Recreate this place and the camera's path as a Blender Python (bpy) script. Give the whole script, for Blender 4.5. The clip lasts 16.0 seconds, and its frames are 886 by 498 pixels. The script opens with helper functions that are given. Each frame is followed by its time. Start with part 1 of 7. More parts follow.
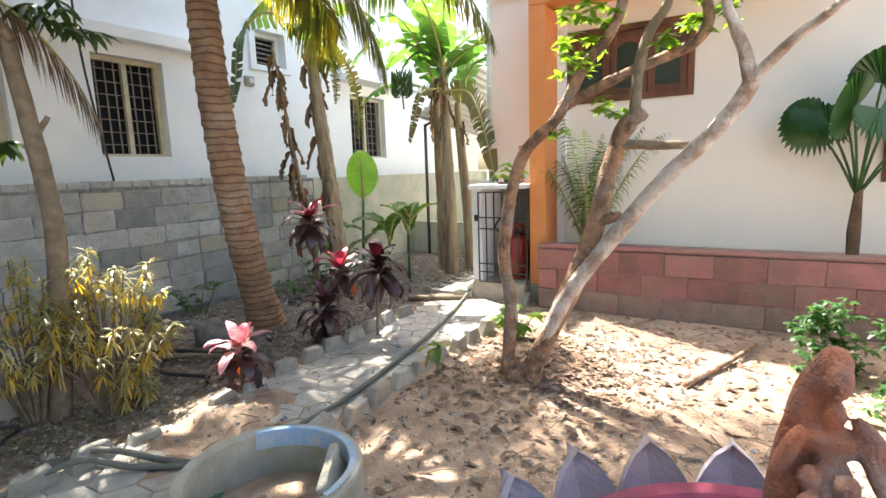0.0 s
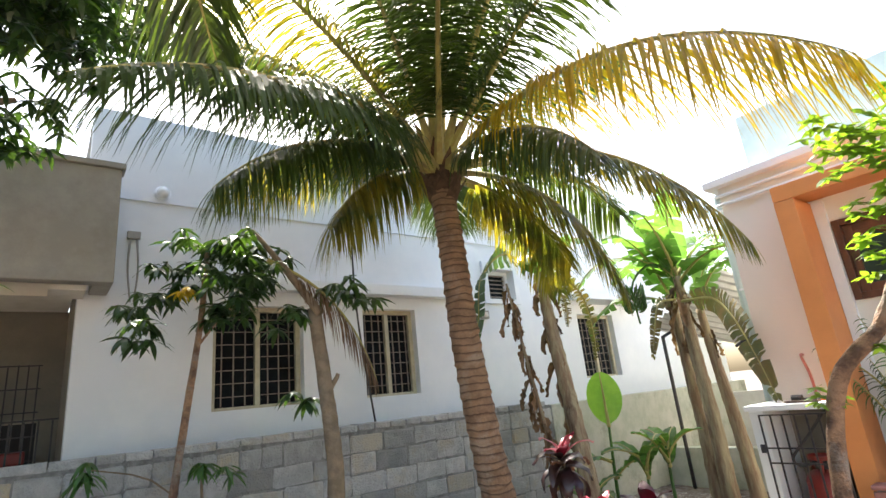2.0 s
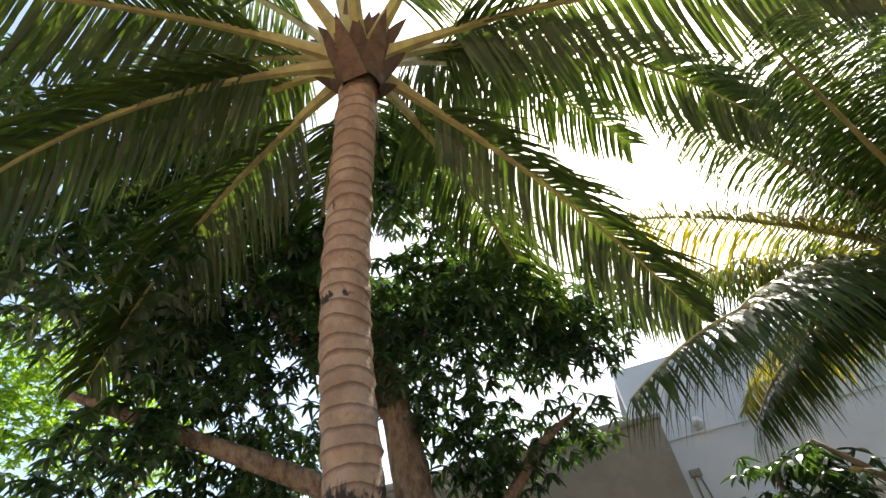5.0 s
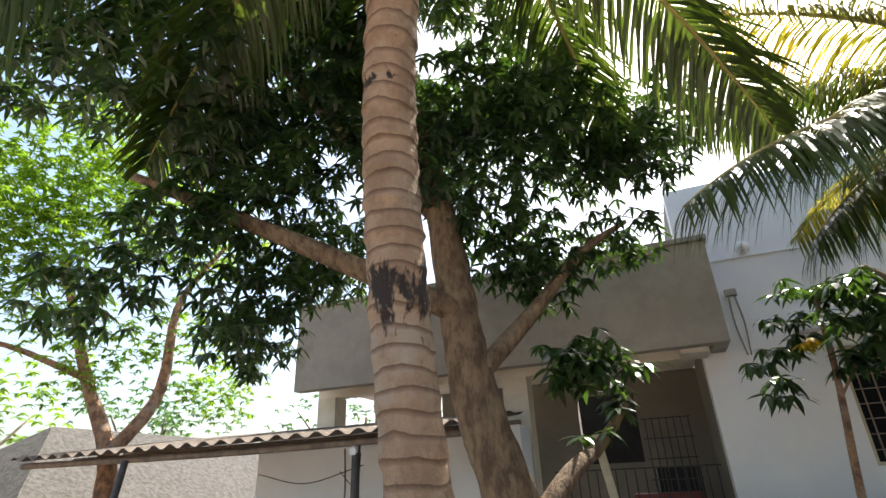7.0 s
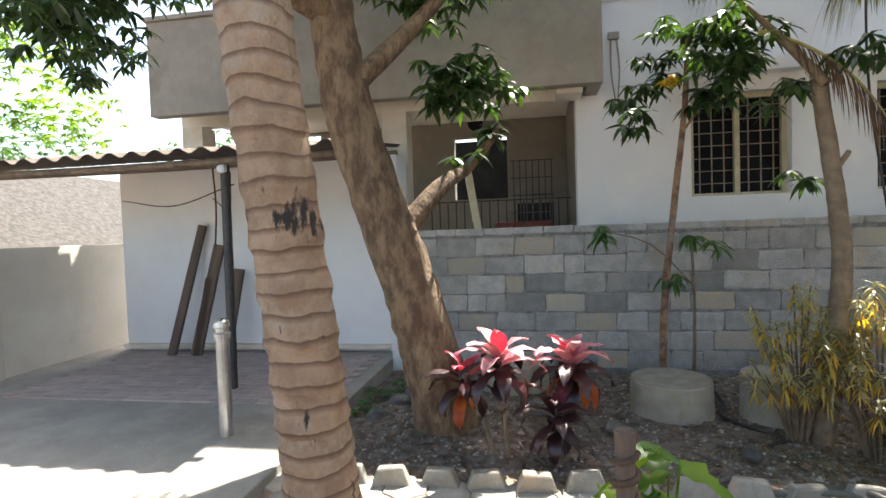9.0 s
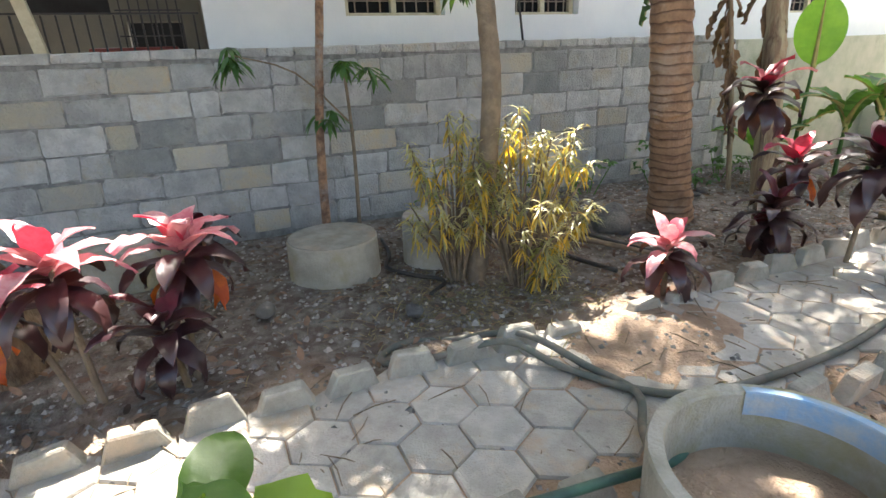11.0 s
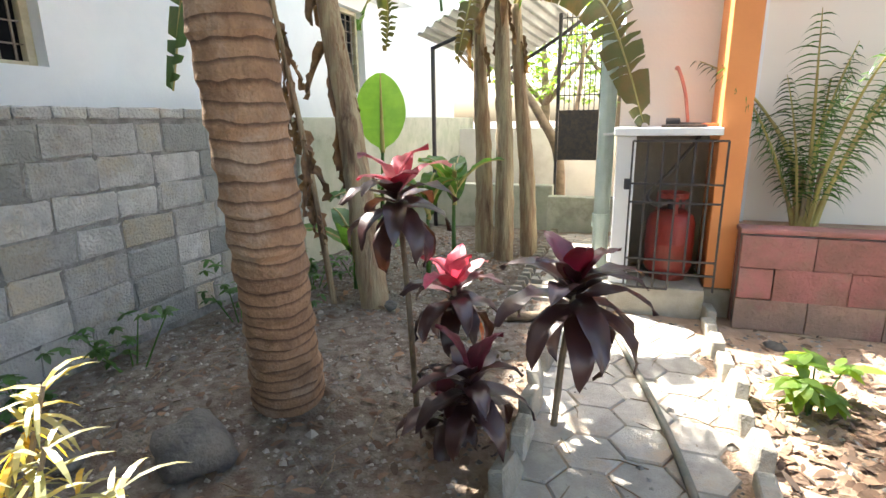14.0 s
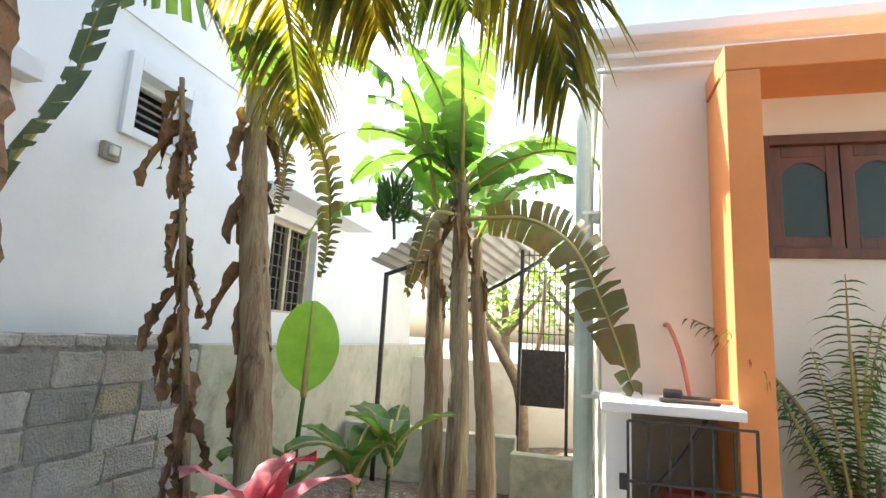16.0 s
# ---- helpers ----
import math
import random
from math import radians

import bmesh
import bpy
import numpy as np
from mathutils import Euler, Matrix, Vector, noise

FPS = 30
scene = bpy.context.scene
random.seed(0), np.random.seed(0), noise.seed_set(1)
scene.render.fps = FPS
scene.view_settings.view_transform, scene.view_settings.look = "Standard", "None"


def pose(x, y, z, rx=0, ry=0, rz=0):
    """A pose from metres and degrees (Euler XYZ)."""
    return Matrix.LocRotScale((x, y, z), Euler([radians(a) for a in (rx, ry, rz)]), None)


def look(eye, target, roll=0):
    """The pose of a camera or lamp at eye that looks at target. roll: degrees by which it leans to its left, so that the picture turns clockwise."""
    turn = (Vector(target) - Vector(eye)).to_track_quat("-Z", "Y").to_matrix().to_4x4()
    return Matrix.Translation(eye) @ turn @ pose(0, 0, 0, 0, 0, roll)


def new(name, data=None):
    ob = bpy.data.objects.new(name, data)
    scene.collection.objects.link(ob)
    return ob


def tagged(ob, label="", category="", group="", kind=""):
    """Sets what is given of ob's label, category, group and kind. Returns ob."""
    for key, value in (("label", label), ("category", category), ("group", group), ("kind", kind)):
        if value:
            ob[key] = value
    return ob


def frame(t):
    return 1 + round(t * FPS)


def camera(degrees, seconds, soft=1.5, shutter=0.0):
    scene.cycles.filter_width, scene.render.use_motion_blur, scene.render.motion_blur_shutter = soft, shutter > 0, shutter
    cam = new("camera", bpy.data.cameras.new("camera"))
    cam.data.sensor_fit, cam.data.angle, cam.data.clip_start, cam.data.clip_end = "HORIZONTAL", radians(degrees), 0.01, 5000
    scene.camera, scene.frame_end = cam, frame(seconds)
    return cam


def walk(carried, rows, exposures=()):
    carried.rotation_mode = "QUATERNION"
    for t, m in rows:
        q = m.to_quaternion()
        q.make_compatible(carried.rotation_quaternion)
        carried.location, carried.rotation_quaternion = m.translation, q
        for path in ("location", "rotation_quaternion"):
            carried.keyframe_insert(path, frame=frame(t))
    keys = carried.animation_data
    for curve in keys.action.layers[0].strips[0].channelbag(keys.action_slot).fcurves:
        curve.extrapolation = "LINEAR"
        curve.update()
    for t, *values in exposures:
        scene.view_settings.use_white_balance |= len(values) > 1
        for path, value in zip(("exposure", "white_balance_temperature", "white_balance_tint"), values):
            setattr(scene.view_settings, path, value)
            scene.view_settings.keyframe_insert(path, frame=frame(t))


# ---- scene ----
cam = camera(80.9, 16.0)
PATH = [
    (0, (-0.173, 0.814, 1.447), (-1.156, 2.529, 1.144), -1.9),
    (0.5, (-0.181, 0.809, 1.459), (-1.391, 2.386, 1.239), -2.0),
    (1, (-0.195, 0.778, 1.483), (-1.571, 2.229, 1.449), -2.8),
    (1.5, (-0.342, 0.789, 1.522), (-1.794, 2.139, 1.789), -4.5),
    (2, (-0.43, 0.772, 1.602), (-1.932, 1.971, 2.155), -5.9),
    (2.5, (-0.318, 0.763, 1.652), (-1.872, 1.737, 2.45), -6.5),
    (3, (-0.158, 0.724, 1.688), (-1.782, 1.401, 2.64), -8.2),
    (3.5, (-0.01, 0.621, 1.683), (-1.608, 0.921, 2.847), -10.9),
    (4, (0.146, 0.539, 1.726), (-1.292, 0.506, 3.115), -12.9),
    (6.3, (0.098, 0.52, 1.778), (-1.407, -0.12, 2.928), -2.7),
    (6.5, (0.06, 0.502, 1.752), (-1.508, -0.145, 2.811), -2.8),
    (7, (-0.02, 0.473, 1.716), (-1.72, -0.184, 2.54), -2.5),
    (7.5, (-0.032, 0.47, 1.635), (-1.827, -0.188, 2.222), -2.0),
    (7.6, (-0.022, 0.481, 1.629), (-1.836, -0.178, 2.156), -0.9),
    (8, (-0.029, 0.482, 1.531), (-1.894, -0.158, 1.862), -1.1),
    (8.2, (-0.055, 0.473, 1.486), (-1.943, -0.146, 1.712), -1.0),
    (10.3, (-0.656, 0.648, 1.376), (-2.561, 0.913, 0.827), -2.1),
    (10.5, (-0.764, 0.719, 1.352), (-2.634, 1.115, 0.762), -2.3),
    (11, (-1.138, 0.916, 1.296), (-2.869, 1.648, 0.612), -2.4),
    (11.5, (-1.438, 1.131, 1.27), (-2.95, 2.193, 0.507), -1.8),
    (12, (-1.717, 1.339, 1.259), (-2.967, 2.682, 0.464), -1.7),
    (12.5, (-1.968, 1.551, 1.239), (-2.949, 3.115, 0.469), -1.2),
    (13, (-2.194, 1.807, 1.256), (-2.989, 3.505, 0.561), -0.9),
    (13.5, (-2.466, 2.036, 1.285), (-3.149, 3.815, 0.676), -1.1),
    (14, (-2.665, 2.264, 1.335), (-3.304, 4.098, 0.854), -0.8),
    (14.5, (-2.758, 2.568, 1.385), (-3.377, 4.443, 1.067), -0.2),
    (15, (-2.863, 2.827, 1.438), (-3.484, 4.725, 1.325), 0.2),
    (15.4, (-2.903, 2.968, 1.491), (-3.543, 4.862, 1.548), 0.0),
    (15.5, (-2.902, 3.0, 1.498), (-3.531, 4.895, 1.617), 1.2),
    (16, (-2.833, 3.157, 1.534), (-3.353, 5.059, 1.866), 3.1),
]
walk(cam, [(t, look(eye, target, roll)) for t, eye, target, roll in PATH],
     [(0, 2.15), (1.0, 2.38), (1.5, 2.25), (2.5, 1.6), (3.3, 1.45), (4.0, 1.3), (6.4, 1.3), (7.2, 1.35), (8.0, 1.4), (10.4, 2.3), (12.5, 2.3), (14.5, 2.42), (16, 2.05)])

# ---- light ----
SUN = Vector((-0.525, 0.26, 0.83)).normalized()
world = bpy.data.worlds.new("world")
scene.world = world
world.use_nodes = True
wn = world.node_tree.nodes
sky = wn.new("ShaderNodeTexSky")
sky.sky_type, sky.sun_disc = "NISHITA", False
sky.sun_elevation = math.asin(SUN.z)
sky.sun_rotation = math.atan2(SUN.x, SUN.y)
sky.dust_density = 4.0
sky.air_density = 1.2
wn["Background"].inputs[1].default_value = 0.15
world.node_tree.links.new(sky.outputs[0], wn["Background"].inputs[0])
sun_data = bpy.data.lights.new("sun", "SUN")
sun_data.energy, sun_data.angle, sun_data.color = 5.0, radians(0.6), (1.0, 0.95, 0.86)
sun = new("sun", sun_data)
sun.matrix_world = look(SUN * 50, (0, 0, 0))


# ---- materials ----
def mat(name, c1, c2=None, rough=0.8, scale=8.0, bump=0.2, fine=60.0, metal=0.0, c3=None, low=0.4, high=0.6,
        vary=0.0, leaf=0.0, island=False, stretch=(1, 1, 1), spec=0.5, glow=(2.6, 2.4, 0.7)):
    """Procedural surface: two colours mixed by broad noise, a third in patches, fine relief."""
    m = bpy.data.materials.new(name)
    m.use_nodes = True
    nt = m.node_tree
    n, link = nt.nodes, nt.links.new
    b = n["Principled BSDF"]
    b.inputs["Roughness"].default_value = rough
    b.inputs["Metallic"].default_value = metal
    b.inputs["Specular IOR Level"].default_value = spec
    c2 = c2 or tuple(v * 0.75 for v in c1)
    co = n.new("ShaderNodeTexCoord")
    mp = n.new("ShaderNodeMapping")
    mp.inputs["Scale"].default_value = stretch
    link(co.outputs["Object"], mp.inputs[0])
    oi = n.new("ShaderNodeObjectInfo")
    add = n.new("ShaderNodeVectorMath")
    sc = n.new("ShaderNodeVectorMath")
    sc.operation = "SCALE"
    sc.inputs[0].default_value = (31.0, 17.0, 23.0)
    link(oi.outputs["Random"], sc.inputs["Scale"])
    link(mp.outputs[0], add.inputs[0])
    link(sc.outputs[0], add.inputs[1])
    n1 = n.new("ShaderNodeTexNoise")
    n1.inputs["Scale"].default_value = scale
    n1.inputs["Detail"].default_value = 6
    n1.inputs["Roughness"].default_value = 0.65
    link(add.outputs[0], n1.inputs["Vector"])
    r1 = n.new("ShaderNodeMapRange")
    r1.inputs[1].default_value, r1.inputs[2].default_value = low, high
    link(n1.outputs[0], r1.inputs[0])
    mx = n.new("ShaderNodeMix")
    mx.data_type = "RGBA"
    mx.inputs[6].default_value, mx.inputs[7].default_value = (*c1, 1), (*c2, 1)
    link(r1.outputs[0], mx.inputs[0])
    out = mx.outputs[2]
    if c3:
        n3 = n.new("ShaderNodeTexNoise")
        n3.inputs["Scale"].default_value = scale * 0.37
        n3.inputs["Detail"].default_value = 8
        n3.inputs["Roughness"].default_value = 0.7
        link(add.outputs[0], n3.inputs["Vector"])
        r3 = n.new("ShaderNodeMapRange")
        r3.inputs[1].default_value, r3.inputs[2].default_value = 0.52, 0.66
        link(n3.outputs[0], r3.inputs[0])
        m3 = n.new("ShaderNodeMix")
        m3.data_type = "RGBA"
        link(r3.outputs[0], m3.inputs[0])
        link(out, m3.inputs[6])
        m3.inputs[7].default_value = (*c3, 1)
        out = m3.outputs[2]
    if vary or island:
        hs = n.new("ShaderNodeHueSaturation")
        rr = n.new("ShaderNodeMapRange")
        rr.inputs[3].default_value, rr.inputs[4].default_value = 1 - (vary or 0.3), 1 + (vary or 0.3)
        if island:
            gi = n.new("ShaderNodeNewGeometry")
            link(gi.outputs["Random Per Island"], rr.inputs[0])
        else:
            link(oi.outputs["Random"], rr.inputs[0])
        link(rr.outputs[0], hs.inputs["Value"])
        link(out, hs.inputs["Color"])
        out = hs.outputs[0]
    link(out, b.inputs["Base Color"])
    if bump:
        n2 = n.new("ShaderNodeTexNoise")
        n2.inputs["Scale"].default_value = fine
        n2.inputs["Detail"].default_value = 5
        link(add.outputs[0], n2.inputs["Vector"])
        ad = n.new("ShaderNodeMath")
        ad.operation = "MULTIPLY_ADD"
        link(n1.outputs[0], ad.inputs[0])
        ad.inputs[1].default_value = 1.5
        link(n2.outputs[0], ad.inputs[2])
        bp = n.new("ShaderNodeBump")
        bp.inputs["Strength"].default_value = bump
        bp.inputs["Distance"].default_value = 0.02
        link(ad.outputs[0], bp.inputs["Height"])
        link(bp.outputs[0], b.inputs["Normal"])
    if leaf:
        tr = n.new("ShaderNodeBsdfTranslucent")
        g = n.new("ShaderNodeMix")
        g.data_type, g.blend_type = "RGBA", "MULTIPLY"
        g.inputs[0].default_value = 1.0
        link(out, g.inputs[6])
        g.inputs[7].default_value = (*glow, 1)
        link(g.outputs[2], tr.inputs[0])
        ms = n.new("ShaderNodeMixShader")
        ms.inputs[0].default_value = leaf
        link(b.outputs[0], ms.inputs[1])
        link(tr.outputs[0], ms.inputs[2])
        link(ms.outputs[0], n["Material Output"].inputs[0])
    return m


def ground_material():
    m = mat("earth", (0.47, 0.33, 0.23), (0.34, 0.23, 0.155), 0.95, 4.5, 0.9, 70.0, c3=(0.25, 0.165, 0.11))
    nt = m.node_tree
    n, link = nt.nodes, nt.links.new
    b = n["Principled BSDF"]
    old = b.inputs["Base Color"].links[0].from_socket
    geo = n.new("ShaderNodeNewGeometry")
    sep = n.new("ShaderNodeSeparateXYZ")
    link(geo.outputs["Position"], sep.inputs[0])
    nz = n.new("ShaderNodeTexNoise")
    nz.inputs["Scale"].default_value = 1.6
    nz.inputs["Detail"].default_value = 5
    link(geo.outputs["Position"], nz.inputs["Vector"])
    ad = n.new("ShaderNodeMath")
    ad.operation = "MULTIPLY_ADD"
    link(nz.outputs[0], ad.inputs[0])
    ad.inputs[1].default_value = 1.6
    link(sep.outputs[0], ad.inputs[2])
    r = n.new("ShaderNodeMapRange")
    r.inputs[1].default_value, r.inputs[2].default_value = -2.6, -1.9
    link(ad.outputs[0], r.inputs[0])
    grey = n.new("ShaderNodeMix")
    grey.data_type = "RGBA"
    grey.inputs[6].default_value, grey.inputs[7].default_value = (0.115, 0.085, 0.065, 1), (0.20, 0.175, 0.15, 1)
    n9 = n.new("ShaderNodeTexNoise")
    n9.inputs["Scale"].default_value = 14
    n9.inputs["Detail"].default_value = 8
    link(geo.outputs["Position"], n9.inputs["Vector"])
    r9 = n.new("ShaderNodeMapRange")
    r9.inputs[1].default_value, r9.inputs[2].default_value = 0.4, 0.62
    link(n9.outputs[0], r9.inputs[0])
    link(r9.outputs[0], grey.inputs[0])
    mx = n.new("ShaderNodeMix")
    mx.data_type = "RGBA"
    link(r.outputs[0], mx.inputs[0])
    link(grey.outputs[2], mx.inputs[6])
    link(old, mx.inputs[7])
    link(mx.outputs[2], b.inputs["Base Color"])
    return m


M_EARTH = ground_material()
M_SAND = mat("pale_sand", (0.55, 0.42, 0.30), (0.45, 0.34, 0.24), 0.95, 12, 0.5, 160)
M_WHITE = mat("white_plaster", (0.80, 0.81, 0.82), (0.74, 0.76, 0.78), 0.85, 1.2, 0.08, 40)
M_CREAM = mat("aged_white_plaster", (0.74, 0.70, 0.62), (0.66, 0.62, 0.54), 0.9, 1.5, 0.15, 50, c3=(0.55, 0.50, 0.42))
M_HOUSE = mat("house_plaster", (0.80, 0.74, 0.66), (0.76, 0.71, 0.64), 0.85, 1.0, 0.08, 50)
M_GREY = mat("grey_cement_render", (0.35, 0.33, 0.29), (0.29, 0.27, 0.24), 0.9, 2.5, 0.15, 40, c3=(0.24, 0.22, 0.19))
# dark buff tone for the verandah walls and the cupboard back
M_VERANDAH = mat("dark_buff_render", (0.24, 0.215, 0.17), (0.19, 0.17, 0.14), 0.95, 2.0, 0.2, 50, c3=(0.20, 0.18, 0.15))
M_RENDER = mat("mossy_wall_render", (0.50, 0.50, 0.43), (0.40, 0.42, 0.34), 0.9, 3.0, 0.25, 60, c3=(0.24, 0.24, 0.19))
M_ORANGE = mat("orange_paint", (0.72, 0.28, 0.09), (0.66, 0.25, 0.08), 0.6, 2.0, 0.06, 40)
M_PINK = mat("weathered_pink_paint", (0.34, 0.145, 0.135), (0.23, 0.12, 0.10), 0.9, 3.5, 0.5, 60, c3=(0.25, 0.17, 0.13), vary=0.18)
M_PLAINB = mat("stained_cement_block", (0.29, 0.20, 0.16), (0.22, 0.16, 0.13), 0.95, 6.0, 0.5, 60, c3=(0.26, 0.13, 0.12), vary=0.12)
M_BLOCK = mat("concrete_block", (0.47, 0.47, 0.46), (0.36, 0.36, 0.355), 0.95, 7.0, 0.9, 60, c3=(0.42, 0.38, 0.31), vary=0.17)
M_BLOCKTAN = mat("tan_stained_block", (0.45, 0.41, 0.33), (0.40, 0.385, 0.35), 0.95, 6.0, 0.9, 60, c3=(0.50, 0.40, 0.26), vary=0.15)
M_BLOCKDARK = mat("dark_grey_block", (0.31, 0.315, 0.31), (0.25, 0.26, 0.255), 0.95, 6.0, 0.9, 60, c3=(0.34, 0.33, 0.30), vary=0.15)
M_MORTAR = mat("mortar", (0.30, 0.30, 0.29), (0.18, 0.18, 0.175), 0.95, 12.0, 0.6, 80)
M_STONE = mat("edging_concrete", (0.36, 0.34, 0.29), (0.27, 0.25, 0.21), 0.95, 9.0, 0.4, 90, vary=0.22, c3=(0.40, 0.32, 0.24))
M_PAVER = mat("paver_concrete", (0.44, 0.41, 0.36), (0.35, 0.32, 0.28), 0.9, 10.0, 0.35, 120, vary=0.15, c3=(0.45, 0.35, 0.25))
M_CONC = mat("cast_concrete", (0.40, 0.37, 0.31), (0.31, 0.29, 0.23), 0.9, 5.0, 0.3, 80, c3=(0.30, 0.27, 0.15))
M_BLUE = mat("faded_blue_paint", (0.20, 0.36, 0.55), (0.40, 0.42, 0.42), 0.7, 7.0, 0.2, 60)
M_BLACK = mat("black_iron", (0.02, 0.022, 0.03), (0.05, 0.04, 0.035), 0.5, 20, 0.1, 80)
# near-black colour in place of the shade inside rooms and openings
M_DARK = mat("interior_shade", (0.02, 0.022, 0.025), (0.015, 0.015, 0.018), 0.9, 3, 0, spec=0.05)
M_FRAMEP = mat("cream_window_paint", (0.55, 0.50, 0.36), (0.45, 0.40, 0.28), 0.6, 8, 0.1)
M_WOOD = mat("brown_varnished_wood", (0.17, 0.06, 0.032), (0.10, 0.038, 0.02), 0.4, 6, 0.12, 60, stretch=(1, 1, 0.15))
M_PLANK = mat("old_plank", (0.16, 0.11, 0.08), (0.09, 0.07, 0.055), 0.85, 8, 0.4, 60, stretch=(1, 1, 0.1))
M_BAMBOO = mat("weathered_pole", (0.20, 0.15, 0.11), (0.12, 0.09, 0.07), 0.8, 9, 0.3, 60)
M_RED = mat("red_cylinder_paint", (0.25, 0.025, 0.016), (0.18, 0.022, 0.015), 0.45, 5, 0.1, 60, c3=(0.2, 0.05, 0.03))
M_PIPE = mat("pale_plastic_pipe", (0.55, 0.64, 0.62), (0.48, 0.58, 0.55), 0.45, 5, 0.05)
M_HOSE = mat("green_hose", (0.05, 0.12, 0.08), (0.03, 0.06, 0.05), 0.5, 5, 0.05)
M_HOSEP = mat("pink_hose", (0.6, 0.22, 0.17), None, 0.5, 5, 0)
M_RUBBER = mat("black_rubber", (0.02, 0.02, 0.02), (0.05, 0.045, 0.04), 0.6, 5, 0.1)
M_HOSEG = mat("dusty_hose", (0.10, 0.11, 0.09), (0.17, 0.15, 0.12), 0.7, 9, 0.1)
M_TERRA = mat("terracotta", (0.36, 0.12, 0.06), (0.22, 0.12, 0.09), 0.85, 10, 0.6, 90, c3=(0.24, 0.22, 0.20), low=0.35, high=0.65)
M_LILAC = mat("faded_lilac_concrete", (0.35, 0.31, 0.37), (0.28, 0.26, 0.30), 0.85, 6, 0.3, 80, c3=(0.38, 0.30, 0.30))
M_MAROON = mat("maroon_pond_paint", (0.26, 0.03, 0.07), (0.2, 0.03, 0.06), 0.6, 6, 0.15)
M_ROOF = mat("asbestos_sheet", (0.55, 0.56, 0.54), (0.46, 0.46, 0.44), 0.9, 4, 0.2, 60)
M_ROOFOLD = mat("aged_roof_sheet", (0.15, 0.12, 0.095), (0.10, 0.08, 0.065), 0.9, 6, 0.3, 60)
M_THATCH = mat("grey_thatch", (0.10, 0.09, 0.08), (0.05, 0.045, 0.038), 0.95, 14, 0.9, 60, stretch=(1, 1, 0.3))
M_TARP = mat("orange_tarp", (0.6, 0.12, 0.03), None, 0.6, 5, 0.1)
M_TILE = mat("courtyard_tile", (0.42, 0.34, 0.31), (0.34, 0.28, 0.26), 0.7, 6, 0.15, 60, vary=0.12)
M_GLASSD = mat("dark_pane", (0.02, 0.035, 0.03), (0.03, 0.045, 0.035), 0.3, 3, 0)
M_LAMP = mat("lamp_glass", (0.85, 0.85, 0.83), (0.8, 0.8, 0.8), 0.2, 3, 0)
M_STEEL = mat("galvanised_steel", (0.6, 0.6, 0.6), (0.45, 0.45, 0.45), 0.35, 8, 0.1, metal=0.9)
M_RUST = mat("dusty_window_bar", (0.20, 0.15, 0.12), (0.28, 0.24, 0.20), 0.7, 9, 0.1)
# plants
M_PALMBARK = mat("coconut_bark", (0.34, 0.205, 0.12), (0.23, 0.135, 0.08), 0.9, 7, 0.6, 70, c3=(0.36, 0.27, 0.20))


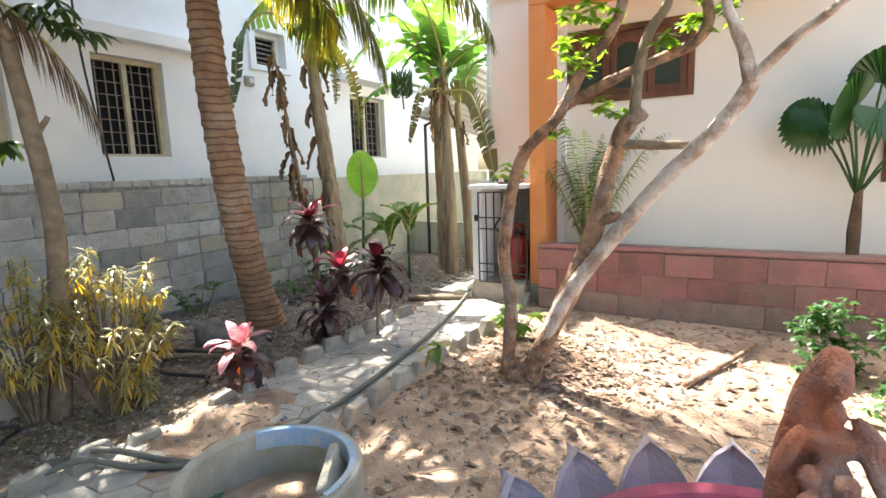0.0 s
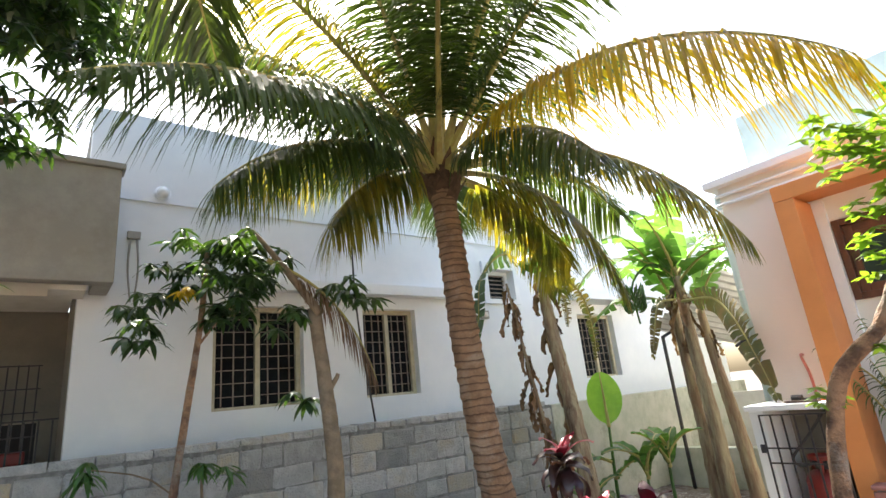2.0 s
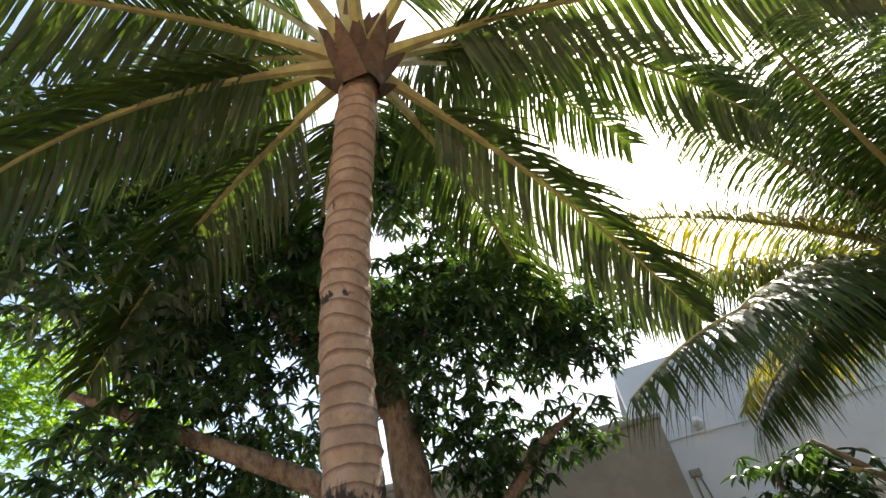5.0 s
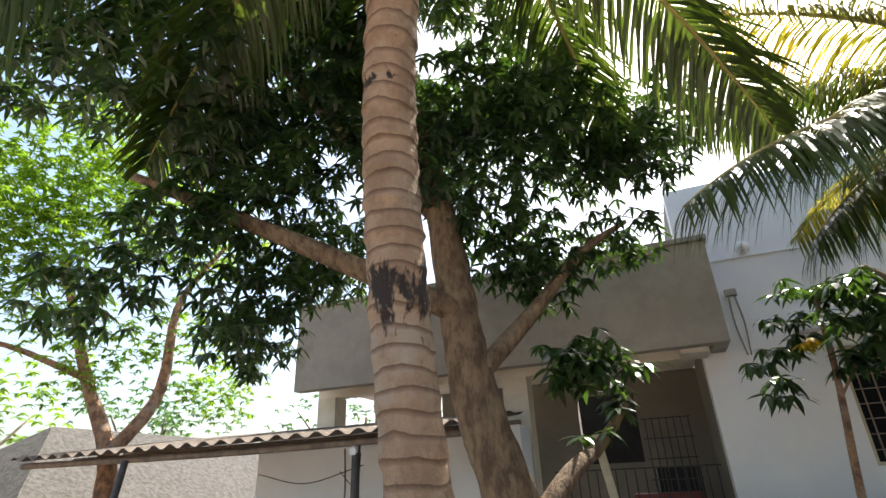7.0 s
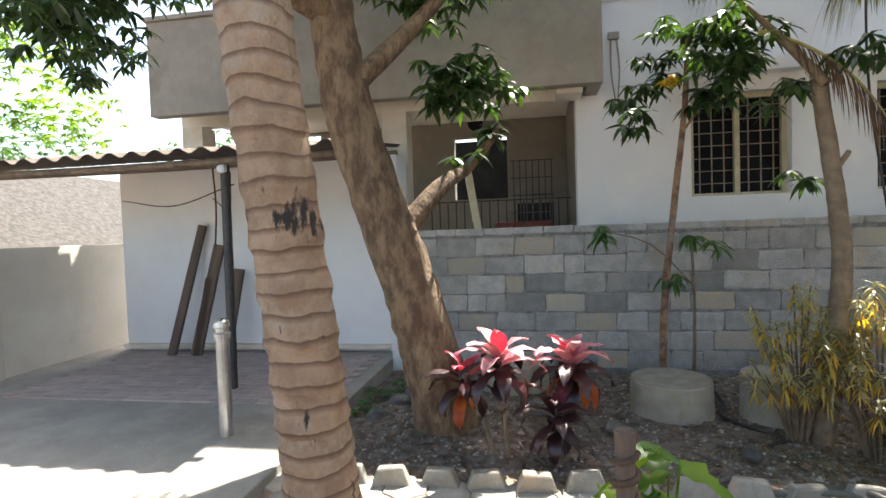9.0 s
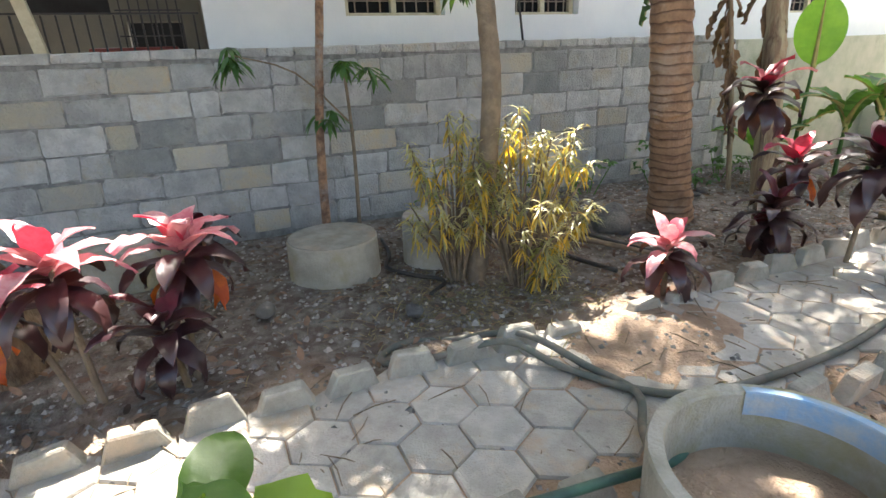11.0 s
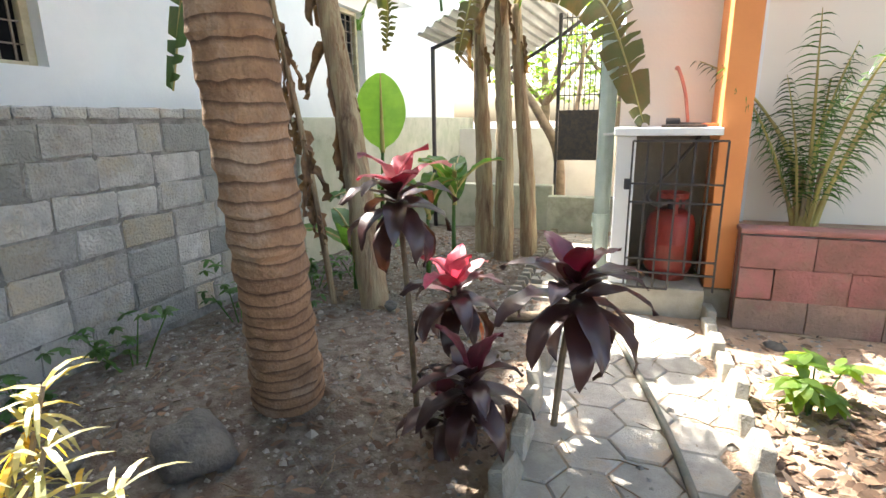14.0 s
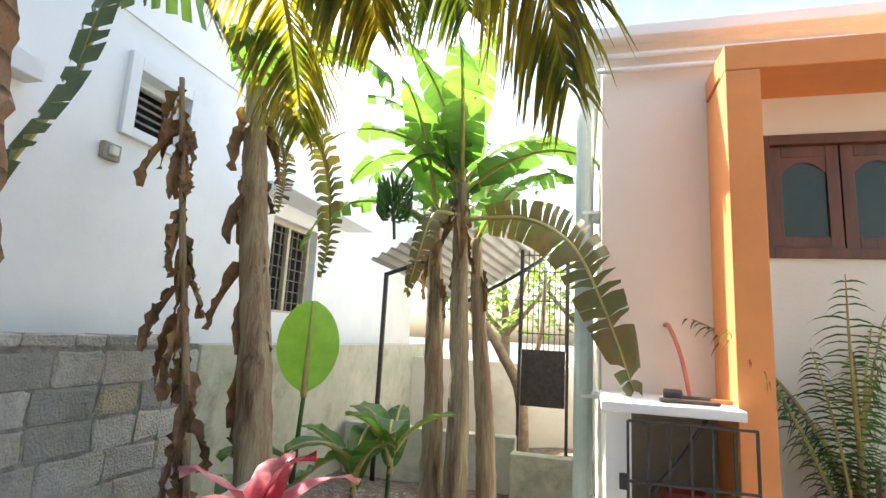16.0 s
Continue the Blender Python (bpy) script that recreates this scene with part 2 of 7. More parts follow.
def ringed(m, step, dark, stains=0.0):
    """Leaf-scar bands and vertical black stains to a bark material."""
    nt = m.node_tree
    n, link = nt.nodes, nt.links.new
    b = n["Principled BSDF"]
    old = b.inputs["Base Color"].links[0].from_socket
    geo = n.new("ShaderNodeTexCoord")
    nz = n.new("ShaderNodeTexNoise")
    nz.inputs["Scale"].default_value = 3.5
    nz.inputs["Detail"].default_value = 4
    link(geo.outputs["Object"], nz.inputs["Vector"])
    sep = n.new("ShaderNodeSeparateXYZ")
    link(geo.outputs["Object"], sep.inputs[0])
    a = n.new("ShaderNodeMath")
    a.operation = "MULTIPLY_ADD"
    link(nz.outputs[0], a.inputs[0])
    a.inputs[1].default_value = 0.10
    link(sep.outputs[2], a.inputs[2])
    d = n.new("ShaderNodeMath")
    d.operation = "DIVIDE"
    link(a.outputs[0], d.inputs[0])
    d.inputs[1].default_value = step
    fr = n.new("ShaderNodeMath")
    fr.operation = "FRACT"
    link(d.outputs[0], fr.inputs[0])
    mr = n.new("ShaderNodeMapRange")
    mr.inputs[1].default_value, mr.inputs[2].default_value = 0.68, 0.93
    mr.inputs[3].default_value, mr.inputs[4].default_value = 0.0, 0.85
    link(fr.outputs[0], mr.inputs[0])
    mx = n.new("ShaderNodeMix")
    mx.data_type = "RGBA"
    link(mr.outputs[0], mx.inputs[0])
    link(old, mx.inputs[6])
    mx.inputs[7].default_value = (*dark, 1)
    out = mx.outputs[2]
    if stains:
        mp = n.new("ShaderNodeMapping")
        mp.inputs["Scale"].default_value = (5, 5, 1.6)
        link(geo.outputs["Object"], mp.inputs[0])
        n2 = n.new("ShaderNodeTexNoise")
        n2.inputs["Scale"].default_value = 2.0
        n2.inputs["Detail"].default_value = 9
        n2.inputs["Roughness"].default_value = 0.65
        link(mp.outputs[0], n2.inputs["Vector"])
        r2 = n.new("ShaderNodeMapRange")
        r2.inputs[1].default_value, r2.inputs[2].default_value = 0.62, 0.67
        level = n2.outputs[0]
        for height, half in ((2.54, 0.24), (1.58, 0.12), (3.55, 0.06)):
            off = n.new("ShaderNodeMath")
            off.operation = "SUBTRACT"
            link(sep.outputs[2], off.inputs[0])
            off.inputs[1].default_value = height
            dist = n.new("ShaderNodeMath")
            dist.operation = "ABSOLUTE"
            link(off.outputs[0], dist.inputs[0])
            near = n.new("ShaderNodeMapRange")
            link(dist.outputs[0], near.inputs[0])
            near.inputs[1].default_value, near.inputs[2].default_value = 0.0, half
            near.inputs[3].default_value, near.inputs[4].default_value = 1.0, 0.0
            lift = n.new("ShaderNodeMath")
            lift.operation = "MULTIPLY_ADD"
            link(near.outputs[0], lift.inputs[0])
            lift.inputs[1].default_value = 0.19 if height > 2 else 0.13
            link(level, lift.inputs[2])
            level = lift.outputs[0]
        link(level, r2.inputs[0])
        m2 = n.new("ShaderNodeMix")
        m2.data_type = "RGBA"
        link(r2.outputs[0], m2.inputs[0])
        link(out, m2.inputs[6])
        m2.inputs[7].default_value = (0.03, 0.022, 0.018, 1)
        out = m2.outputs[2]
    link(out, b.inputs["Base Color"])
    ad = n.new("ShaderNodeMath")
    ad.operation = "MULTIPLY"
    link(fr.outputs[0], ad.inputs[0])
    ad.inputs[1].default_value = -1.0
    bp = n.new("ShaderNodeBump")
    bp.inputs["Strength"].default_value = 0.7
    bp.inputs["Distance"].default_value = 0.02
    link(ad.outputs[0], bp.inputs["Height"])
    link(b.inputs["Normal"].links[0].from_socket, bp.inputs["Normal"])
    link(bp.outputs[0], b.inputs["Normal"])


ringed(M_PALMBARK, 0.062, (0.085, 0.045, 0.028))
M_PALMBARK2 = mat("grey_brown_coconut_bark", (0.38, 0.26, 0.17), (0.27, 0.175, 0.11), 0.9, 7, 0.6, 70, c3=(0.38, 0.31, 0.24))
ringed(M_PALMBARK2, 0.085, (0.13, 0.07, 0.04), 1.0)
M_BARK = mat("mango_bark", (0.24, 0.165, 0.10), (0.11, 0.07, 0.045), 0.95, 14, 1.0, 45, c3=(0.29, 0.22, 0.14), stretch=(1, 1, 0.45))
# pale bark; its whitish patches have sunlight painted in
M_BARKP = mat("sunlit_pale_guava_bark", (0.62, 0.56, 0.50), (0.32, 0.22, 0.165), 0.8, 8, 0.6, 60, c3=(0.52, 0.47, 0.43))
M_BARKR = mat("red_brown_bark", (0.38, 0.22, 0.13), (0.15, 0.085, 0.055), 0.85, 12, 0.8, 60, c3=(0.30, 0.25, 0.21))
M_BARKT = mat("thin_trunk_bark", (0.24, 0.18, 0.12), (0.16, 0.12, 0.08), 0.9, 12, 0.4, 60)
M_RACHIS = mat("frond_rib", (0.42, 0.38, 0.12), (0.30, 0.24, 0.09), 0.5, 6, 0.1)
M_FROND = mat("coconut_leaflets", (0.050, 0.078, 0.024), (0.035, 0.060, 0.018), 0.38, 3, 0, leaf=0.32, island=True, vary=0.3)
# sunlight on fronds put into the colour as yellow; also the drying frond
M_FRONDY = mat("sunlit_and_drying_leaflets", (0.20, 0.17, 0.035), (0.07, 0.09, 0.025), 0.5, 3, 0, leaf=0.5, island=True, vary=0.25)
# stronger painted sunlight for one frond; also real cream-yellow young leaves
M_FRONDG = mat("sunlit_and_young_leaflets", (0.34, 0.24, 0.03), (0.24, 0.20, 0.03), 0.5, 3, 0, leaf=0.6, island=True, vary=0.2)
M_FIBRE = mat("dry_fibre", (0.14, 0.085, 0.05), (0.08, 0.05, 0.03), 0.95, 12, 0.5)
M_MANGO = mat("mango_leaf", (0.035, 0.075, 0.022), (0.022, 0.05, 0.018), 0.35, 3, 0, leaf=0.3, island=True, vary=0.35)
M_LIGHTLEAF = mat("bright_leaf", (0.13, 0.22, 0.035), (0.09, 0.17, 0.03), 0.5, 3, 0, leaf=0.5, island=True, vary=0.3)
M_GREENLEAF = mat("green_leaf", (0.06, 0.14, 0.04), (0.04, 0.10, 0.03), 0.45, 3, 0, leaf=0.35, island=True, vary=0.3)
M_FANLEAF = mat("glossy_fan_leaf", (0.03, 0.085, 0.025), (0.02, 0.06, 0.02), 0.35, 3, 0, leaf=0.25, vary=0.3)
M_CROTON = mat("croton_leaf", (0.20, 0.21, 0.08), (0.42, 0.38, 0.22), 0.4, 3, 0, leaf=0.3, island=True, vary=0.35, spec=0.7)
M_CROTONY = mat("croton_yellow_leaf", (0.50, 0.34, 0.05), (0.36, 0.28, 0.08), 0.45, 3, 0, leaf=0.4, island=True, vary=0.3)
M_MAROONL = mat("maroon_leaf", (0.035, 0.014, 0.020), (0.055, 0.022, 0.022), 0.35, 5, 0.05, leaf=0.12, vary=0.3, spec=0.7)
M_REDL = mat("crimson_leaf", (0.36, 0.02, 0.05), (0.50, 0.09, 0.13), 0.4, 9, 0.05, glow=(1.5, 0.6, 0.7), leaf=0.25, vary=0.25)
M_PINKL = mat("pink_leaf", (0.70, 0.40, 0.40), (0.56, 0.16, 0.20), 0.38, 9, 0.05, glow=(1.3, 0.9, 0.9), leaf=0.2, vary=0.2)
M_BANANA = mat("banana_leaf", (0.10, 0.20, 0.045), (0.07, 0.15, 0.04), 0.4, 5, 0.1, leaf=0.5, vary=0.3, glow=(1.9, 1.9, 0.9))
M_BANANAD = mat("old_banana_leaf", (0.085, 0.10, 0.045), (0.13, 0.10, 0.05), 0.5, 5, 0.15, leaf=0.3, c3=(0.18, 0.12, 0.06))
# banana leaf green brightened so the sucker's leaf looks backlit
M_BACKLITLEAF = mat("backlit_young_banana_leaf", (0.17, 0.32, 0.07), (0.13, 0.26, 0.06), 0.4, 4, 0.05, leaf=0.6, glow=(1.9, 1.9, 0.8))
M_BANANAG = mat("torn_green_banana_leaf", (0.06, 0.12, 0.055), (0.045, 0.09, 0.045), 0.45, 5, 0.12, leaf=0.25, c3=(0.10, 0.11, 0.05))
M_BANSTEM = mat("banana_stem", (0.36, 0.30, 0.19), (0.24, 0.16, 0.10), 0.8, 16, 0.8, 60, c3=(0.09, 0.05, 0.03), stretch=(1, 1, 0.12))
M_DARKSTONE = mat("dark_field_stone", (0.15, 0.14, 0.13), (0.09, 0.085, 0.08), 0.9, 7, 0.6, 60, c3=(0.2, 0.18, 0.15))
M_DRY = mat("dry_leaf", (0.20, 0.12, 0.075), (0.10, 0.06, 0.04), 0.9, 8, 0.3, leaf=0.12, vary=0.4)
M_LITTER = mat("leaf_litter", (0.20, 0.12, 0.075), (0.12, 0.08, 0.055), 0.9, 8, 0.1, island=True, vary=0.5)
M_GRAVEL = mat("gravel", (0.30, 0.28, 0.25), (0.22, 0.20, 0.18), 0.95, 8, 0.2, island=True, vary=0.45)


# ---- mesh tools ----
def mesh_object(name, verts, faces, mats, parent=None, label="", category="", group="", kind="", slots=None, smooth=False):
    me = bpy.data.meshes.new(name)
    me.from_pydata([tuple(v) for v in verts], [], faces)
    for m in (mats if isinstance(mats, (list, tuple)) else [mats]):
        me.materials.append(m)
    if slots:
        me.polygons.foreach_set("material_index", slots)
    if smooth:
        me.polygons.foreach_set("use_smooth", [True] * len(faces))
    me.update()
    ob = new(name, me)
    ob.parent = parent
    return tagged(ob, label, category, group, kind)


def part(name, bm, material, parent, label=""):
    me = bpy.data.meshes.new(name)
    bm.to_mesh(me)
    bm.free()
    me.materials.append(material)
    ob = new(name, me)
    ob.parent = parent
    return tagged(ob, label)


def thing(name, place, label, category, group="", rz=0.0):
    ob = new(name)
    ob.matrix_world = pose(*place, 0, 0, rz)
    return tagged(ob, label, category, group)


def box_bm(lo, hi, bevel=0.0, bm=None):
    bm = bm or bmesh.new()
    r = bmesh.ops.create_cube(bm, size=1.0)
    c = [(a + b) / 2 for a, b in zip(lo, hi)]
    s = [max(abs(b - a), 1e-4) for a, b in zip(lo, hi)]
    bmesh.ops.transform(bm, verts=r["verts"], matrix=Matrix.Translation(c) @ Matrix.Diagonal((*s, 1)))
    if bevel:
        es = list({e for v in r["verts"] for e in v.link_edges})
        bmesh.ops.bevel(bm, geom=es, offset=bevel, segments=2, affect="EDGES", profile=0.6)
    return bm


def box(name, lo, hi, material, parent=None, bevel=0.0, label="", category="", group="", kind=""):
    ob = part(name, box_bm(lo, hi, bevel), material, parent, label)
    return tagged(ob, label, category, group, kind)


def tube_data(points, radii, sides=10, cap=True, wob=0.0, rnd=None, rings=None):
    """Rings along a path; points and radii in step."""
    pts = [Vector(p) for p in points]
    verts, faces = [], []
    prev = None
    for i, p in enumerate(pts):
        d = (pts[min(i + 1, len(pts) - 1)] - pts[max(i - 1, 0)]).normalized()
        if prev is None:
            u = d.orthogonal().normalized()
        else:
            u = (prev - d * prev.dot(d)).normalized()
        prev = u
        v = d.cross(u)
        for k in range(sides):
            a = 2 * math.pi * k / sides
            r = radii[i] * (1 + (rnd.uniform(-wob, wob) if rnd and wob else 0))
            verts.append(p + (u * math.cos(a) + v * math.sin(a)) * r)
    for i in range(len(pts) - 1):
        for k in range(sides):
            a, b = i * sides + k, i * sides + (k + 1) % sides
            faces.append((a, b, b + sides, a + sides))
    if cap:
        faces.append(tuple(range(sides - 1, -1, -1)))
        faces.append(tuple(range((len(pts) - 1) * sides, len(pts) * sides)))
    return verts, faces


def smooth_path(points, n):
    """Catmull-Rom through the points."""
    p = [Vector(q) for q in points]
    p = [p[0] * 2 - p[1]] + p + [p[-1] * 2 - p[-2]]
    out = []
    segs = len(p) - 3
    for i in range(n + 1):
        t = i / n * segs
        k = min(int(t), segs - 1)
        f = t - k
        a, b, c, d = p[k:k + 4]
        out.append(0.5 * ((2 * b) + (c - a) * f + (2 * a - 5 * b + 4 * c - d) * f * f + (3 * b - a - 3 * c + d) * f ** 3))
    return out


def tube(name, points, r0, r1, material, parent=None, n=16, sides=10, wob=0.0, seed=1, label="", category="", kind="", sm=True):
    pts = smooth_path(points, n)
    rnd = random.Random(seed)
    radii = [r0 + (r1 - r0) * i / n for i in range(n + 1)]
    v, f = tube_data(pts, radii, sides, True, wob, rnd)
    return mesh_object(name, v, f, material, parent, label, category, "", kind, smooth=sm)


def lathe_data(profile, sides=24, centre=(0, 0)):
    verts, faces = [], []
    for r, z in profile:
        for k in range(sides):
            a = 2 * math.pi * k / sides
            verts.append((centre[0] + r * math.cos(a), centre[1] + r * math.sin(a), z))
    for i in range(len(profile) - 1):
        for k in range(sides):
            a, b = i * sides + k, i * sides + (k + 1) % sides
            faces.append((a, b, b + sides, a + sides))
    return verts, faces


def leaf_strip(verts, faces, base, direction, length, width, droop, segs=3, normal=None, fold=0.0, shape=(0.4, 1.0, 0.75, 0.0)):
    """A pointed leaf as a bending strip; appends to verts and faces."""
    d = Vector(direction).normalized()
    p = Vector(base)
    up = Vector(normal) if normal is not None else Vector((0, 0, 1))
    side = d.cross(up)
    if side.length < 0.05:
        side = d.orthogonal()
    side.normalize()
    start = len(verts)
    for i in range(segs + 1):
        t = i / segs
        w = width * shape[min(int(t * (len(shape) - 1) + 0.5), len(shape) - 1)] * 0.5
        if i == segs:
            verts.append(p.copy())
        else:
            verts.append(p - side * w)
            verts.append(p + side * w)
        d = (d + Vector((0, 0, -droop / segs))).normalized()
        p = p + d * (length / segs)
    for i in range(segs - 1):
        a = start + 2 * i
        faces.append((a, a + 1, a + 3, a + 2))
    a = start + 2 * (segs - 1)
    faces.append((a, a + 1, a + 2))


def broad_leaf(length, width, droop, rise, segs=8, fold=0.25, wave=0.02, tears=0, seed=0, petiole=0.0, oval=False):
    """Broad arching leaf along +X from the origin: rows of five across, folded at the midrib, optionally torn."""
    rnd = random.Random(seed)
    verts, faces = [], []
    a = rise
    p = Vector((0, 0, 0))
    step = length / segs
    rows = []
    for i in range(segs + 1):
        t = i / segs
        w = width * 0.5 * (math.sin(math.pi * min(1, max(0.0, (t * 0.93 + 0.07))) ** 0.8)) ** 0.75
        if oval:
            w = width * 0.5 * max(0.02, math.sin(math.pi * min(1.0, max(0.0, (t - 0.06) / 0.94)))) ** 0.5
        if t < petiole:
            w = width * 0.04
        rows.append((p.copy(), a, w))
        p = p + Vector((math.cos(a), 0, math.sin(a))) * step
        a -= droop / segs * (0.4 + 1.2 * t)
    cols = (-1, -0.5, 0, 0.5, 1)
    for (p, a, w) in rows:
        nrm = Vector((-math.sin(a), 0, math.cos(a)))
        for c in cols:
            up = abs(c) * w * fold + wave * math.sin(9 * p.length + c * 2.0) * abs(c) + (rnd.uniform(-wave, wave) * abs(c))
            verts.append(p + Vector((0, c * w, 0)) + nrm * up)
    for i in range(segs):
        for k in range(4):
            if tears and rnd.random() < tears and k in (0, 3) and 0.2 < i / segs:
                continue
            b = i * 5 + k
            faces.append((b, b + 1, b + 6, b + 5))
    return verts, faces


def transformed(verts, m):
    return [m @ Vector(v) for v in verts]


# ---- large structure ----
def axis(lo, hi, a, b, fine):
    out = [lo]
    x = lo
    far = [lo * f for f in (0.6, 0.35, 0.2, 0.1, 0.06)]
    out += [v for v in far if v < a]
    k = int((b - a) / fine)
    out += [a + i * (b - a) / k for i in range(k + 1)]
    out += sorted(v for v in [hi * f for f in (0.06, 0.1, 0.2, 0.35, 0.6)] if v > b)
    out.append(hi)
    return out


def ground_z(x, y):
    inside = -5.6 < x < 2.5 and -1.0 < y < 8.8
    z = noise.noise((x * 1.7, y * 1.7, 0)) * 0.02 + noise.noise((x * 9, y * 9, 3)) * 0.008
    z -= 0.05 * max(0.0, min(1.0, (-3.2 - x) / 0.4))
    if -3.0 < x < -2.08:
        z = 0.017 + noise.noise((x * 6, y * 6, 1)) * 0.008
    z += 0.035 * math.exp(-((x + 2.78) ** 2 + (y - 2.65) ** 2 * 0.6) / 0.09)
    z += 0.10 * math.exp(-((x + 3.95) ** 2 + (y + 0.2) ** 2) / 0.25)
    z += 0.06 * math.exp(-((x + 4.35) ** 2 + (y - 4.5) ** 2) / 0.10)
    z += 0.06 * math.exp(-((x + 1.39) ** 2 + (y - 4.1) ** 2) / 0.12)
    return z if inside else min(z, 0.0) - 0.02


xs, ys = axis(-400, 400, -6.0, 3.0, 0.05), axis(-400, 400, -1.4, 9.2, 0.05)
gv = [(x, y, ground_z(x, y)) for y in ys for x in xs]
gf = [(j * len(xs) + i, j * len(xs) + i + 1, (j + 1) * len(xs) + i + 1, (j + 1) * len(xs) + i)
      for j in range(len(ys) - 1) for i in range(len(xs) - 1)]
mesh_object("ground", gv, gf, M_EARTH, None, "sandy brown garden soil scattered with dry leaves", "ground", kind="structure", smooth=True)

# neighbouring building with a balcony and a verandah under it
BX = -6.28
facade = thing("apartment_building", (BX, 5, 0), "white-painted two-storey building behind the block wall", "building")


def rel(ob, m_parent):
    ob.parent = m_parent
    ob.matrix_parent_inverse = m_parent.matrix_world.inverted()
    return ob


bpy.context.view_layer.update()
WINS = [(2.22, 3.22, 1.71, 2.82), (4.02, 4.83, 1.71, 2.82), (8.31, 9.35, 1.71, 2.82), (6.24, 6.80, 3.02, 3.50)]


def wall_with_holes(name, x0, x1, y0, y1, z0, z1, holes, material, parent, label=""):
    """A wall of thickness x0..x1 with openings (y0, y1, z0, z1), as a grid of cells."""
    yy = sorted({y0, y1, *[h[0] for h in holes], *[h[1] for h in holes]})
    zz = sorted({z0, z1, *[h[2] for h in holes], *[h[3] for h in holes]})
    verts, faces, index = [], [], {}

    def v(x, y, z):
        key = (round(x, 4), round(y, 4), round(z, 4))
        if key not in index:
            index[key] = len(verts)
            verts.append(key)
        return index[key]

    def solid(i, j):
        if not (0 <= i < len(yy) - 1 and 0 <= j < len(zz) - 1):
            return False
        cy, cz = (yy[i] + yy[i + 1]) / 2, (zz[j] + zz[j + 1]) / 2
        return not any(h[0] < cy < h[1] and h[2] < cz < h[3] for h in holes)

    for i in range(len(yy) - 1):
        for j in range(len(zz) - 1):
            if not solid(i, j):
                continue
            a, b, c, d = yy[i], yy[i + 1], zz[j], zz[j + 1]
            faces.append((v(x1, a, c), v(x1, b, c), v(x1, b, d), v(x1, a, d)))
            faces.append((v(x0, b, c), v(x0, a, c), v(x0, a, d), v(x0, b, d)))
            if not solid(i - 1, j):
                faces.append((v(x0, a, c), v(x1, a, c), v(x1, a, d), v(x0, a, d)))
            if not solid(i + 1, j):
                faces.append((v(x1, b, c), v(x0, b, c), v(x0, b, d), v(x1, b, d)))
            if not solid(i, j - 1):
                faces.append((v(x0, a, c), v(x0, b, c), v(x1, b, c), v(x1, a, c)))
            if not solid(i, j + 1):
                faces.append((v(x1, a, d), v(x1, b, d), v(x0, b, d), v(x0, a, d)))
    return rel(mesh_object(name, verts, faces, material, None, label), parent)


wall_with_holes("wall", BX - 0.25, BX, 1.01, 13.5, -0.1, 4.9, WINS, M_WHITE, facade)
rel(box("wall", (-10, 13.3, -0.1), (BX - 0.25, 13.5, 4.9), M_WHITE), facade)
rel(box("roof", (-10.5, 1.2, 4.6), (BX - 0.26, 13.3, 4.72), M_GREY), facade)
# black backing that keeps the rooms behind the windows dark
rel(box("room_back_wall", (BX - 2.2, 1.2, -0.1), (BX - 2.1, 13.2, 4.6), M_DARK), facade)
# string line, ledges over windows
rel(box("string_course", (BX, 1.25, 3.90), (BX + 0.02, 13.5, 3.925), M_WHITE), facade)
rel(box("window_ledge", (BX, 1.9, 2.98), (BX + 0.16, 5.45, 3.12), M_WHITE, bevel=0.01), facade)
rel(box("window_ledge", (BX, 7.9, 3.0), (BX + 0.45, 10.2, 3.10), M_WHITE, bevel=0.01), facade)


def window(y0, y1, z0, z1, mullion=True):
    w = rel(thing("window", (BX, (y0 + y1) / 2, z0), "", ""), facade)
    w["label"] = "barred window with cream wooden frame and dark room behind"
    x0, x1 = BX - 0.16, BX - 0.10
    t = 0.055
    parts = [(y0, y0 + t, z0, z1), (y1 - t, y1, z0, z1), (y0 + t, y1 - t, z1 - t, z1), (y0 + t, y1 - t, z0, z0 + t * 0.6)]
    if mullion:
        parts.append(((y0 + y1) / 2 - t / 2, (y0 + y1) / 2 + t / 2, z0 + t * 0.6, z1 - t))
    for a, b, c, d in parts:
        rel(box("window_frame", (x0, a, c), (x1, b, d), M_FRAMEP if mullion else M_WHITE, bevel=0.006), w)
    # no glass: a black sheet painted as the room's shade behind the bars
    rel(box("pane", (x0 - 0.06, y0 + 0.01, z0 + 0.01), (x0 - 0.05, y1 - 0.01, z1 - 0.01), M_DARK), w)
    if mullion:
        half = (y1 - y0) / 2
        for s in (0, 1):
            a = y0 + s * half
            for k in range(1, 4):
                yy = a + half * k / 4
                rel(box("bar", (x0 + 0.015, yy - 0.006, z0 + 0.04), (x0 + 0.027, yy + 0.006, z1 - 0.05), M_RUST), w)
            for k in range(1, 8):
                zz = z0 + (z1 - z0) * k / 8
                rel(box("bar", (x0 + 0.03, a + 0.04, zz - 0.005), (x0 + 0.038, a + half - 0.04, zz + 0.005), M_RUST), w)
    else:
        for k in range(1, 7):
            zz = z0 + (z1 - z0) * k / 7
            rel(box("bar", (x0 + 0.015, y0 + 0.02, zz - 0.009), (x0 + 0.03, y1 - 0.02, zz + 0.009), M_RUST), w)


for k, w in enumerate(WINS):
    window(*w, mullion=k < 3)
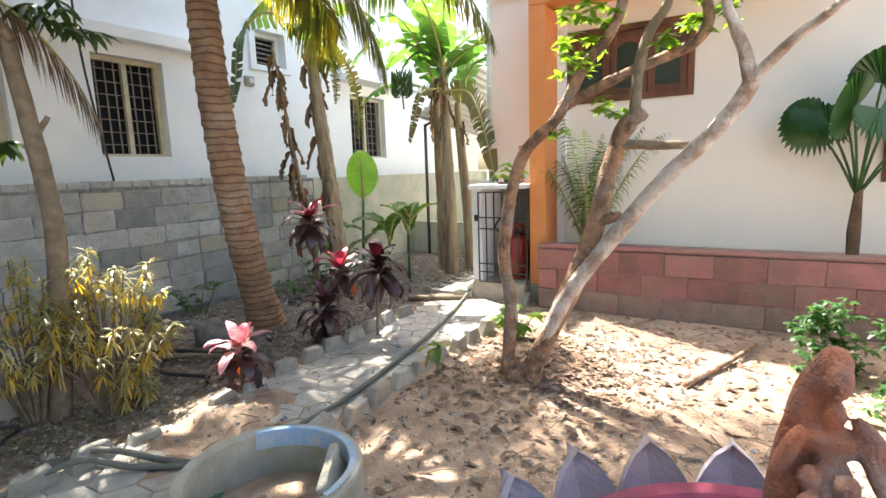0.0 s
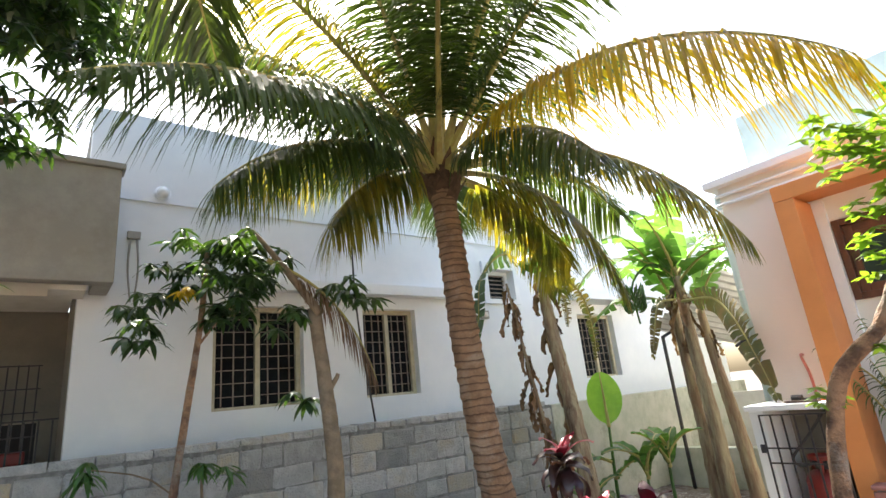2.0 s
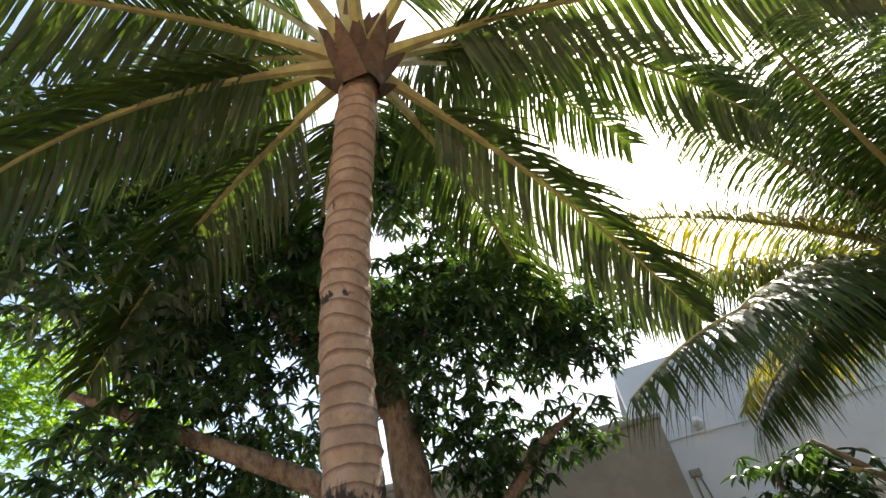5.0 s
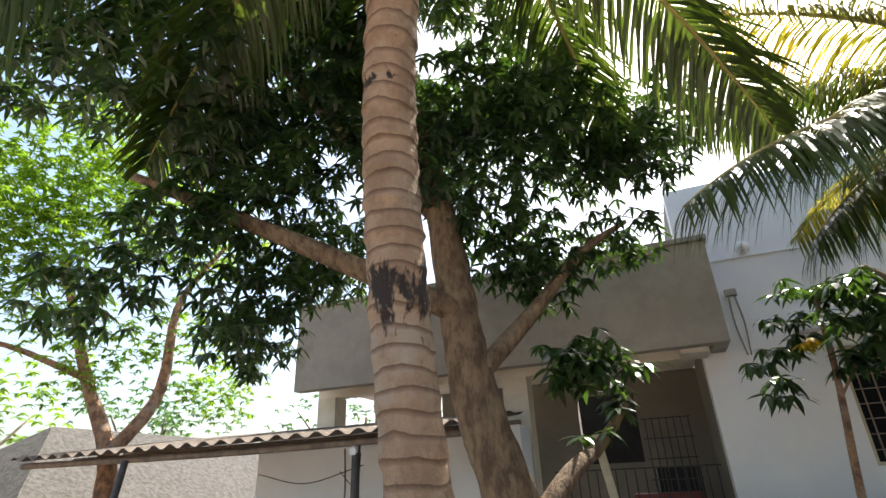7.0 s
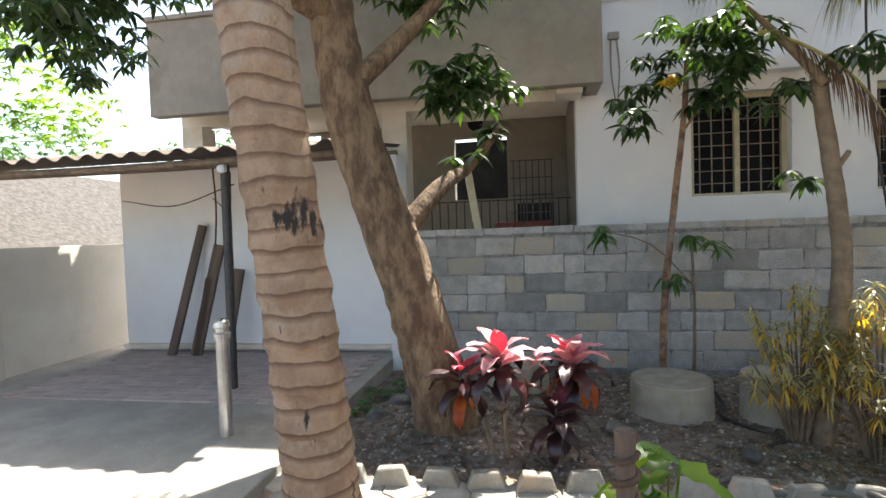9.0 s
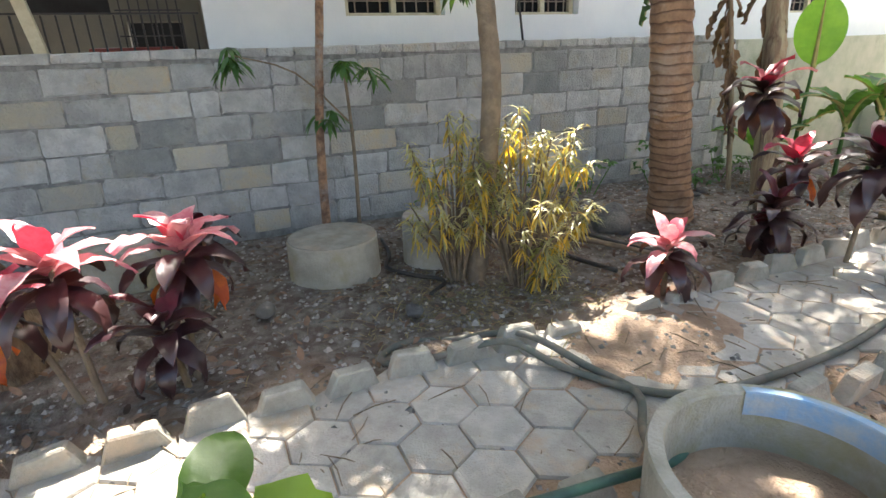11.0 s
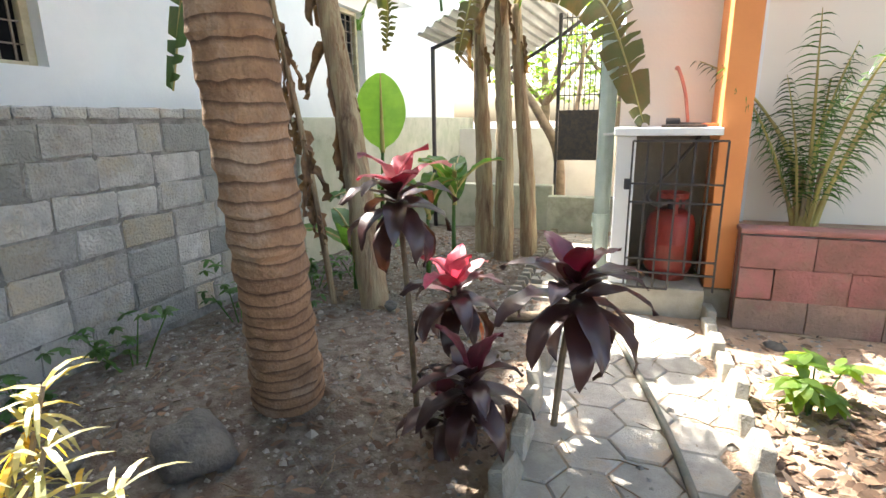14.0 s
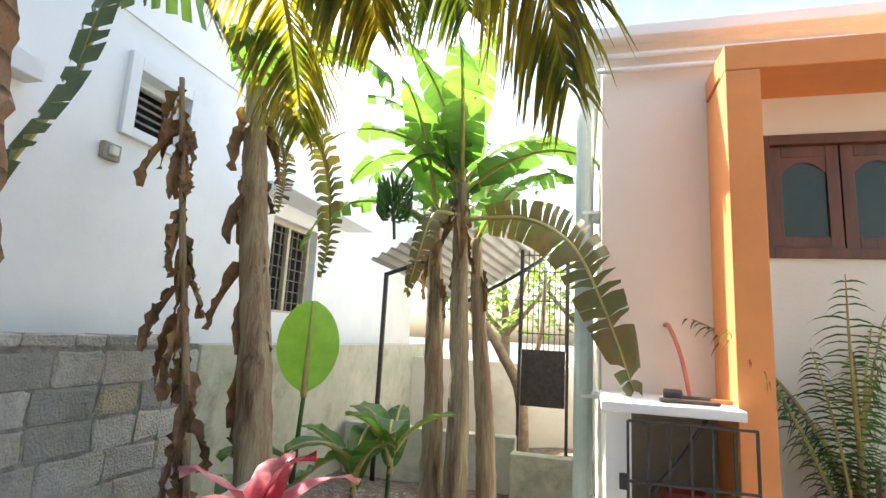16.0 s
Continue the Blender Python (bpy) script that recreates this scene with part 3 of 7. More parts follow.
for a, b, c, d in ((6.14, 6.24, 2.94, 3.62), (6.80, 6.90, 2.94, 3.62), (6.24, 6.80, 3.50, 3.62), (6.24, 6.80, 2.94, 3.02)):
    rel(box("window_surround", (BX, a, c), (BX + 0.05, b, d), M_WHITE, bevel=0.006), facade)

# balcony and verandah
rel(box("balcony_front", (-5.87, -3.9, 2.88), (-5.72, 1.24, 3.97), M_GREY, bevel=0.01), facade)
rel(box("balcony_side", (BX, 1.09, 2.88), (-5.87, 1.24, 3.97), M_GREY, bevel=0.01), facade)
rel(box("balcony_coping", (-5.90, -3.92, 3.973), (-5.69, 1.27, 4.03), M_GREY, bevel=0.01), facade)
rel(box("balcony_slab", (-8.0, -3.9, 3.02), (-5.87, 1.0, 3.14), M_CREAM), facade)
rel(box("bracket_beam", (BX, 0.78, 2.84), (-5.9, 1.05, 3.02), M_CREAM), facade)
rel(box("beam", (BX - 0.2, -3.9, 2.86), (BX, 0.78, 3.02), M_CREAM), facade)
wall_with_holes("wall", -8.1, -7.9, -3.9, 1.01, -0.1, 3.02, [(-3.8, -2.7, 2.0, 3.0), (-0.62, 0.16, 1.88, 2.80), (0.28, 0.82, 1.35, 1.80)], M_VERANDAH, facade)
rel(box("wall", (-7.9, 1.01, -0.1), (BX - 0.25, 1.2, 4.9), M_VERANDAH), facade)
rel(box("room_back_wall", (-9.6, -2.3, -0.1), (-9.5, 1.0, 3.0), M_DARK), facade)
rel(box("floor_slab", (-8.0, -3.9, -0.1), (BX - 0.01, 1.0, 0.75), M_CREAM), facade)
rel(box("pillar", (BX - 0.28, -1.25, 0.75), (BX - 0.0, -0.95, 2.86), M_CREAM), facade)
rel(box("pillar", (BX - 0.28, -3.9, 0.75), (BX - 0.0, -3.62, 2.86), M_CREAM), facade)
rel(box("upper_wall", (-8.2, -3.9, 3.14), (-8.0, 1.0, 4.75), M_GREY), facade)
rel(box("upper_roof", (-9.0, -4.1, 4.75), (-7.8, 1.0, 4.88), M_GREY), facade)
for k in range(7):
    y = 0.24 + k * 0.09
    rel(box("bar", (-7.89, y, 1.35), (-7.875, y + 0.014, 2.42), M_BLACK), facade)
for k in range(5):
    z = 1.4 + k * 0.25
    rel(box("bar", (-7.872, 0.2, z), (-7.86, 0.82, z + 0.014), M_BLACK), facade)
railing = thing("verandah_railing", (-6.9, 0, 0.75), "low black iron railing along the verandah edge", "railing")
bpy.context.view_layer.update()
for k in range(17):
    y = -0.8 + k * 0.108
    rel(box("post", (-6.9, y, 0.75), (-6.885, y + 0.015, 1.78), M_BLACK), railing)
rel(box("rail", (-6.9, -0.85, 1.784), (-6.88, 0.98, 1.80), M_BLACK), railing)
chair = thing("red_bench", (-7.3, 0.4, 0.75), "dark red bench standing on the verandah", "bench")
bpy.context.view_layer.update()
rel(box("seat", (-7.5, 0.0, 1.40), (-7.1, 0.75, 1.52), M_RED, bevel=0.02), chair)
for dy in (0.05, 0.65):
    rel(box("leg", (-7.35, dy, 0.75), (-7.28, dy + 0.06, 1.40), M_RED), chair)
# the vent's inner shade is a black disc
v, f = lathe_data([(0.0, 0), (0.10, 0), (0.115, 0.012), (0.10, 0.02), (0.0, 0.02)], 20)
rel(mesh_object("vent_hole", transformed(v, pose(-7.9, -0.29, 3.0, 0, 90, 0) @ Matrix.Identity(4)), f, M_DARK, None, "round dark vent opening"), facade)

lamp = thing("bulkhead_lamp", (BX, 1.67, 4.01), "round white bulkhead lamp on the white wall", "lamp")
bpy.context.view_layer.update()
v, f = lathe_data([(0.0, 0.0), (0.075, 0.0), (0.08, 0.03), (0.06, 0.05)], 20)
rel(mesh_object("base", transformed(v, pose(BX, 1.67, 4.01, 0, 90, 0)), f, M_WHITE), lamp)
v, f = lathe_data([(0.06, 0.05), (0.058, 0.09), (0.04, 0.12), (0.0, 0.13)], 20)
rel(mesh_object("shade", transformed(v, pose(BX, 1.67, 4.01, 0, 90, 0)), f, M_LAMP, smooth=True), lamp)

br = thing("iron_bracket", (BX, 1.43, 3.5), "rusty iron clamp with two dangling wires on the wall", "bracket")
bpy.context.view_layer.update()
rel(box("plate", (BX, 1.37, 3.47), (BX + 0.05, 1.49, 3.55), M_GREY, bevel=0.01), br)
for dy in (-0.03, 0.03):
    rel(tube("wire", [(BX + 0.03, 1.43 + dy, 3.47), (BX + 0.03, 1.44 + dy * 1.5, 3.15), (BX + 0.02, 1.45 + dy * 0.5, 2.82)], 0.012, 0.008, M_GREY, n=8, sides=6), br)
so = thing("wall_socket_box", (BX, 6.09, 2.76), "small grey electrical box on the white wall", "electrical box")
bpy.context.view_layer.update()
rel(box("box", (BX, 6.02, 2.70), (BX + 0.05, 6.17, 2.83), M_GREY, bevel=0.012), so)
rel(box("switch", (BX + 0.05, 6.06, 2.73), (BX + 0.09, 6.12, 2.80), M_CREAM, bevel=0.01), so)
prop = box("wooden_prop", (-0.03, -0.04, 0), (0.03, 0.04, 2.16), M_FRAMEP, bevel=0.006, label="pale wooden plank leaning behind the block wall", category="plank")
prop.matrix_world = pose(-5.84, 0.13, -0.02, 8.5, 0, 0)
tube("hanging_cable", [(BX + 0.2, 3.85, 5.0), (BX + 0.18, 3.82, 3.6), (BX + 0.17, 3.86, 2.6), (BX + 0.2, 4.0, 1.42)], 0.012, 0.012, M_RUBBER, n=20, sides=6,
     label="black cable hanging down in front of the white wall", category="cable")

# garden wall: block part and rendered part
WX = -5.58
wall1 = mesh_object("wall_west", *(lambda bm: ([v.co.copy() for v in bm.verts], [[v.index for v in f.verts] for f in bm.faces]))(box_bm((WX - 0.19, -1.0, -0.2), (WX - 0.012, 6.5, 1.385))),
                    M_MORTAR, None, "grey concrete block garden wall with rough mortar joints", "wall", kind="structure")
box("wall_west_rendered", (WX - 0.22, 6.5, -0.2), (WX + 0.02, 12.5, 1.38), M_RENDER, bevel=0.01, label="rendered garden wall stained with moss", category="wall", kind="structure")
box("wall_south", (-6.1, -4.5, 0.0), (-5.88, -1.02, 2.35), M_WHITE, bevel=0.01, label="white plaster wall under the shed roof", category="wall", kind="structure")
box("wall_stub", (-5.98, -1.02, -0.1), (WX + 0.03, -0.90, 2.25), M_WHITE, bevel=0.01, label="white plaster wall end beside the block wall", category="wall", kind="structure")
box("wall_low", (-6.3, -5.0, -0.1), (2.5, -4.82, 1.40), M_CREAM, bevel=0.01, label="low cream boundary wall round the yard", category="wall", kind="structure")
box("pilaster", (-4.55, -4.82, -0.1), (-4.3, -4.74, 1.33), M_CREAM, bevel=0.01, label="cream pilaster of the boundary wall", category="wall", kind="structure")
box("baseboard", (-5.88, -4.5, 0.12), (-5.80, -1.1, 0.17), M_CREAM, bevel=0.01, kind="structure", label="raised plaster skirting at the wall foot", category="trim")
box("courtyard_floor", (-6.3, -4.82, -0.1), (2.5, -1.02, 0.085), M_GREY, label="cement platform of the yard", category="floor", kind="structure", bevel=0.01)
box("wall_east", (3.2, -4.9, -0.1), (3.4, 6.5, 1.8), M_CREAM, label="plain cream boundary wall", category="wall", kind="structure")

# house with an orange portal
HY = 6.5
house = thing("house", (0, HY, 0), "cream-white house with an orange portal", "house")
bpy.context.view_layer.update()


def wall_y(name, x0, x1, y0, y1, z0, z1, holes, material, parent):
    """The same wall turned to run along x."""
    ob = wall_with_holes(name, 0, y1 - y0, -x1, -x0, z0, z1, [(-b, -a, c, d) for a, b, c, d in holes], material, parent)
    for v in ob.data.vertices:
        x, y, z = v.co
        v.co = (-y, y1 - x, z)
    ob.data.update()
    return ob


HW = [(-1.83, -0.60, 2.08, 2.82), (0.86, 2.1, 1.22, 3.0)]
wall_y("wall", -2.72, 4.5, HY, HY + 0.25, -0.1, 3.5, HW, M_HOUSE, house)
rel(box("wall", (-2.72, HY + 0.25, -0.1), (-2.47, 14.0, 3.5), M_HOUSE), house)
rel(box("roof", (-2.83, HY - 0.10, 3.5), (4.6, 14.2, 3.58), M_WHITE, bevel=0.01), house)
rel(box("parapet", (-2.6, HY + 0.7, 3.58), (4.5, HY + 0.85, 4.5), M_PIPE, bevel=0.01), house)
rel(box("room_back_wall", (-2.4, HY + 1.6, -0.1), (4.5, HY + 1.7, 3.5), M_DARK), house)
rel(box("pillar", (-2.10, 6.05, 0.20), (-1.93, HY, 3.03), M_ORANGE, bevel=0.008), house)
rel(box("pillar_foot", (-2.10, 6.05, -0.1), (-1.93, HY, 0.19), M_CONC, bevel=0.01), house)
rel(box("portal_beam", (-2.10, 6.05, 3.034), (0.4, 6.17, 3.18), M_ORANGE, bevel=0.008), house)
rel(box("portal_slab", (-2.10, 6.174, 3.06), (0.4, HY, 3.18), M_ORANGE), house)
rel(box("pilaster", (-1.925, 6.44, 0.2), (-1.835, HY, 3.03), M_WHITE), house)
HYW = HY + 0.05


def house_window(x0, x1, z0, z1, leaves, glass):
    w = rel(thing("window", ((x0 + x1) / 2, HY, z0), "brown varnished wooden window with arched panes", ""), house)
    t = 0.06
    for a, b, c, d in ((x0, x0 + t, z0, z1), (x1 - t, x1, z0, z1), (x0 + t, x1 - t, z1 - t, z1), (x0 + t, x1 - t, z0, z0 + t)):
        rel(box("window_frame", (a, HY - 0.02, c), (b, HY + 0.10, d), M_WOOD, bevel=0.006), w)
    step = (x1 - x0 - 2 * t) / leaves
    for k in range(leaves):
        a = x0 + t + k * step
        sash = rel(thing("sash", (a, HY, z0), "", ""), w)
        for p, q, r, s in ((a + 0.004, a + 0.07, z0 + t, z1 - t), (a + step - 0.07, a + step - 0.004, z0 + t, z1 - t),
                           (a + 0.07, a + step - 0.07, z0 + t, z0 + t + 0.07), (a + 0.07, a + step - 0.07, z1 - t - 0.07, z1 - t)):
            rel(box("stile", (p, HY + 0.02, r), (q, HY + 0.06, s), M_WOOD, bevel=0.004), sash)
        # arched head, cut from a board
        n = 9
        vs, fs = [], []
        lo, hi, top = a + 0.07, a + step - 0.07, z1 - t - 0.07
        for i in range(n):
            u = i / (n - 1)
            vs += [(lo + (hi - lo) * u, HY + 0.025, top), (lo + (hi - lo) * u, HY + 0.025, top - 0.03 - 0.07 * (2 * u - 1) ** 2)]
        for i in range(n - 1):
            fs.append((2 * i, 2 * i + 1, 2 * i + 3, 2 * i + 2))
        rel(mesh_object("arched_head", vs, fs, M_WOOD), sash)
        rel(box("pane", (lo, HY + 0.035, z0 + t + 0.07), (hi, HY + 0.041, top), glass), sash)


# blue of the reflected sky is put into the pane's own colour
M_GLASSB = mat("sky_reflecting_pane", (0.16, 0.22, 0.28), (0.12, 0.17, 0.22), 0.05, 2, 0)
house_window(*HW[0], 3, M_GLASSD)
house_window(*HW[1], 2, M_GLASSB)

# planter
planter_wall = thing("planter_wall", (0, 5.86, 0), "raised planter of cement blocks with worn pink paint", "planter")
bpy.context.view_layer.update()
rel(box("core", (-1.92, 5.88, -0.1), (3.1, 6.0, 0.62), M_MORTAR), planter_wall)
rel(box("end", (-1.93, 6.0, -0.1), (-1.88, HY - 0.45, 0.62), M_PINK), planter_wall)
rel(box("coping", (-1.95, 5.855, 0.625), (3.1, 6.02, 0.66), M_PINK, bevel=0.012), planter_wall)
rel(box("soil", (-1.88, 6.0, 0.5), (3.1, HY, 0.60), M_EARTH), planter_wall)

# gas cupboard under a counter
cup = thing("gas_cupboard", (-2.4, 6.2, 0), "white masonry gas cupboard with a counter slab", "cupboard")
bpy.context.view_layer.update()
rel(box("base", (-2.72, 5.90, -0.05), (-2.11, HY, 0.22), M_CONC, bevel=0.02), cup)
rel(box("side_wall", (-2.72, 5.92, 0.22), (-2.60, HY, 1.22), M_WHITE, bevel=0.008), cup)
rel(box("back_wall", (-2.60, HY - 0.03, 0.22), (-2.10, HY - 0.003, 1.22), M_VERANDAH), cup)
rel(box("counter", (-2.74, 5.88, 1.222), (-2.104, HY - 0.003, 1.27), M_WHITE, bevel=0.008), cup)
grille = thing("grille_gate", (-2.35, 5.88, 0.2), "black iron grille gate in front of the cupboard", "gate")
bpy.context.view_layer.update()
gx0, gx1, gz0, gz1, gy = -2.62, -2.07, 0.22, 1.19, 5.87
for k in range(7):
    x = gx0 + (gx1 - gx0) * k / 6
    low = gz0 + (0.12 if k in (4, 5) else 0)
    rel(box("bar", (x - 0.006, gy, low), (x + 0.006, gy + 0.012, gz1), M_BLACK), grille)
for z in (gz1, 0.92, 0.80, 0.42, 0.33, gz0):
    x1 = gx1 if z > gz0 + 0.01 else gx0 + (gx1 - gx0) * 0.5
    rel(box("rail", (gx0, gy - 0.012, z - 0.006), (x1, gy - 0.001, z + 0.006), M_BLACK), grille)
rel(box("latch", (gx0 - 0.04, gy - 0.02, 0.88), (gx0, gy + 0.01, 0.95), M_BLACK, bevel=0.005), grille)

cyl = thing("gas_cylinder", (-2.33, 6.18, 0.222), "red steel cooking-gas cylinder inside the cupboard", "gas cylinder")
prof = [(0.0, 0.03), (0.11, 0.03), (0.145, 0.06), (0.158, 0.10), (0.158, 0.24)]
prof += [(0.161, 0.25), (0.161, 0.27), (0.158, 0.28), (0.158, 0.40), (0.14, 0.45), (0.09, 0.485), (0.0, 0.495)]
v, f = lathe_data(prof, 28)
mesh_object("body", v, f, M_RED, cyl, smooth=True)
v, f = lathe_data([(0.115, 0.0), (0.12, 0.0), (0.12, 0.05), (0.115, 0.05)], 24)
mesh_object("foot_ring", v, f, M_RED, cyl)
v, f = lathe_data([(0.095, 0.60), (0.10, 0.61), (0.105, 0.60), (0.10, 0.57), (0.095, 0.57), (0.095, 0.60)], 24)
mesh_object("collar", v, f, M_RED, cyl)
for a in (40, 160, 280):
    c, s = math.cos(radians(a)), math.sin(radians(a))
    box("stay", (0.098 * c - 0.012, 0.098 * s - 0.012, 0.46), (0.098 * c + 0.012, 0.098 * s + 0.012, 0.585), M_RED, cyl)
v, f = lathe_data([(0.0, 0.49), (0.03, 0.49), (0.03, 0.56), (0.015, 0.58), (0.0, 0.58)], 12)
mesh_object("valve", v, f, M_RUBBER, cyl)
tube("gas_hose", [(-2.33, 6.15, 0.80), (-2.42, 6.0, 0.76), (-2.50, 6.05, 0.82), (-2.35, 6.1, 1.0), (-2.2, 6.2, 1.21)], 0.012, 0.012, M_RUBBER, n=20, sides=8,
     label="black rubber gas hose rising to the counter", category="hose")
tube("wall_hose", [(-2.36, HY + 0.02, 1.67), (-2.35, HY - 0.08, 1.66), (-2.30, HY - 0.14, 1.5), (-2.27, HY - 0.2, 1.29)], 0.012, 0.012, M_HOSEP, n=16, sides=8,
     label="pink hose coming out of the house wall", category="hose")
tools = thing("hand_tool", (-2.3, 6.15, 1.27), "old hand tool with a black head lying on the counter", "tool")
v, f = tube_data([(-0.12, 0, 0.03), (-0.04, 0, 0.03), (-0.03, 0, 0.018), (0.12, 0.02, 0.016)], [0.03, 0.03, 0.014, 0.012], 10)
mesh_object("handle", v, f, M_RUBBER, tools)
box("grip", (0.10, -0.01, 0.0), (0.22, 0.04, 0.022), M_TARP, tools, bevel=0.006)
box("flat_stone", (-2.45, 6.02, 1.271), (-2.18, 6.10, 1.288), M_PLANK, bevel=0.006, label="thin dark slat lying on the counter edge", category="slat")

# pipes at the house corner
for k, (x, y, r) in enumerate(((-2.83, 6.75, 0.055), (-2.80, 6.95, 0.04))):
    pp = thing("drain_pipe", (x, y, 0), "pale green plastic drain pipe down the house corner", "pipe", "house drain pipes")
    v, f = tube_data([(0, 0, -0.02), (0, 0, 0.45), (0, 0, 0.452), (0, 0, 0.56), (0, 0, 0.562), (0, 0, 3.5)], [r, r, r * 1.2, r * 1.2, r, r], 14)
    mesh_object("shaft", v, f, M_PIPE, pp, smooth=False)
    for z in (1.2, 2.4, 3.3):
        box("clip", (-0.01, -r - 0.01, z), (r + 0.05, r + 0.01, z + 0.02), M_WHITE, pp)
tube("floor_pipe", [(-2.86, 6.1, 0.09), (-2.87, 7.0, 0.10), (-2.88, 8.2, 0.12)], 0.05, 0.05, M_CREAM, n=8, sides=12, label="pale waste pipe lying along the house wall", category="pipe")
for z in (3.30, 3.40):
    tube("wall_pipe", [(-2.75, HY - 0.04, z), (-2.2, HY - 0.04, z), (-1.3, HY - 0.04, z)], 0.018, 0.018, M_WHITE, n=6, sides=8,
         label="thin white water pipe clipped along the house wall", category="pipe")

# back yard
box("wall_back", (-5.5, 9.0, -0.1), (-3.52, 9.18, 0.50), M_RENDER, bevel=0.01, label="low rendered wall at the end of the passage", category="wall", kind="structure")
box("wall_back_2", (-3.52, 8.6, -0.1), (-2.72, 8.78, 0.42), M_RENDER, bevel=0.01, label="low rendered step wall at the passage end", category="wall", kind="structure")
box("wall_far", (-9.0, 11.6, -0.1), (3.0, 11.8, 1.18), M_CREAM, bevel=0.01, label="cream boundary wall behind the passage", category="wall", kind="structure")
gate = thing("iron_gate", (-3.3, 9.42, 0.4), "tall black iron gate with sheet panel and bars", "gate")
bpy.context.view_layer.update()
rel(box("panel", (-3.52, 9.40, 0.80), (-3.02, 9.42, 1.44), M_BLACK), gate)
for k in range(9):
    x = -3.52 + k * 0.0625
    rel(box("bar", (x - 0.005, 9.40, 1.44), (x + 0.005, 9.41, 2.62), M_BLACK), gate)
for z in (1.62, 2.0, 2.35, 2.55):
    rel(box("rail", (-3.52, 9.39, z), (-3.02, 9.40, z + 0.012), M_BLACK), gate)
rel(box("post", (-3.56, 9.39, 0.0), (-3.525, 9.43, 2.62), M_BLACK), gate)
rel(box("post", (-3.015, 9.39, 0.0), (-2.98, 9.43, 2.62), M_BLACK), gate)


def corrugated(name, a, b, c, d, material, waves, label, category="roof", amp=0.025):
    """Sheet between corners a-b (along the waves' step) and d-c."""
    a, b, c, d = map(Vector, (a, b, c, d))
    nrm = (b - a).cross(d - a).normalized()
    n = waves * 6
    vs, fs = [], []
    for i in range(n + 1):
        u = i / n
        h = nrm * (math.sin(u * waves * 2 * math.pi) * amp)
        for o in (Vector((0, 0, 0)), nrm * 0.008):
            for w in (0, 0.5, 1):
                vs.append((a + (b - a) * u) * (1 - w) + (d + (c - d) * u) * w + h + o)
    for i in range(n):
        p, q = i * 6, (i + 1) * 6
        for o in (0, 3):
            for k in (0, 1):
                fs.append((p + o + k, q + o + k, q + o + k + 1, p + o + k + 1))
        fs.append((p, q, q + 3, p + 3))
        fs.append((p + 2, q + 2, q + 5, p + 5))
    return mesh_object(name, vs, fs, material, None, label, category)


corrugated("lean_to_roof", (-5.25, 8.8, 2.38), (-3.75, 8.35, 3.0), (-3.25, 9.7, 2.62), (-4.4, 9.95, 2.0), M_ROOF, 12, "white corrugated sheet roof over the passage end")
post = thing("roof_post", (-5.06, 8.85, 0), "slim black iron post carrying the lean-to roof", "post")
bpy.context.view_layer.update()
rel(tube("shaft", [(-5.06, 8.85, -0.1), (-5.06, 8.85, 1.1), (-5.06, 8.85, 2.24)], 0.028, 0.028, M_BLACK, n=4, sides=10), post)
rel(tube("arm", [(-5.06, 8.85, 2.22), (-4.8, 8.8, 2.30), (-4.5, 8.72, 2.38)], 0.025, 0.025, M_BLACK, n=4, sides=8), post)
tube("roof_beam", [(-4.4, 9.85, 1.96), (-3.8, 9.75, 2.26), (-3.3, 9.6, 2.55)], 0.025, 0.025, M_BLACK, n=4, sides=8, label="black iron beam under the lean-to roof", category="beam")

# yard shed roof on posts
corrugated("shed_roof", (-4.15, -0.95, 2.17), (-4.15, -6.6, 2.17), (-5.95, -6.6, 2.42), (-5.95, -0.95, 2.42), M_ROOFOLD, 26, "old brown corrugated shed roof on poles")
for k, (z, x) in enumerate(((2.10, -4.3), (2.17, -4.9), (2.27, -5.6))):
    tube("roof_pole", [(x, -0.9, z), (x - 0.03, -3.5, z - 0.02), (x, -6.6, z)], 0.03, 0.035, M_BAMBOO, n=10, sides=8, label="weathered brown roof pole under the shed sheets", category="pole")
sp = thing("shed_post", (-4.39, -2.16, 0.08), "round black iron post holding the shed roof", "post", "shed posts")
v, f = tube_data([(0, 0, 0), (-0.02, 0, 1.0), (-0.03, 0, 2.0)], [0.04, 0.04, 0.04], 12)
mesh_object("shaft", v, f, M_BLACK, sp)
sp2 = thing("shed_post", (-3.66, -4.55, 0.08), "round black iron post holding the shed roof", "post", "shed posts")
v, f = tube_data([(0, 0, 0), (-0.25, -0.05, 1.0), (-0.42, -0.1, 1.98)], [0.035, 0.035, 0.035], 12)
mesh_object("shaft", v, f, M_BLACK, sp2)
cc = thing("security_camera", (-4.33, -2.12, 2.02), "small white security camera under the shed roof", "camera")
box("bracket", (-0.02, -0.02, -0.02), (0.02, 0.02, 0.06), M_WHITE, cc)
v, f = tube_data([(0.02, 0, 0), (0.10, 0.04, -0.01), (0.12, 0.05, -0.01)], [0.035, 0.035, 0.03], 14)
mesh_object("housing", v, f, M_WHITE, cc)
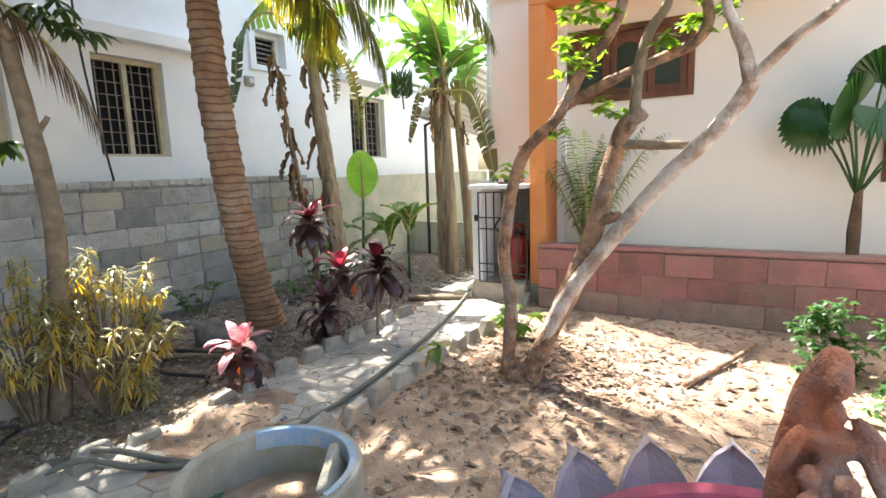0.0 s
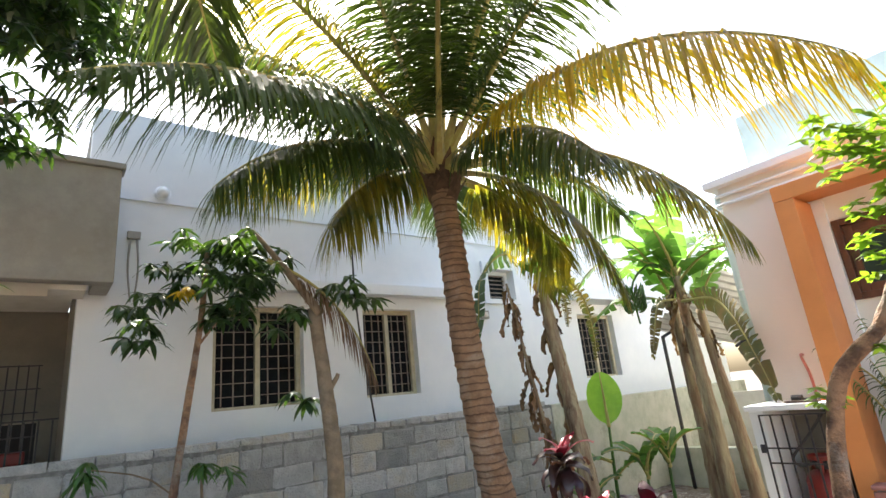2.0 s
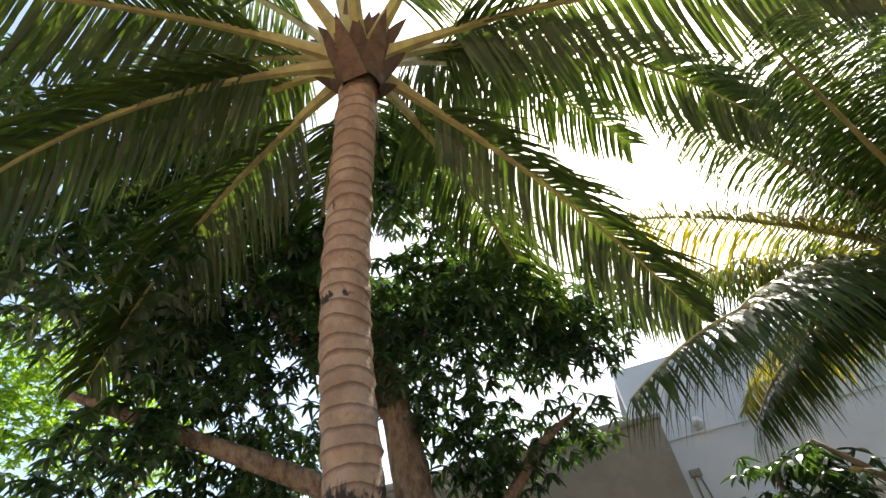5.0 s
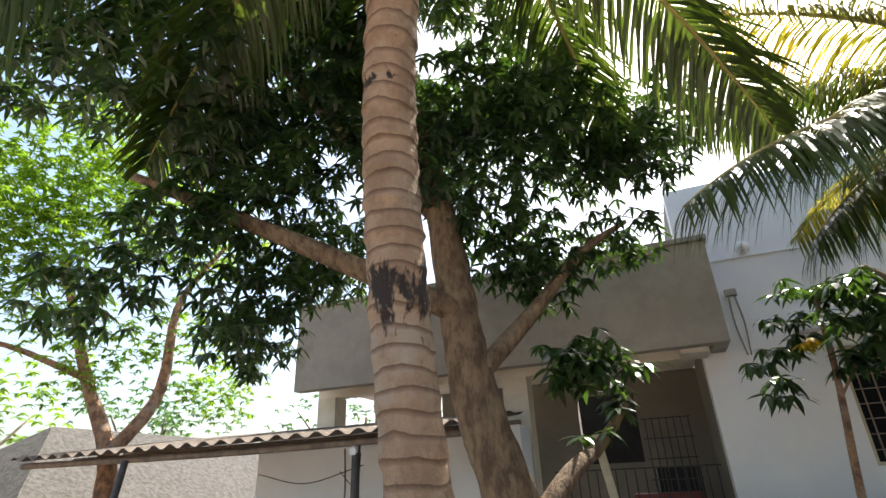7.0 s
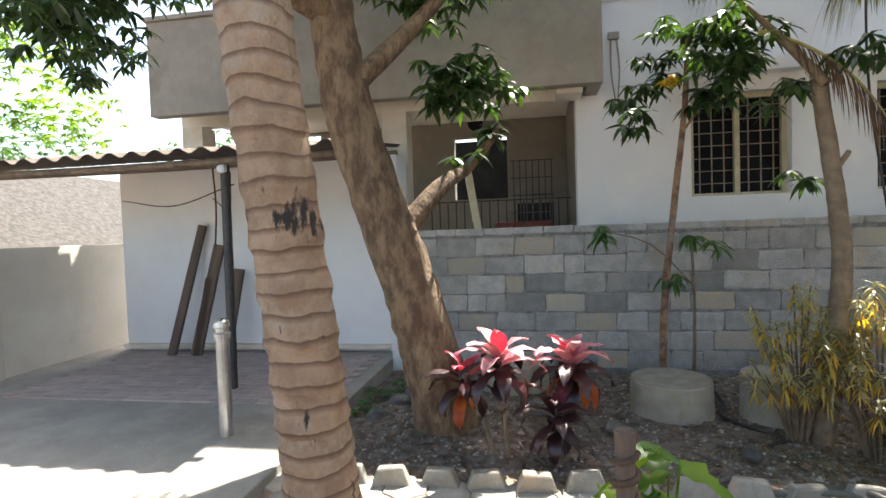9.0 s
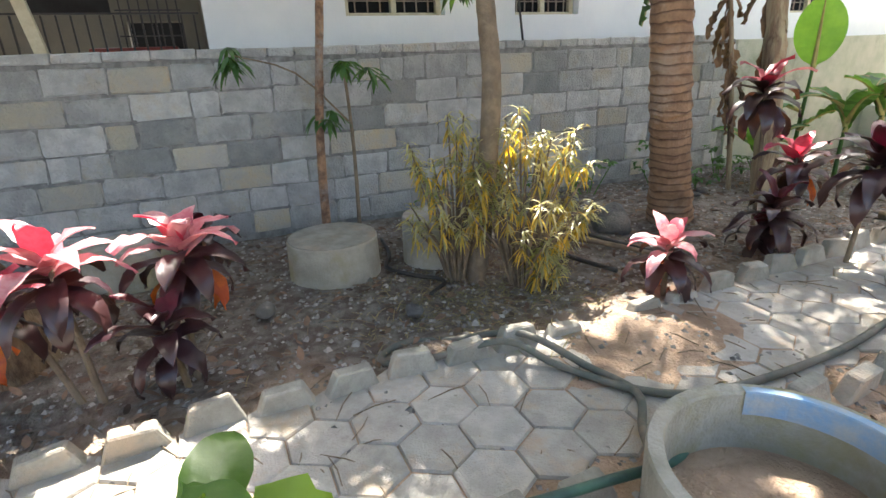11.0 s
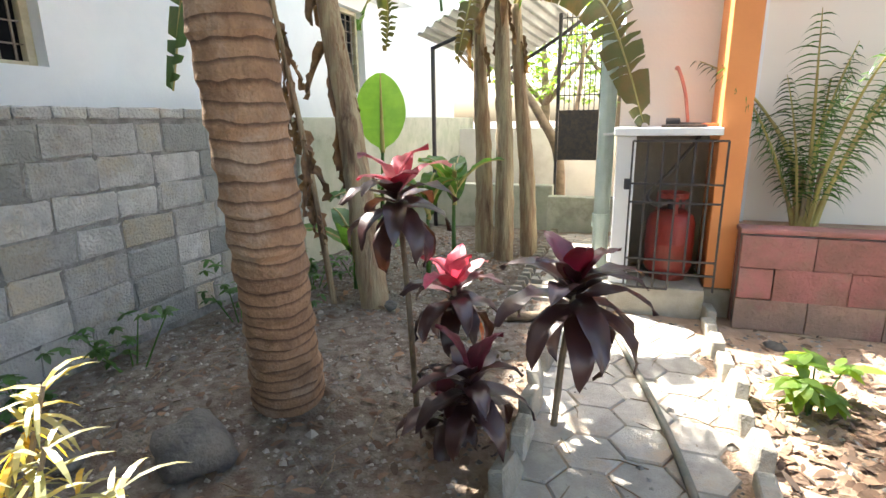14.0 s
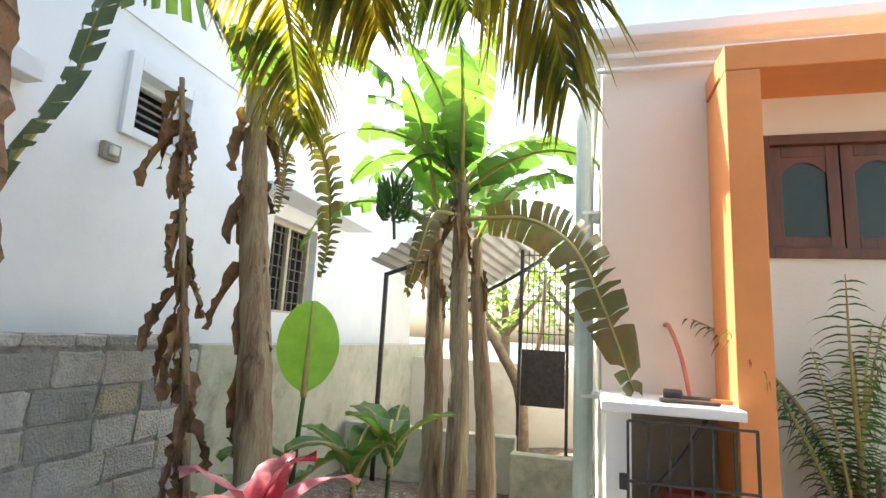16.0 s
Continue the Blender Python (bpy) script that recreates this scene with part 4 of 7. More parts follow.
for k, (y, z, w, lean) in enumerate(((-3.35, 1.55, 0.10, 0.30), (-3.12, 1.30, 0.13, 0.22), (-2.85, 1.0, 0.12, 0.12), (-3.22, 0.9, 0.1, 0.1))):
    pl = thing("timber_plank", (-5.55, y - lean, 0.09), "dark old timber plank leaning against the white wall", "plank", "leaning planks")
    pl.rotation_euler = (radians(-math.degrees(math.atan(lean / z))), radians(-10), 0)
    box("board", (-0.02, -w / 2, 0), (0.02, w / 2, z), M_PLANK, pl, bevel=0.004)
for k, (x, y) in enumerate(((-3.62, -3.9), (-3.4, -1.6))):
    bl = thing("steel_bollard", (x, y, 0.085), "short galvanised steel post with a domed cap", "bollard", "yard bollards")
    v, f = lathe_data([(0.045, 0), (0.045, 0.66), (0.055, 0.665), (0.055, 0.70), (0.045, 0.71), (0.045, 0.74), (0.055, 0.745), (0.05, 0.78), (0.02, 0.80), (0, 0.805)], 16)
    mesh_object("shaft", v, f, M_STEEL, bl)
bot = thing("oil_bottle", (-5.35, -1.65, 0.085), "small greenish plastic bottle standing by the white wall", "bottle")
v, f = lathe_data([(0, 0), (0.05, 0), (0.055, 0.02), (0.055, 0.14), (0.02, 0.18), (0.02, 0.22), (0, 0.22)], 14)
mesh_object("body", v, f, M_RENDER, bot)
v, f = tube_data([(0, 0, 0.0), (0, 0, 0.03)], [0.02, 0.02], 10)
cap = mesh_object("cap", [(a, b, c + 0.215) for a, b, c in v], f, M_TARP, bot)
tube("broom_stick", [(-5.70, -2.55, 0.10), (-5.74, -2.6, 0.7), (-5.80, -2.66, 1.35)], 0.016, 0.016, M_GREENLEAF, n=4, sides=8, label="green broom stick leaning on the white wall", category="broom")
lamp_post = thing("garden_light_post", (-3.46, -0.88, 0), "thin garden spike light with a white cap", "garden light")
v, f = tube_data([(0, 0, -0.05), (0.02, -0.03, 0.38)], [0.006, 0.006], 6)
mesh_object("rod", v, f, M_STEEL, lamp_post)
v, f = tube_data([(0.02, -0.03, 0.36), (0.02, -0.03, 0.46)], [0.03, 0.03], 12)
mesh_object("head", v, f, M_WHITE, lamp_post)

tube("slack_wire", [(-4.4, -2.1, 2.0), (-5.0, -2.5, 1.72), (-5.8, -3.2, 1.9)], 0.006, 0.006, M_RUBBER, n=14, sides=5, label="slack black wire under the shed roof", category="cable")
tube("slack_wire", [(-4.45, -2.1, 1.9), (-5.1, -3.2, 1.78), (-5.8, -4.4, 1.92)], 0.006, 0.006, M_RUBBER, n=14, sides=5, label="slack black wire under the shed roof", category="cable")
tube("hanging_rope", [(-4.42, -2.28, 2.05), (-4.43, -2.27, 1.7), (-4.42, -2.29, 1.35)], 0.008, 0.008, M_FIBRE, n=8, sides=6, label="short frayed rope hanging by the post", category="rope")
# thatched hut beyond the yard
hut = thing("thatched_hut", (-9.3, -9.4, 0), "low hut with a grey palm thatch roof and orange cloth", "hut")
vs = [(-5, -2.6, 1.2), (5, -2.6, 1.2), (5, 2.6, 1.2), (-5, 2.6, 1.2), (-3, 0, 2.9), (3, 0, 2.9)]
vs += [(x, y, z - 0.12) for x, y, z in vs]
fs = [(0, 1, 5, 4), (1, 2, 5), (2, 3, 4, 5), (3, 0, 4), (7, 6, 10, 11), (8, 7, 11), (9, 8, 11, 10), (6, 9, 10), (0, 6, 7, 1), (1, 7, 8, 2), (2, 8, 9, 3), (3, 9, 6, 0)]
mesh_object("roof", vs, fs, M_THATCH, hut)
box("wall", (-3.5, -1.6, 0), (3.5, 1.6, 1.4), M_CREAM, hut)
box("cloth", (0.7, 1.65, 0.9), (1.3, 1.75, 1.75), M_TARP, hut, bevel=0.03)

# ---- coconut palms ----
def frond(name, parent, origin, az, el, length, droop, material, seed, pairs=135, leaf=0.72, width=0.019, dry=False):
    """One feather leaf: a rib that arches and two rows of hanging leaflets."""
    rnd = random.Random(seed)
    verts, faces, slots = [], [], []
    n = 24
    d = Vector((math.cos(radians(az)) * math.cos(radians(el)), math.sin(radians(az)) * math.cos(radians(el)), math.sin(radians(el))))
    p = Vector(origin)
    pts, dirs = [], []
    for i in range(n + 1):
        pts.append(p.copy())
        dirs.append(d.copy())
        d = (d + Vector((rnd.uniform(-0.01, 0.01), rnd.uniform(-0.01, 0.01), -droop / n * (0.5 + 1.0 * i / n)))).normalized()
        p = p + d * (length / n)
    radii = [(0.034 + 0.03 * math.exp(-i * 0.5)) * (1 - i / n) ** 0.8 * (0.12 + 0.88 * min(1, length / 2.4) ** 2) + 0.002 for i in range(n + 1)]
    v, f = tube_data(pts, radii, 6)
    verts += v
    faces += f
    slots += [0] * len(f)
    for k in range(pairs):
        t = 0.17 + 0.83 * k / pairs
        i = min(int(t * n), n - 1)
        fr = t * n - i
        q = pts[i].lerp(pts[i + 1], fr)
        dd = dirs[i]
        side = dd.cross(Vector((0, 0, 1)))
        if side.length < 0.1:
            side = dd.orthogonal()
        side.normalize()
        up = side.cross(dd)
        env = leaf * (0.45 + 0.55 * math.sin(math.pi * min(1, t * 0.95)) ** 0.6) * (1.0 if t < 0.8 else 1.0 - (t - 0.8) * 2.2)
        for s in (-1, 1):
            if rnd.random() < (0.12 if dry else 0.03):
                continue
            c = (side * s * (0.80 + rnd.uniform(-0.1, 0.1)) + dd * (0.50 + rnd.uniform(-0.1, 0.12)) + up * rnd.uniform(-0.15, 0.15)).normalized()
            a = len(faces)
            leaf_strip(verts, faces, q, c, env * rnd.uniform(0.8, 1.12), width, rnd.uniform(1.2, 2.3) * (1.4 if dry else 1), 4,
                       normal=up + side * s * rnd.uniform(-0.6, 0.6), shape=(0.5, 1.0, 0.9, 0.6, 0.0))
            slots += [1] * (len(faces) - a)
    return mesh_object(name, verts, faces, [M_RACHIS, material], parent, "", slots=slots)


def coconut(place_points, r0, r1, crown, fronds, label, seed):
    palm = thing("coconut_palm", place_points[0], label, "palm tree")
    o = Vector(place_points[0])
    pts = smooth_path([Vector(p) - o for p in place_points], 150)
    rnd = random.Random(seed)
    radii = []
    for i in range(len(pts)):
        t = i / (len(pts) - 1)
        r = r0 + (r1 - r0) * t + 0.06 * math.exp(-t * 14)
        ring = (i % 5) / 5.0
        radii.append(r * (1 + 0.10 * (1 - ring) ** 2 * (0.7 + 0.6 * rnd.random())))
    v, f = tube_data(pts, radii, 26, True, 0.022, rnd)
    tr = mesh_object("trunk", v, f, M_PALMBARK, palm, "ringed brown coconut trunk", smooth=False)
    if seed == 4:
        tr.data.materials[0] = M_PALMBARK2
    c = Vector(crown) - o
    # fibrous boot of old leaf bases
    v, f = [], []
    for k in range(26):
        a = k * 2.4
        h = -0.30 + 0.55 * k / 26
        b = c + Vector((math.cos(a) * r1 * 0.8, math.sin(a) * r1 * 0.8, h))
        leaf_strip(v, f, b, (math.cos(a) * 0.7, math.sin(a) * 0.7, 0.9), rnd.uniform(0.25, 0.5), 0.16, -0.1, 3, shape=(1.0, 0.8, 0.5, 0.0))
    mesh_object("fibre_boot", v, f, M_FIBRE, palm, "dark fibrous leaf bases at the crown", kind="stuff")
    v, f = lathe_data([(r1 * 1.0, -0.28), (r1 * 1.45, -0.05), (r1 * 1.3, 0.2), (0.04, 0.5)], 14, (0, 0))
    mesh_object("crown_base", transformed(v, Matrix.Translation(c)), f, M_FIBRE, palm)
    for k, (az, el, ln, dr, kind) in enumerate(fronds):
        b = c + Vector((math.cos(radians(az)) * r1 * 0.9, math.sin(radians(az)) * r1 * 0.9, 0.05 + 0.2 * max(0, el) / 90))
        frond("frond", palm, b, az, el, ln, dr, M_FRONDG if kind == 3 else M_FRONDY if kind else M_FROND, seed * 100 + k, pairs=150, leaf=0.95 if kind == 3 else 0.58 if kind == 1 and az > 0 else 0.74, width=0.019 if seed == 3 else 0.026, dry=kind == 2)
    return palm


P1 = [(-4.24, 4.32, -0.1), (-3.90, 3.82, 1.0), (-3.86, 3.66, 2.0), (-3.93, 3.67, 2.9), (-4.02, 3.69, 3.6)]
# azimuth, elevation, length, droop, colour (1, 3: sunlight painted yellow; 2: drying)
F1 = [(-141, 32, 2.6, 1.2, 1), (-63, 5, 3.4, 0.8, 0), (-78, 42, 2.9, 0.9, 1), (-61, 56, 2.6, 0.8, 0), (-45, 60, 2.6, 0.8, 0), (-25, 60, 2.6, 0.8, 0), (4, 44, 2.7, 0.9, 0),
      (-3, 15, 3.4, 1.3, 3), (-35, 35, 2.8, 0.9, 0), (-10, 50, 2.9, 1.0, 0), (-100, 42, 2.8, 1.1, 0), (-68, 20, 2.6, 1.3, 0), (-5, 8, 2.0, 1.3, 0), (15, 2, 2.8, 1.5, 1), (72, -10, 1.6, 1.3, 1), (39, -8, 2.1, 2.0, 1), (-75, 6, 2.4, 1.1, 0), (-80, -5, 1.5, 1.3, 2), (75, 20, 2.2, 1.3, 0), (60, 50, 2.4, 1.0, 0),
      (102, 6, 2.4, 1.46, 1), (140, 30, 2.0, 1.2, 0), (175, 50, 2.0, 1.0, 0), (-145, 40, 2.0, 1.1, 0), (-50, 80, 2.3, 0.5, 0), (20, 72, 2.4, 0.7, 0), (-125, 55, 2.3, 1.0, 0)]
coconut(P1, 0.133, 0.108, (-4.02, 3.70, 3.63), F1, "young coconut palm with ringed brown trunk and arching feathery fronds", 3)
P2 = [(-2.20, -0.36, -0.1), (-2.10, -0.40, 0.94), (-1.96, -0.49, 2.4), (-1.75, -0.43, 3.6), (-1.39, -0.13, 5.0)]
F2 = [(169, 23, 3.6, 1.7, 0), (120, 39, 3.4, 2.3, 0), (140, 48, 3.4, 1.6, 0), (145, -5, 3.0, 1.1, 0), (100, 20, 3.3, 1.2, 0), (60, 28, 3.3, 1.0, 0), (20, 20, 3.2, 1.0, 0), (-20, 35, 3.1, 1.0, 0), (-74, 6, 2.8, 1.8, 0), (-100, 35, 3.2, 1.5, 0),
      (-55, 15, 3.1, 1.1, 0), (-110, 5, 3.1, 1.2, 0), (-140, 25, 3.1, 1.1, 0), (-165, 45, 3.0, 1.0, 0), (75, 60, 3.0, 0.8, 0), (-70, 62, 3.0, 0.8, 0), (150, 55, 3.0, 0.8, 0), (-93, 50, 3.0, 0.9, 0), (0, 62, 3.0, 0.8, 0)]
coconut(P2, 0.135, 0.12, (-1.38, -0.12, 5.05), F2, "tall coconut palm with stained ringed trunk and long hanging fronds", 4)


# ---- broadleaf trees ----
def leaf_cloud(name, parent, centres, n, length, width, droop, material, seed, whorl=9, label=""):
    rnd = random.Random(seed)
    verts, faces = [], []
    tot = sum(c[3] ** 2 for c in centres)
    for (x, y, z, r) in centres:
        for _ in range(int(n * r * r / tot / whorl)):
            d = Vector((rnd.gauss(0, 1), rnd.gauss(0, 1), rnd.gauss(0, 1))).normalized()
            q = Vector((x, y, z)) + Vector((d.x, d.y, d.z * 0.75)) * r * rnd.random() ** 0.4
            a0 = rnd.random() * 6.28
            for k in range(whorl):
                a = a0 + k * 6.28 / whorl + rnd.uniform(-0.2, 0.2)
                c = Vector((math.cos(a), math.sin(a), rnd.uniform(-0.6, 0.4)))
                leaf_strip(verts, faces, q, c, length * rnd.uniform(0.7, 1.15), width, droop * rnd.uniform(0.6, 1.3), 3,
                           normal=(rnd.uniform(-0.4, 0.4), rnd.uniform(-0.4, 0.4), 1))
    return mesh_object(name, verts, faces, material, parent, label, kind="stuff")


def limb(parent, points, r0, r1, material, n=12, seed=1, sides=10, wob=0.05, name="limb"):
    o = parent.matrix_basis.translation
    return tube(name, [Vector(p) - o for p in points], r0, r1, material, parent, n, sides, wob, seed)


mango = thing("mango_tree", (-3.97, -0.35, -0.1), "large leaning mango tree with dark green drooping leaves", "tree")
limb(mango, [(-3.92, -0.15, -0.15), (-3.86, -0.20, 0.3), (-3.73, -0.38, 1.1), (-3.61, -0.70, 2.2), (-3.63, -0.85, 3.2), (-3.65, -1.03, 4.3), (-3.5, -1.4, 5.6)], 0.24, 0.09, M_BARK, 64, 3, 28, 0.07, "trunk")
mt = mango.matrix_basis.translation
for pts, a, b in (([(-3.66, -0.5, 1.3), (-4.1, -0.2, 1.75), (-4.45, 0.0, 1.95), (-4.7, 0.25, 2.3)], 0.085, 0.03),
                  ([(-3.58, -0.7, 2.4), (-3.9, -0.3, 2.9), (-4.1, 0.1, 3.4), (-4.3, 0.5, 3.7)], 0.08, 0.02),
                  ([(-3.58, -0.8, 2.9), (-3.0, -1.6, 3.3), (-2.6, -2.4, 3.7), (-2.3, -3.0, 4.0)], 0.10, 0.03),
                  ([(-3.62, -1.0, 3.8), (-3.1, -1.7, 4.6), (-2.5, -2.2, 5.4)], 0.07, 0.02),
                  ([(-3.65, -1.1, 4.3), (-4.2, -0.8, 5.0), (-4.6, -0.4, 5.8)], 0.07, 0.02)):
    limb(mango, pts, a, b, M_BARK, 12, 5)
MC = [(-4.45, -0.35, 3.85, 0.42), (-4.5, 0.1, 4.45, 0.45), (-1.7, -3.4, 5.0, 0.8), (-2.2, -2.5, 4.6, 0.8), (-2.8, -2.2, 4.0, 0.7), (-2.6, -2.6, 3.5, 0.55), (-3.0, -2.3, 3.0, 0.5), (-3.4, -2.1, 3.5, 0.55), (-3.6, -0.3, 4.4, 0.6),
      (-3.9, -0.5, 3.5, 0.45), (-4.2, -0.2, 3.3, 0.4), (-3.1, -1.6, 5.0, 0.8), (-3.9, 0.0, 2.5, 0.32), (-2.9, -1.9, 5.4, 0.8), (-2.9, -2.3, 4.5, 0.7), (-3.2, -0.4, 6.2, 0.8),
      (-2.4, -2.2, 6.0, 0.9), (-4.0, -0.9, 5.0, 0.8), (-3.7, -0.6, 3.9, 0.5), (-4.4, 0.4, 3.6, 0.4), (-4.6, -1.5, 5.4, 0.9), (-3.9, 0.1, 4.7, 0.6), (-4.3, 0.7, 4.3, 0.5), (-4.0, -0.2, 5.4, 0.7), (-4.7, 0.9, 4.9, 0.6), (-2.4, -3.2, 3.1, 0.5),
      (-1.3, -2.6, 5.6, 0.8), (-3.3, -1.2, 4.2, 0.6), (-4.4, -2.4, 4.0, 0.7), (-3.6, -2.8, 3.0, 0.5)]
leaf_cloud("leaves", mango, [(x - mt.x, y - mt.y, z - mt.z, r) for x, y, z, r in MC], 33000, 0.15, 0.036, 1.1, M_MANGO, 7, 7)
leaf_cloud("low_leaves", mango, [(-3.9 - mt.x, -0.05 - mt.y, 2.4 - mt.z, 0.26), (-4.05 - mt.x, 0.25 - mt.y, 2.45 - mt.z, 0.22), (-4.6 - mt.x, 0.2 - mt.y, 2.3 - mt.z, 0.2), (-4.35 - mt.x, 0.0 - mt.y, 2.0 - mt.z, 0.12)], 260, 0.19, 0.05, 0.9, M_MANGO, 8, 8)

far1 = thing("drumstick_tree", (-5.1, -6.1, 0), "slender forked tree with airy light green leaves", "tree")
limb(far1, [(-5.1, -6.1, -0.1), (-5.05, -6.1, 1.5), (-5.0, -6.2, 2.3), (-4.8, -6.6, 3.2), (-4.3, -6.9, 4.8)], 0.16, 0.05, M_BARKR, 20, 4, 12)
limb(far1, [(-5.0, -6.15, 2.2), (-5.3, -5.8, 3.0), (-5.2, -5.6, 4.2), (-5.6, -5.3, 5.2)], 0.10, 0.03, M_BARKR, 14, 5)
limb(far1, [(-4.8, -6.6, 3.2), (-4.1, -7.3, 3.6), (-3.4, -7.9, 3.7)], 0.05, 0.02, M_BARKR, 8, 6)
ft = far1.matrix_basis.translation
leaf_cloud("leaves", far1, [(x - ft.x, y - ft.y, z - ft.z, r) for x, y, z, r in
           [(-4.0, -7.4, 6.2, 1.2), (-3.6, -7.2, 5.0, 1.0), (-4.6, -6.6, 6.8, 1.2), (-4.3, -6.8, 5.2, 1.0), (-4.0, -7.2, 4.4, 0.9), (-3.4, -7.8, 3.6, 0.8), (-5.6, -5.6, 5.4, 1.0), (-5.2, -6.6, 6.0, 1.2), (-3.6, -7.6, 5.6, 1.2), (-3.3, -7.9, 2.6, 0.6), (-4.6, -6.4, 3.6, 0.8), (-5.6, -5.8, 3.9, 0.8), (-6.3, -5.6, 3.2, 0.7)]],
           24000, 0.11, 0.035, 0.5, M_LIGHTLEAF, 11, 8)


def far_tree(place, h, r, material, seed, n=2600, size=0.2):
    t = thing("background_tree", place, "leafy green tree beyond the boundary wall", "tree", "background trees")
    rnd = random.Random(seed)
    tube("trunk", [(0, 0, -0.1), (0.1, 0.1, h * 0.4), (0.0, 0.2, h * 0.8)], 0.14, 0.05, M_BARKT, t, 8, 8, 0.05, seed)
    for k in range(4):
        a = rnd.random() * 6.28
        tube("limb", [(0.08, 0.1, h * 0.45), (math.cos(a) * r * 0.5, math.sin(a) * r * 0.5, h * 0.65), (math.cos(a) * r * 0.8, math.sin(a) * r * 0.8, h * 0.85)], 0.06, 0.02, M_BARKT, t, 6, 6, 0.05, seed + k)
    cs = [(rnd.uniform(-r, r) * 0.8, rnd.uniform(-r, r) * 0.8, h * rnd.uniform(0.6, 1.05), r * rnd.uniform(0.35, 0.6)) for _ in range(9)]
    leaf_cloud("crown", t, cs, n, size, size * 0.35, 0.5, material, seed, 7)
    return t


far_tree((-6.5, -13.5, 0), 4.2, 2.2, M_LIGHTLEAF, 21)
far_tree((-12.5, -14, 0), 4.5, 2.5, M_GREENLEAF, 22)
far_tree((-1.5, -13, 0), 6.0, 2.8, M_LIGHTLEAF, 23, 3500)
far_tree((-17, -9.5, 0), 5.0, 2.8, M_GREENLEAF, 24)
far_tree((-4.4, 13.5, 0), 3.6, 1.7, M_LIGHTLEAF, 25, 2600, 0.14)
far_tree((-2.9, 14.2, 0), 4.0, 1.6, M_LIGHTLEAF, 26, 2200, 0.14)
far_tree((-6.8, 17.5, 0), 5.5, 2.5, M_GREENLEAF, 27)
far_tree((6, -12, 0), 6.0, 3.0, M_GREENLEAF, 28)
bare = thing("crooked_tree", (-3.75, 10.6, 0), "crooked grey tree trunk behind the low wall", "tree")
tube("trunk", [(0.15, 0, -0.1), (0.1, 0, 0.8), (-0.15, 0, 1.3), (-0.5, 0.1, 1.8), (-0.9, 0.2, 2.2)], 0.09, 0.05, M_BARKT, bare, 14, 10, 0.05, 3)
tube("limb", [(0.12, 0, 0.9), (0.35, 0.1, 1.6), (0.4, 0.2, 2.6)], 0.05, 0.025, M_BARKT, bare, 8, 8, 0.05, 4)
leaf_cloud("crown", bare, [(-0.8, 0.2, 2.4, 0.5), (0.4, 0.2, 2.7, 0.6), (-0.2, 0.5, 1.9, 0.4)], 900, 0.11, 0.035, 0.5, M_LIGHTLEAF, 31, 8)

# guava-like tree with three stems
gv_tree = thing("multi_stem_tree", (-1.39, 4.1, 0), "multi-stemmed tree with red-brown and pale smooth bark", "tree")
limb(gv_tree, [(-1.52, 3.98, -0.05), (-1.47, 3.96, 0.52), (-1.50, 3.94, 0.93), (-1.38, 3.93, 1.48), (-1.14, 3.92, 1.73), (-0.98, 3.91, 2.0), (-0.83, 3.89, 2.16), (-0.76, 3.88, 2.34), (-0.66, 3.82, 2.9)], 0.046, 0.024, M_BARKR, 40, 4, 12, 0.12, "stem")
limb(gv_tree, [(-1.13, 3.93, 1.77), (-0.83, 3.92, 1.91), (-0.58, 3.92, 1.99), (-0.40, 3.91, 2.06), (-0.35, 3.91, 2.16), (-0.37, 3.9, 2.27)], 0.030, 0.026, M_BARKR, 16, 5, 10, 0.14)
limb(gv_tree, [(-1.40, 3.98, -0.03), (-1.08, 3.96, 0.64), (-0.93, 3.94, 1.03), (-0.84, 3.93, 1.39), (-0.75, 3.91, 1.64), (-0.65, 3.90, 1.73)], 0.064, 0.046, M_BARKR, 24, 6, 14, 0.14, "stem")
limb(gv_tree, [(-0.70, 3.90, 1.66), (-0.68, 3.89, 1.96), (-0.62, 3.89, 2.15), (-0.54, 3.88, 2.27), (-0.50, 3.86, 2.6)], 0.033, 0.022, M_BARKT, 14, 7, 10, 0.08)
limb(gv_tree, [(-0.80, 3.92, 1.50), (-0.75, 3.91, 1.55), (-0.56, 3.9, 1.54), (-0.42, 3.88, 1.53)], 0.032, 0.023, M_BARKT, 8, 8, 10, 0.14, "stub")
limb(gv_tree, [(-0.93, 3.93, 1.07), (-0.84, 3.90, 1.13), (-0.76, 3.88, 1.15)], 0.034, 0.027, M_BARKR, 5, 8, 10, 0.14, "stub")
limb(gv_tree, [(-1.36, 4.0, 0.0), (-1.11, 3.93, 0.58), (-0.84, 3.89, 0.97), (-0.55, 3.84, 1.33), (-0.30, 3.79, 1.59), (-0.18, 3.75, 1.74), (-0.14, 3.70, 1.83)], 0.052, 0.037, M_BARKP, 28, 9, 14, 0.07, "stem")
limb(gv_tree, [(-0.15, 3.70, 1.80), (-0.18, 3.68, 1.93), (-0.23, 3.66, 2.06), (-0.27, 3.62, 2.2), (-0.29, 3.55, 2.7)], 0.034, 0.020, M_BARKP, 12, 10, 10, 0.08)
limb(gv_tree, [(-0.15, 3.71, 1.80), (-0.13, 3.69, 1.83), (0.0, 3.58, 1.95), (0.14, 3.45, 2.04), (0.4, 3.25, 2.25)], 0.030, 0.014, M_BARKP, 14, 11, 10, 0.08)
gt = gv_tree.matrix_basis.translation
flare = bmesh.new()
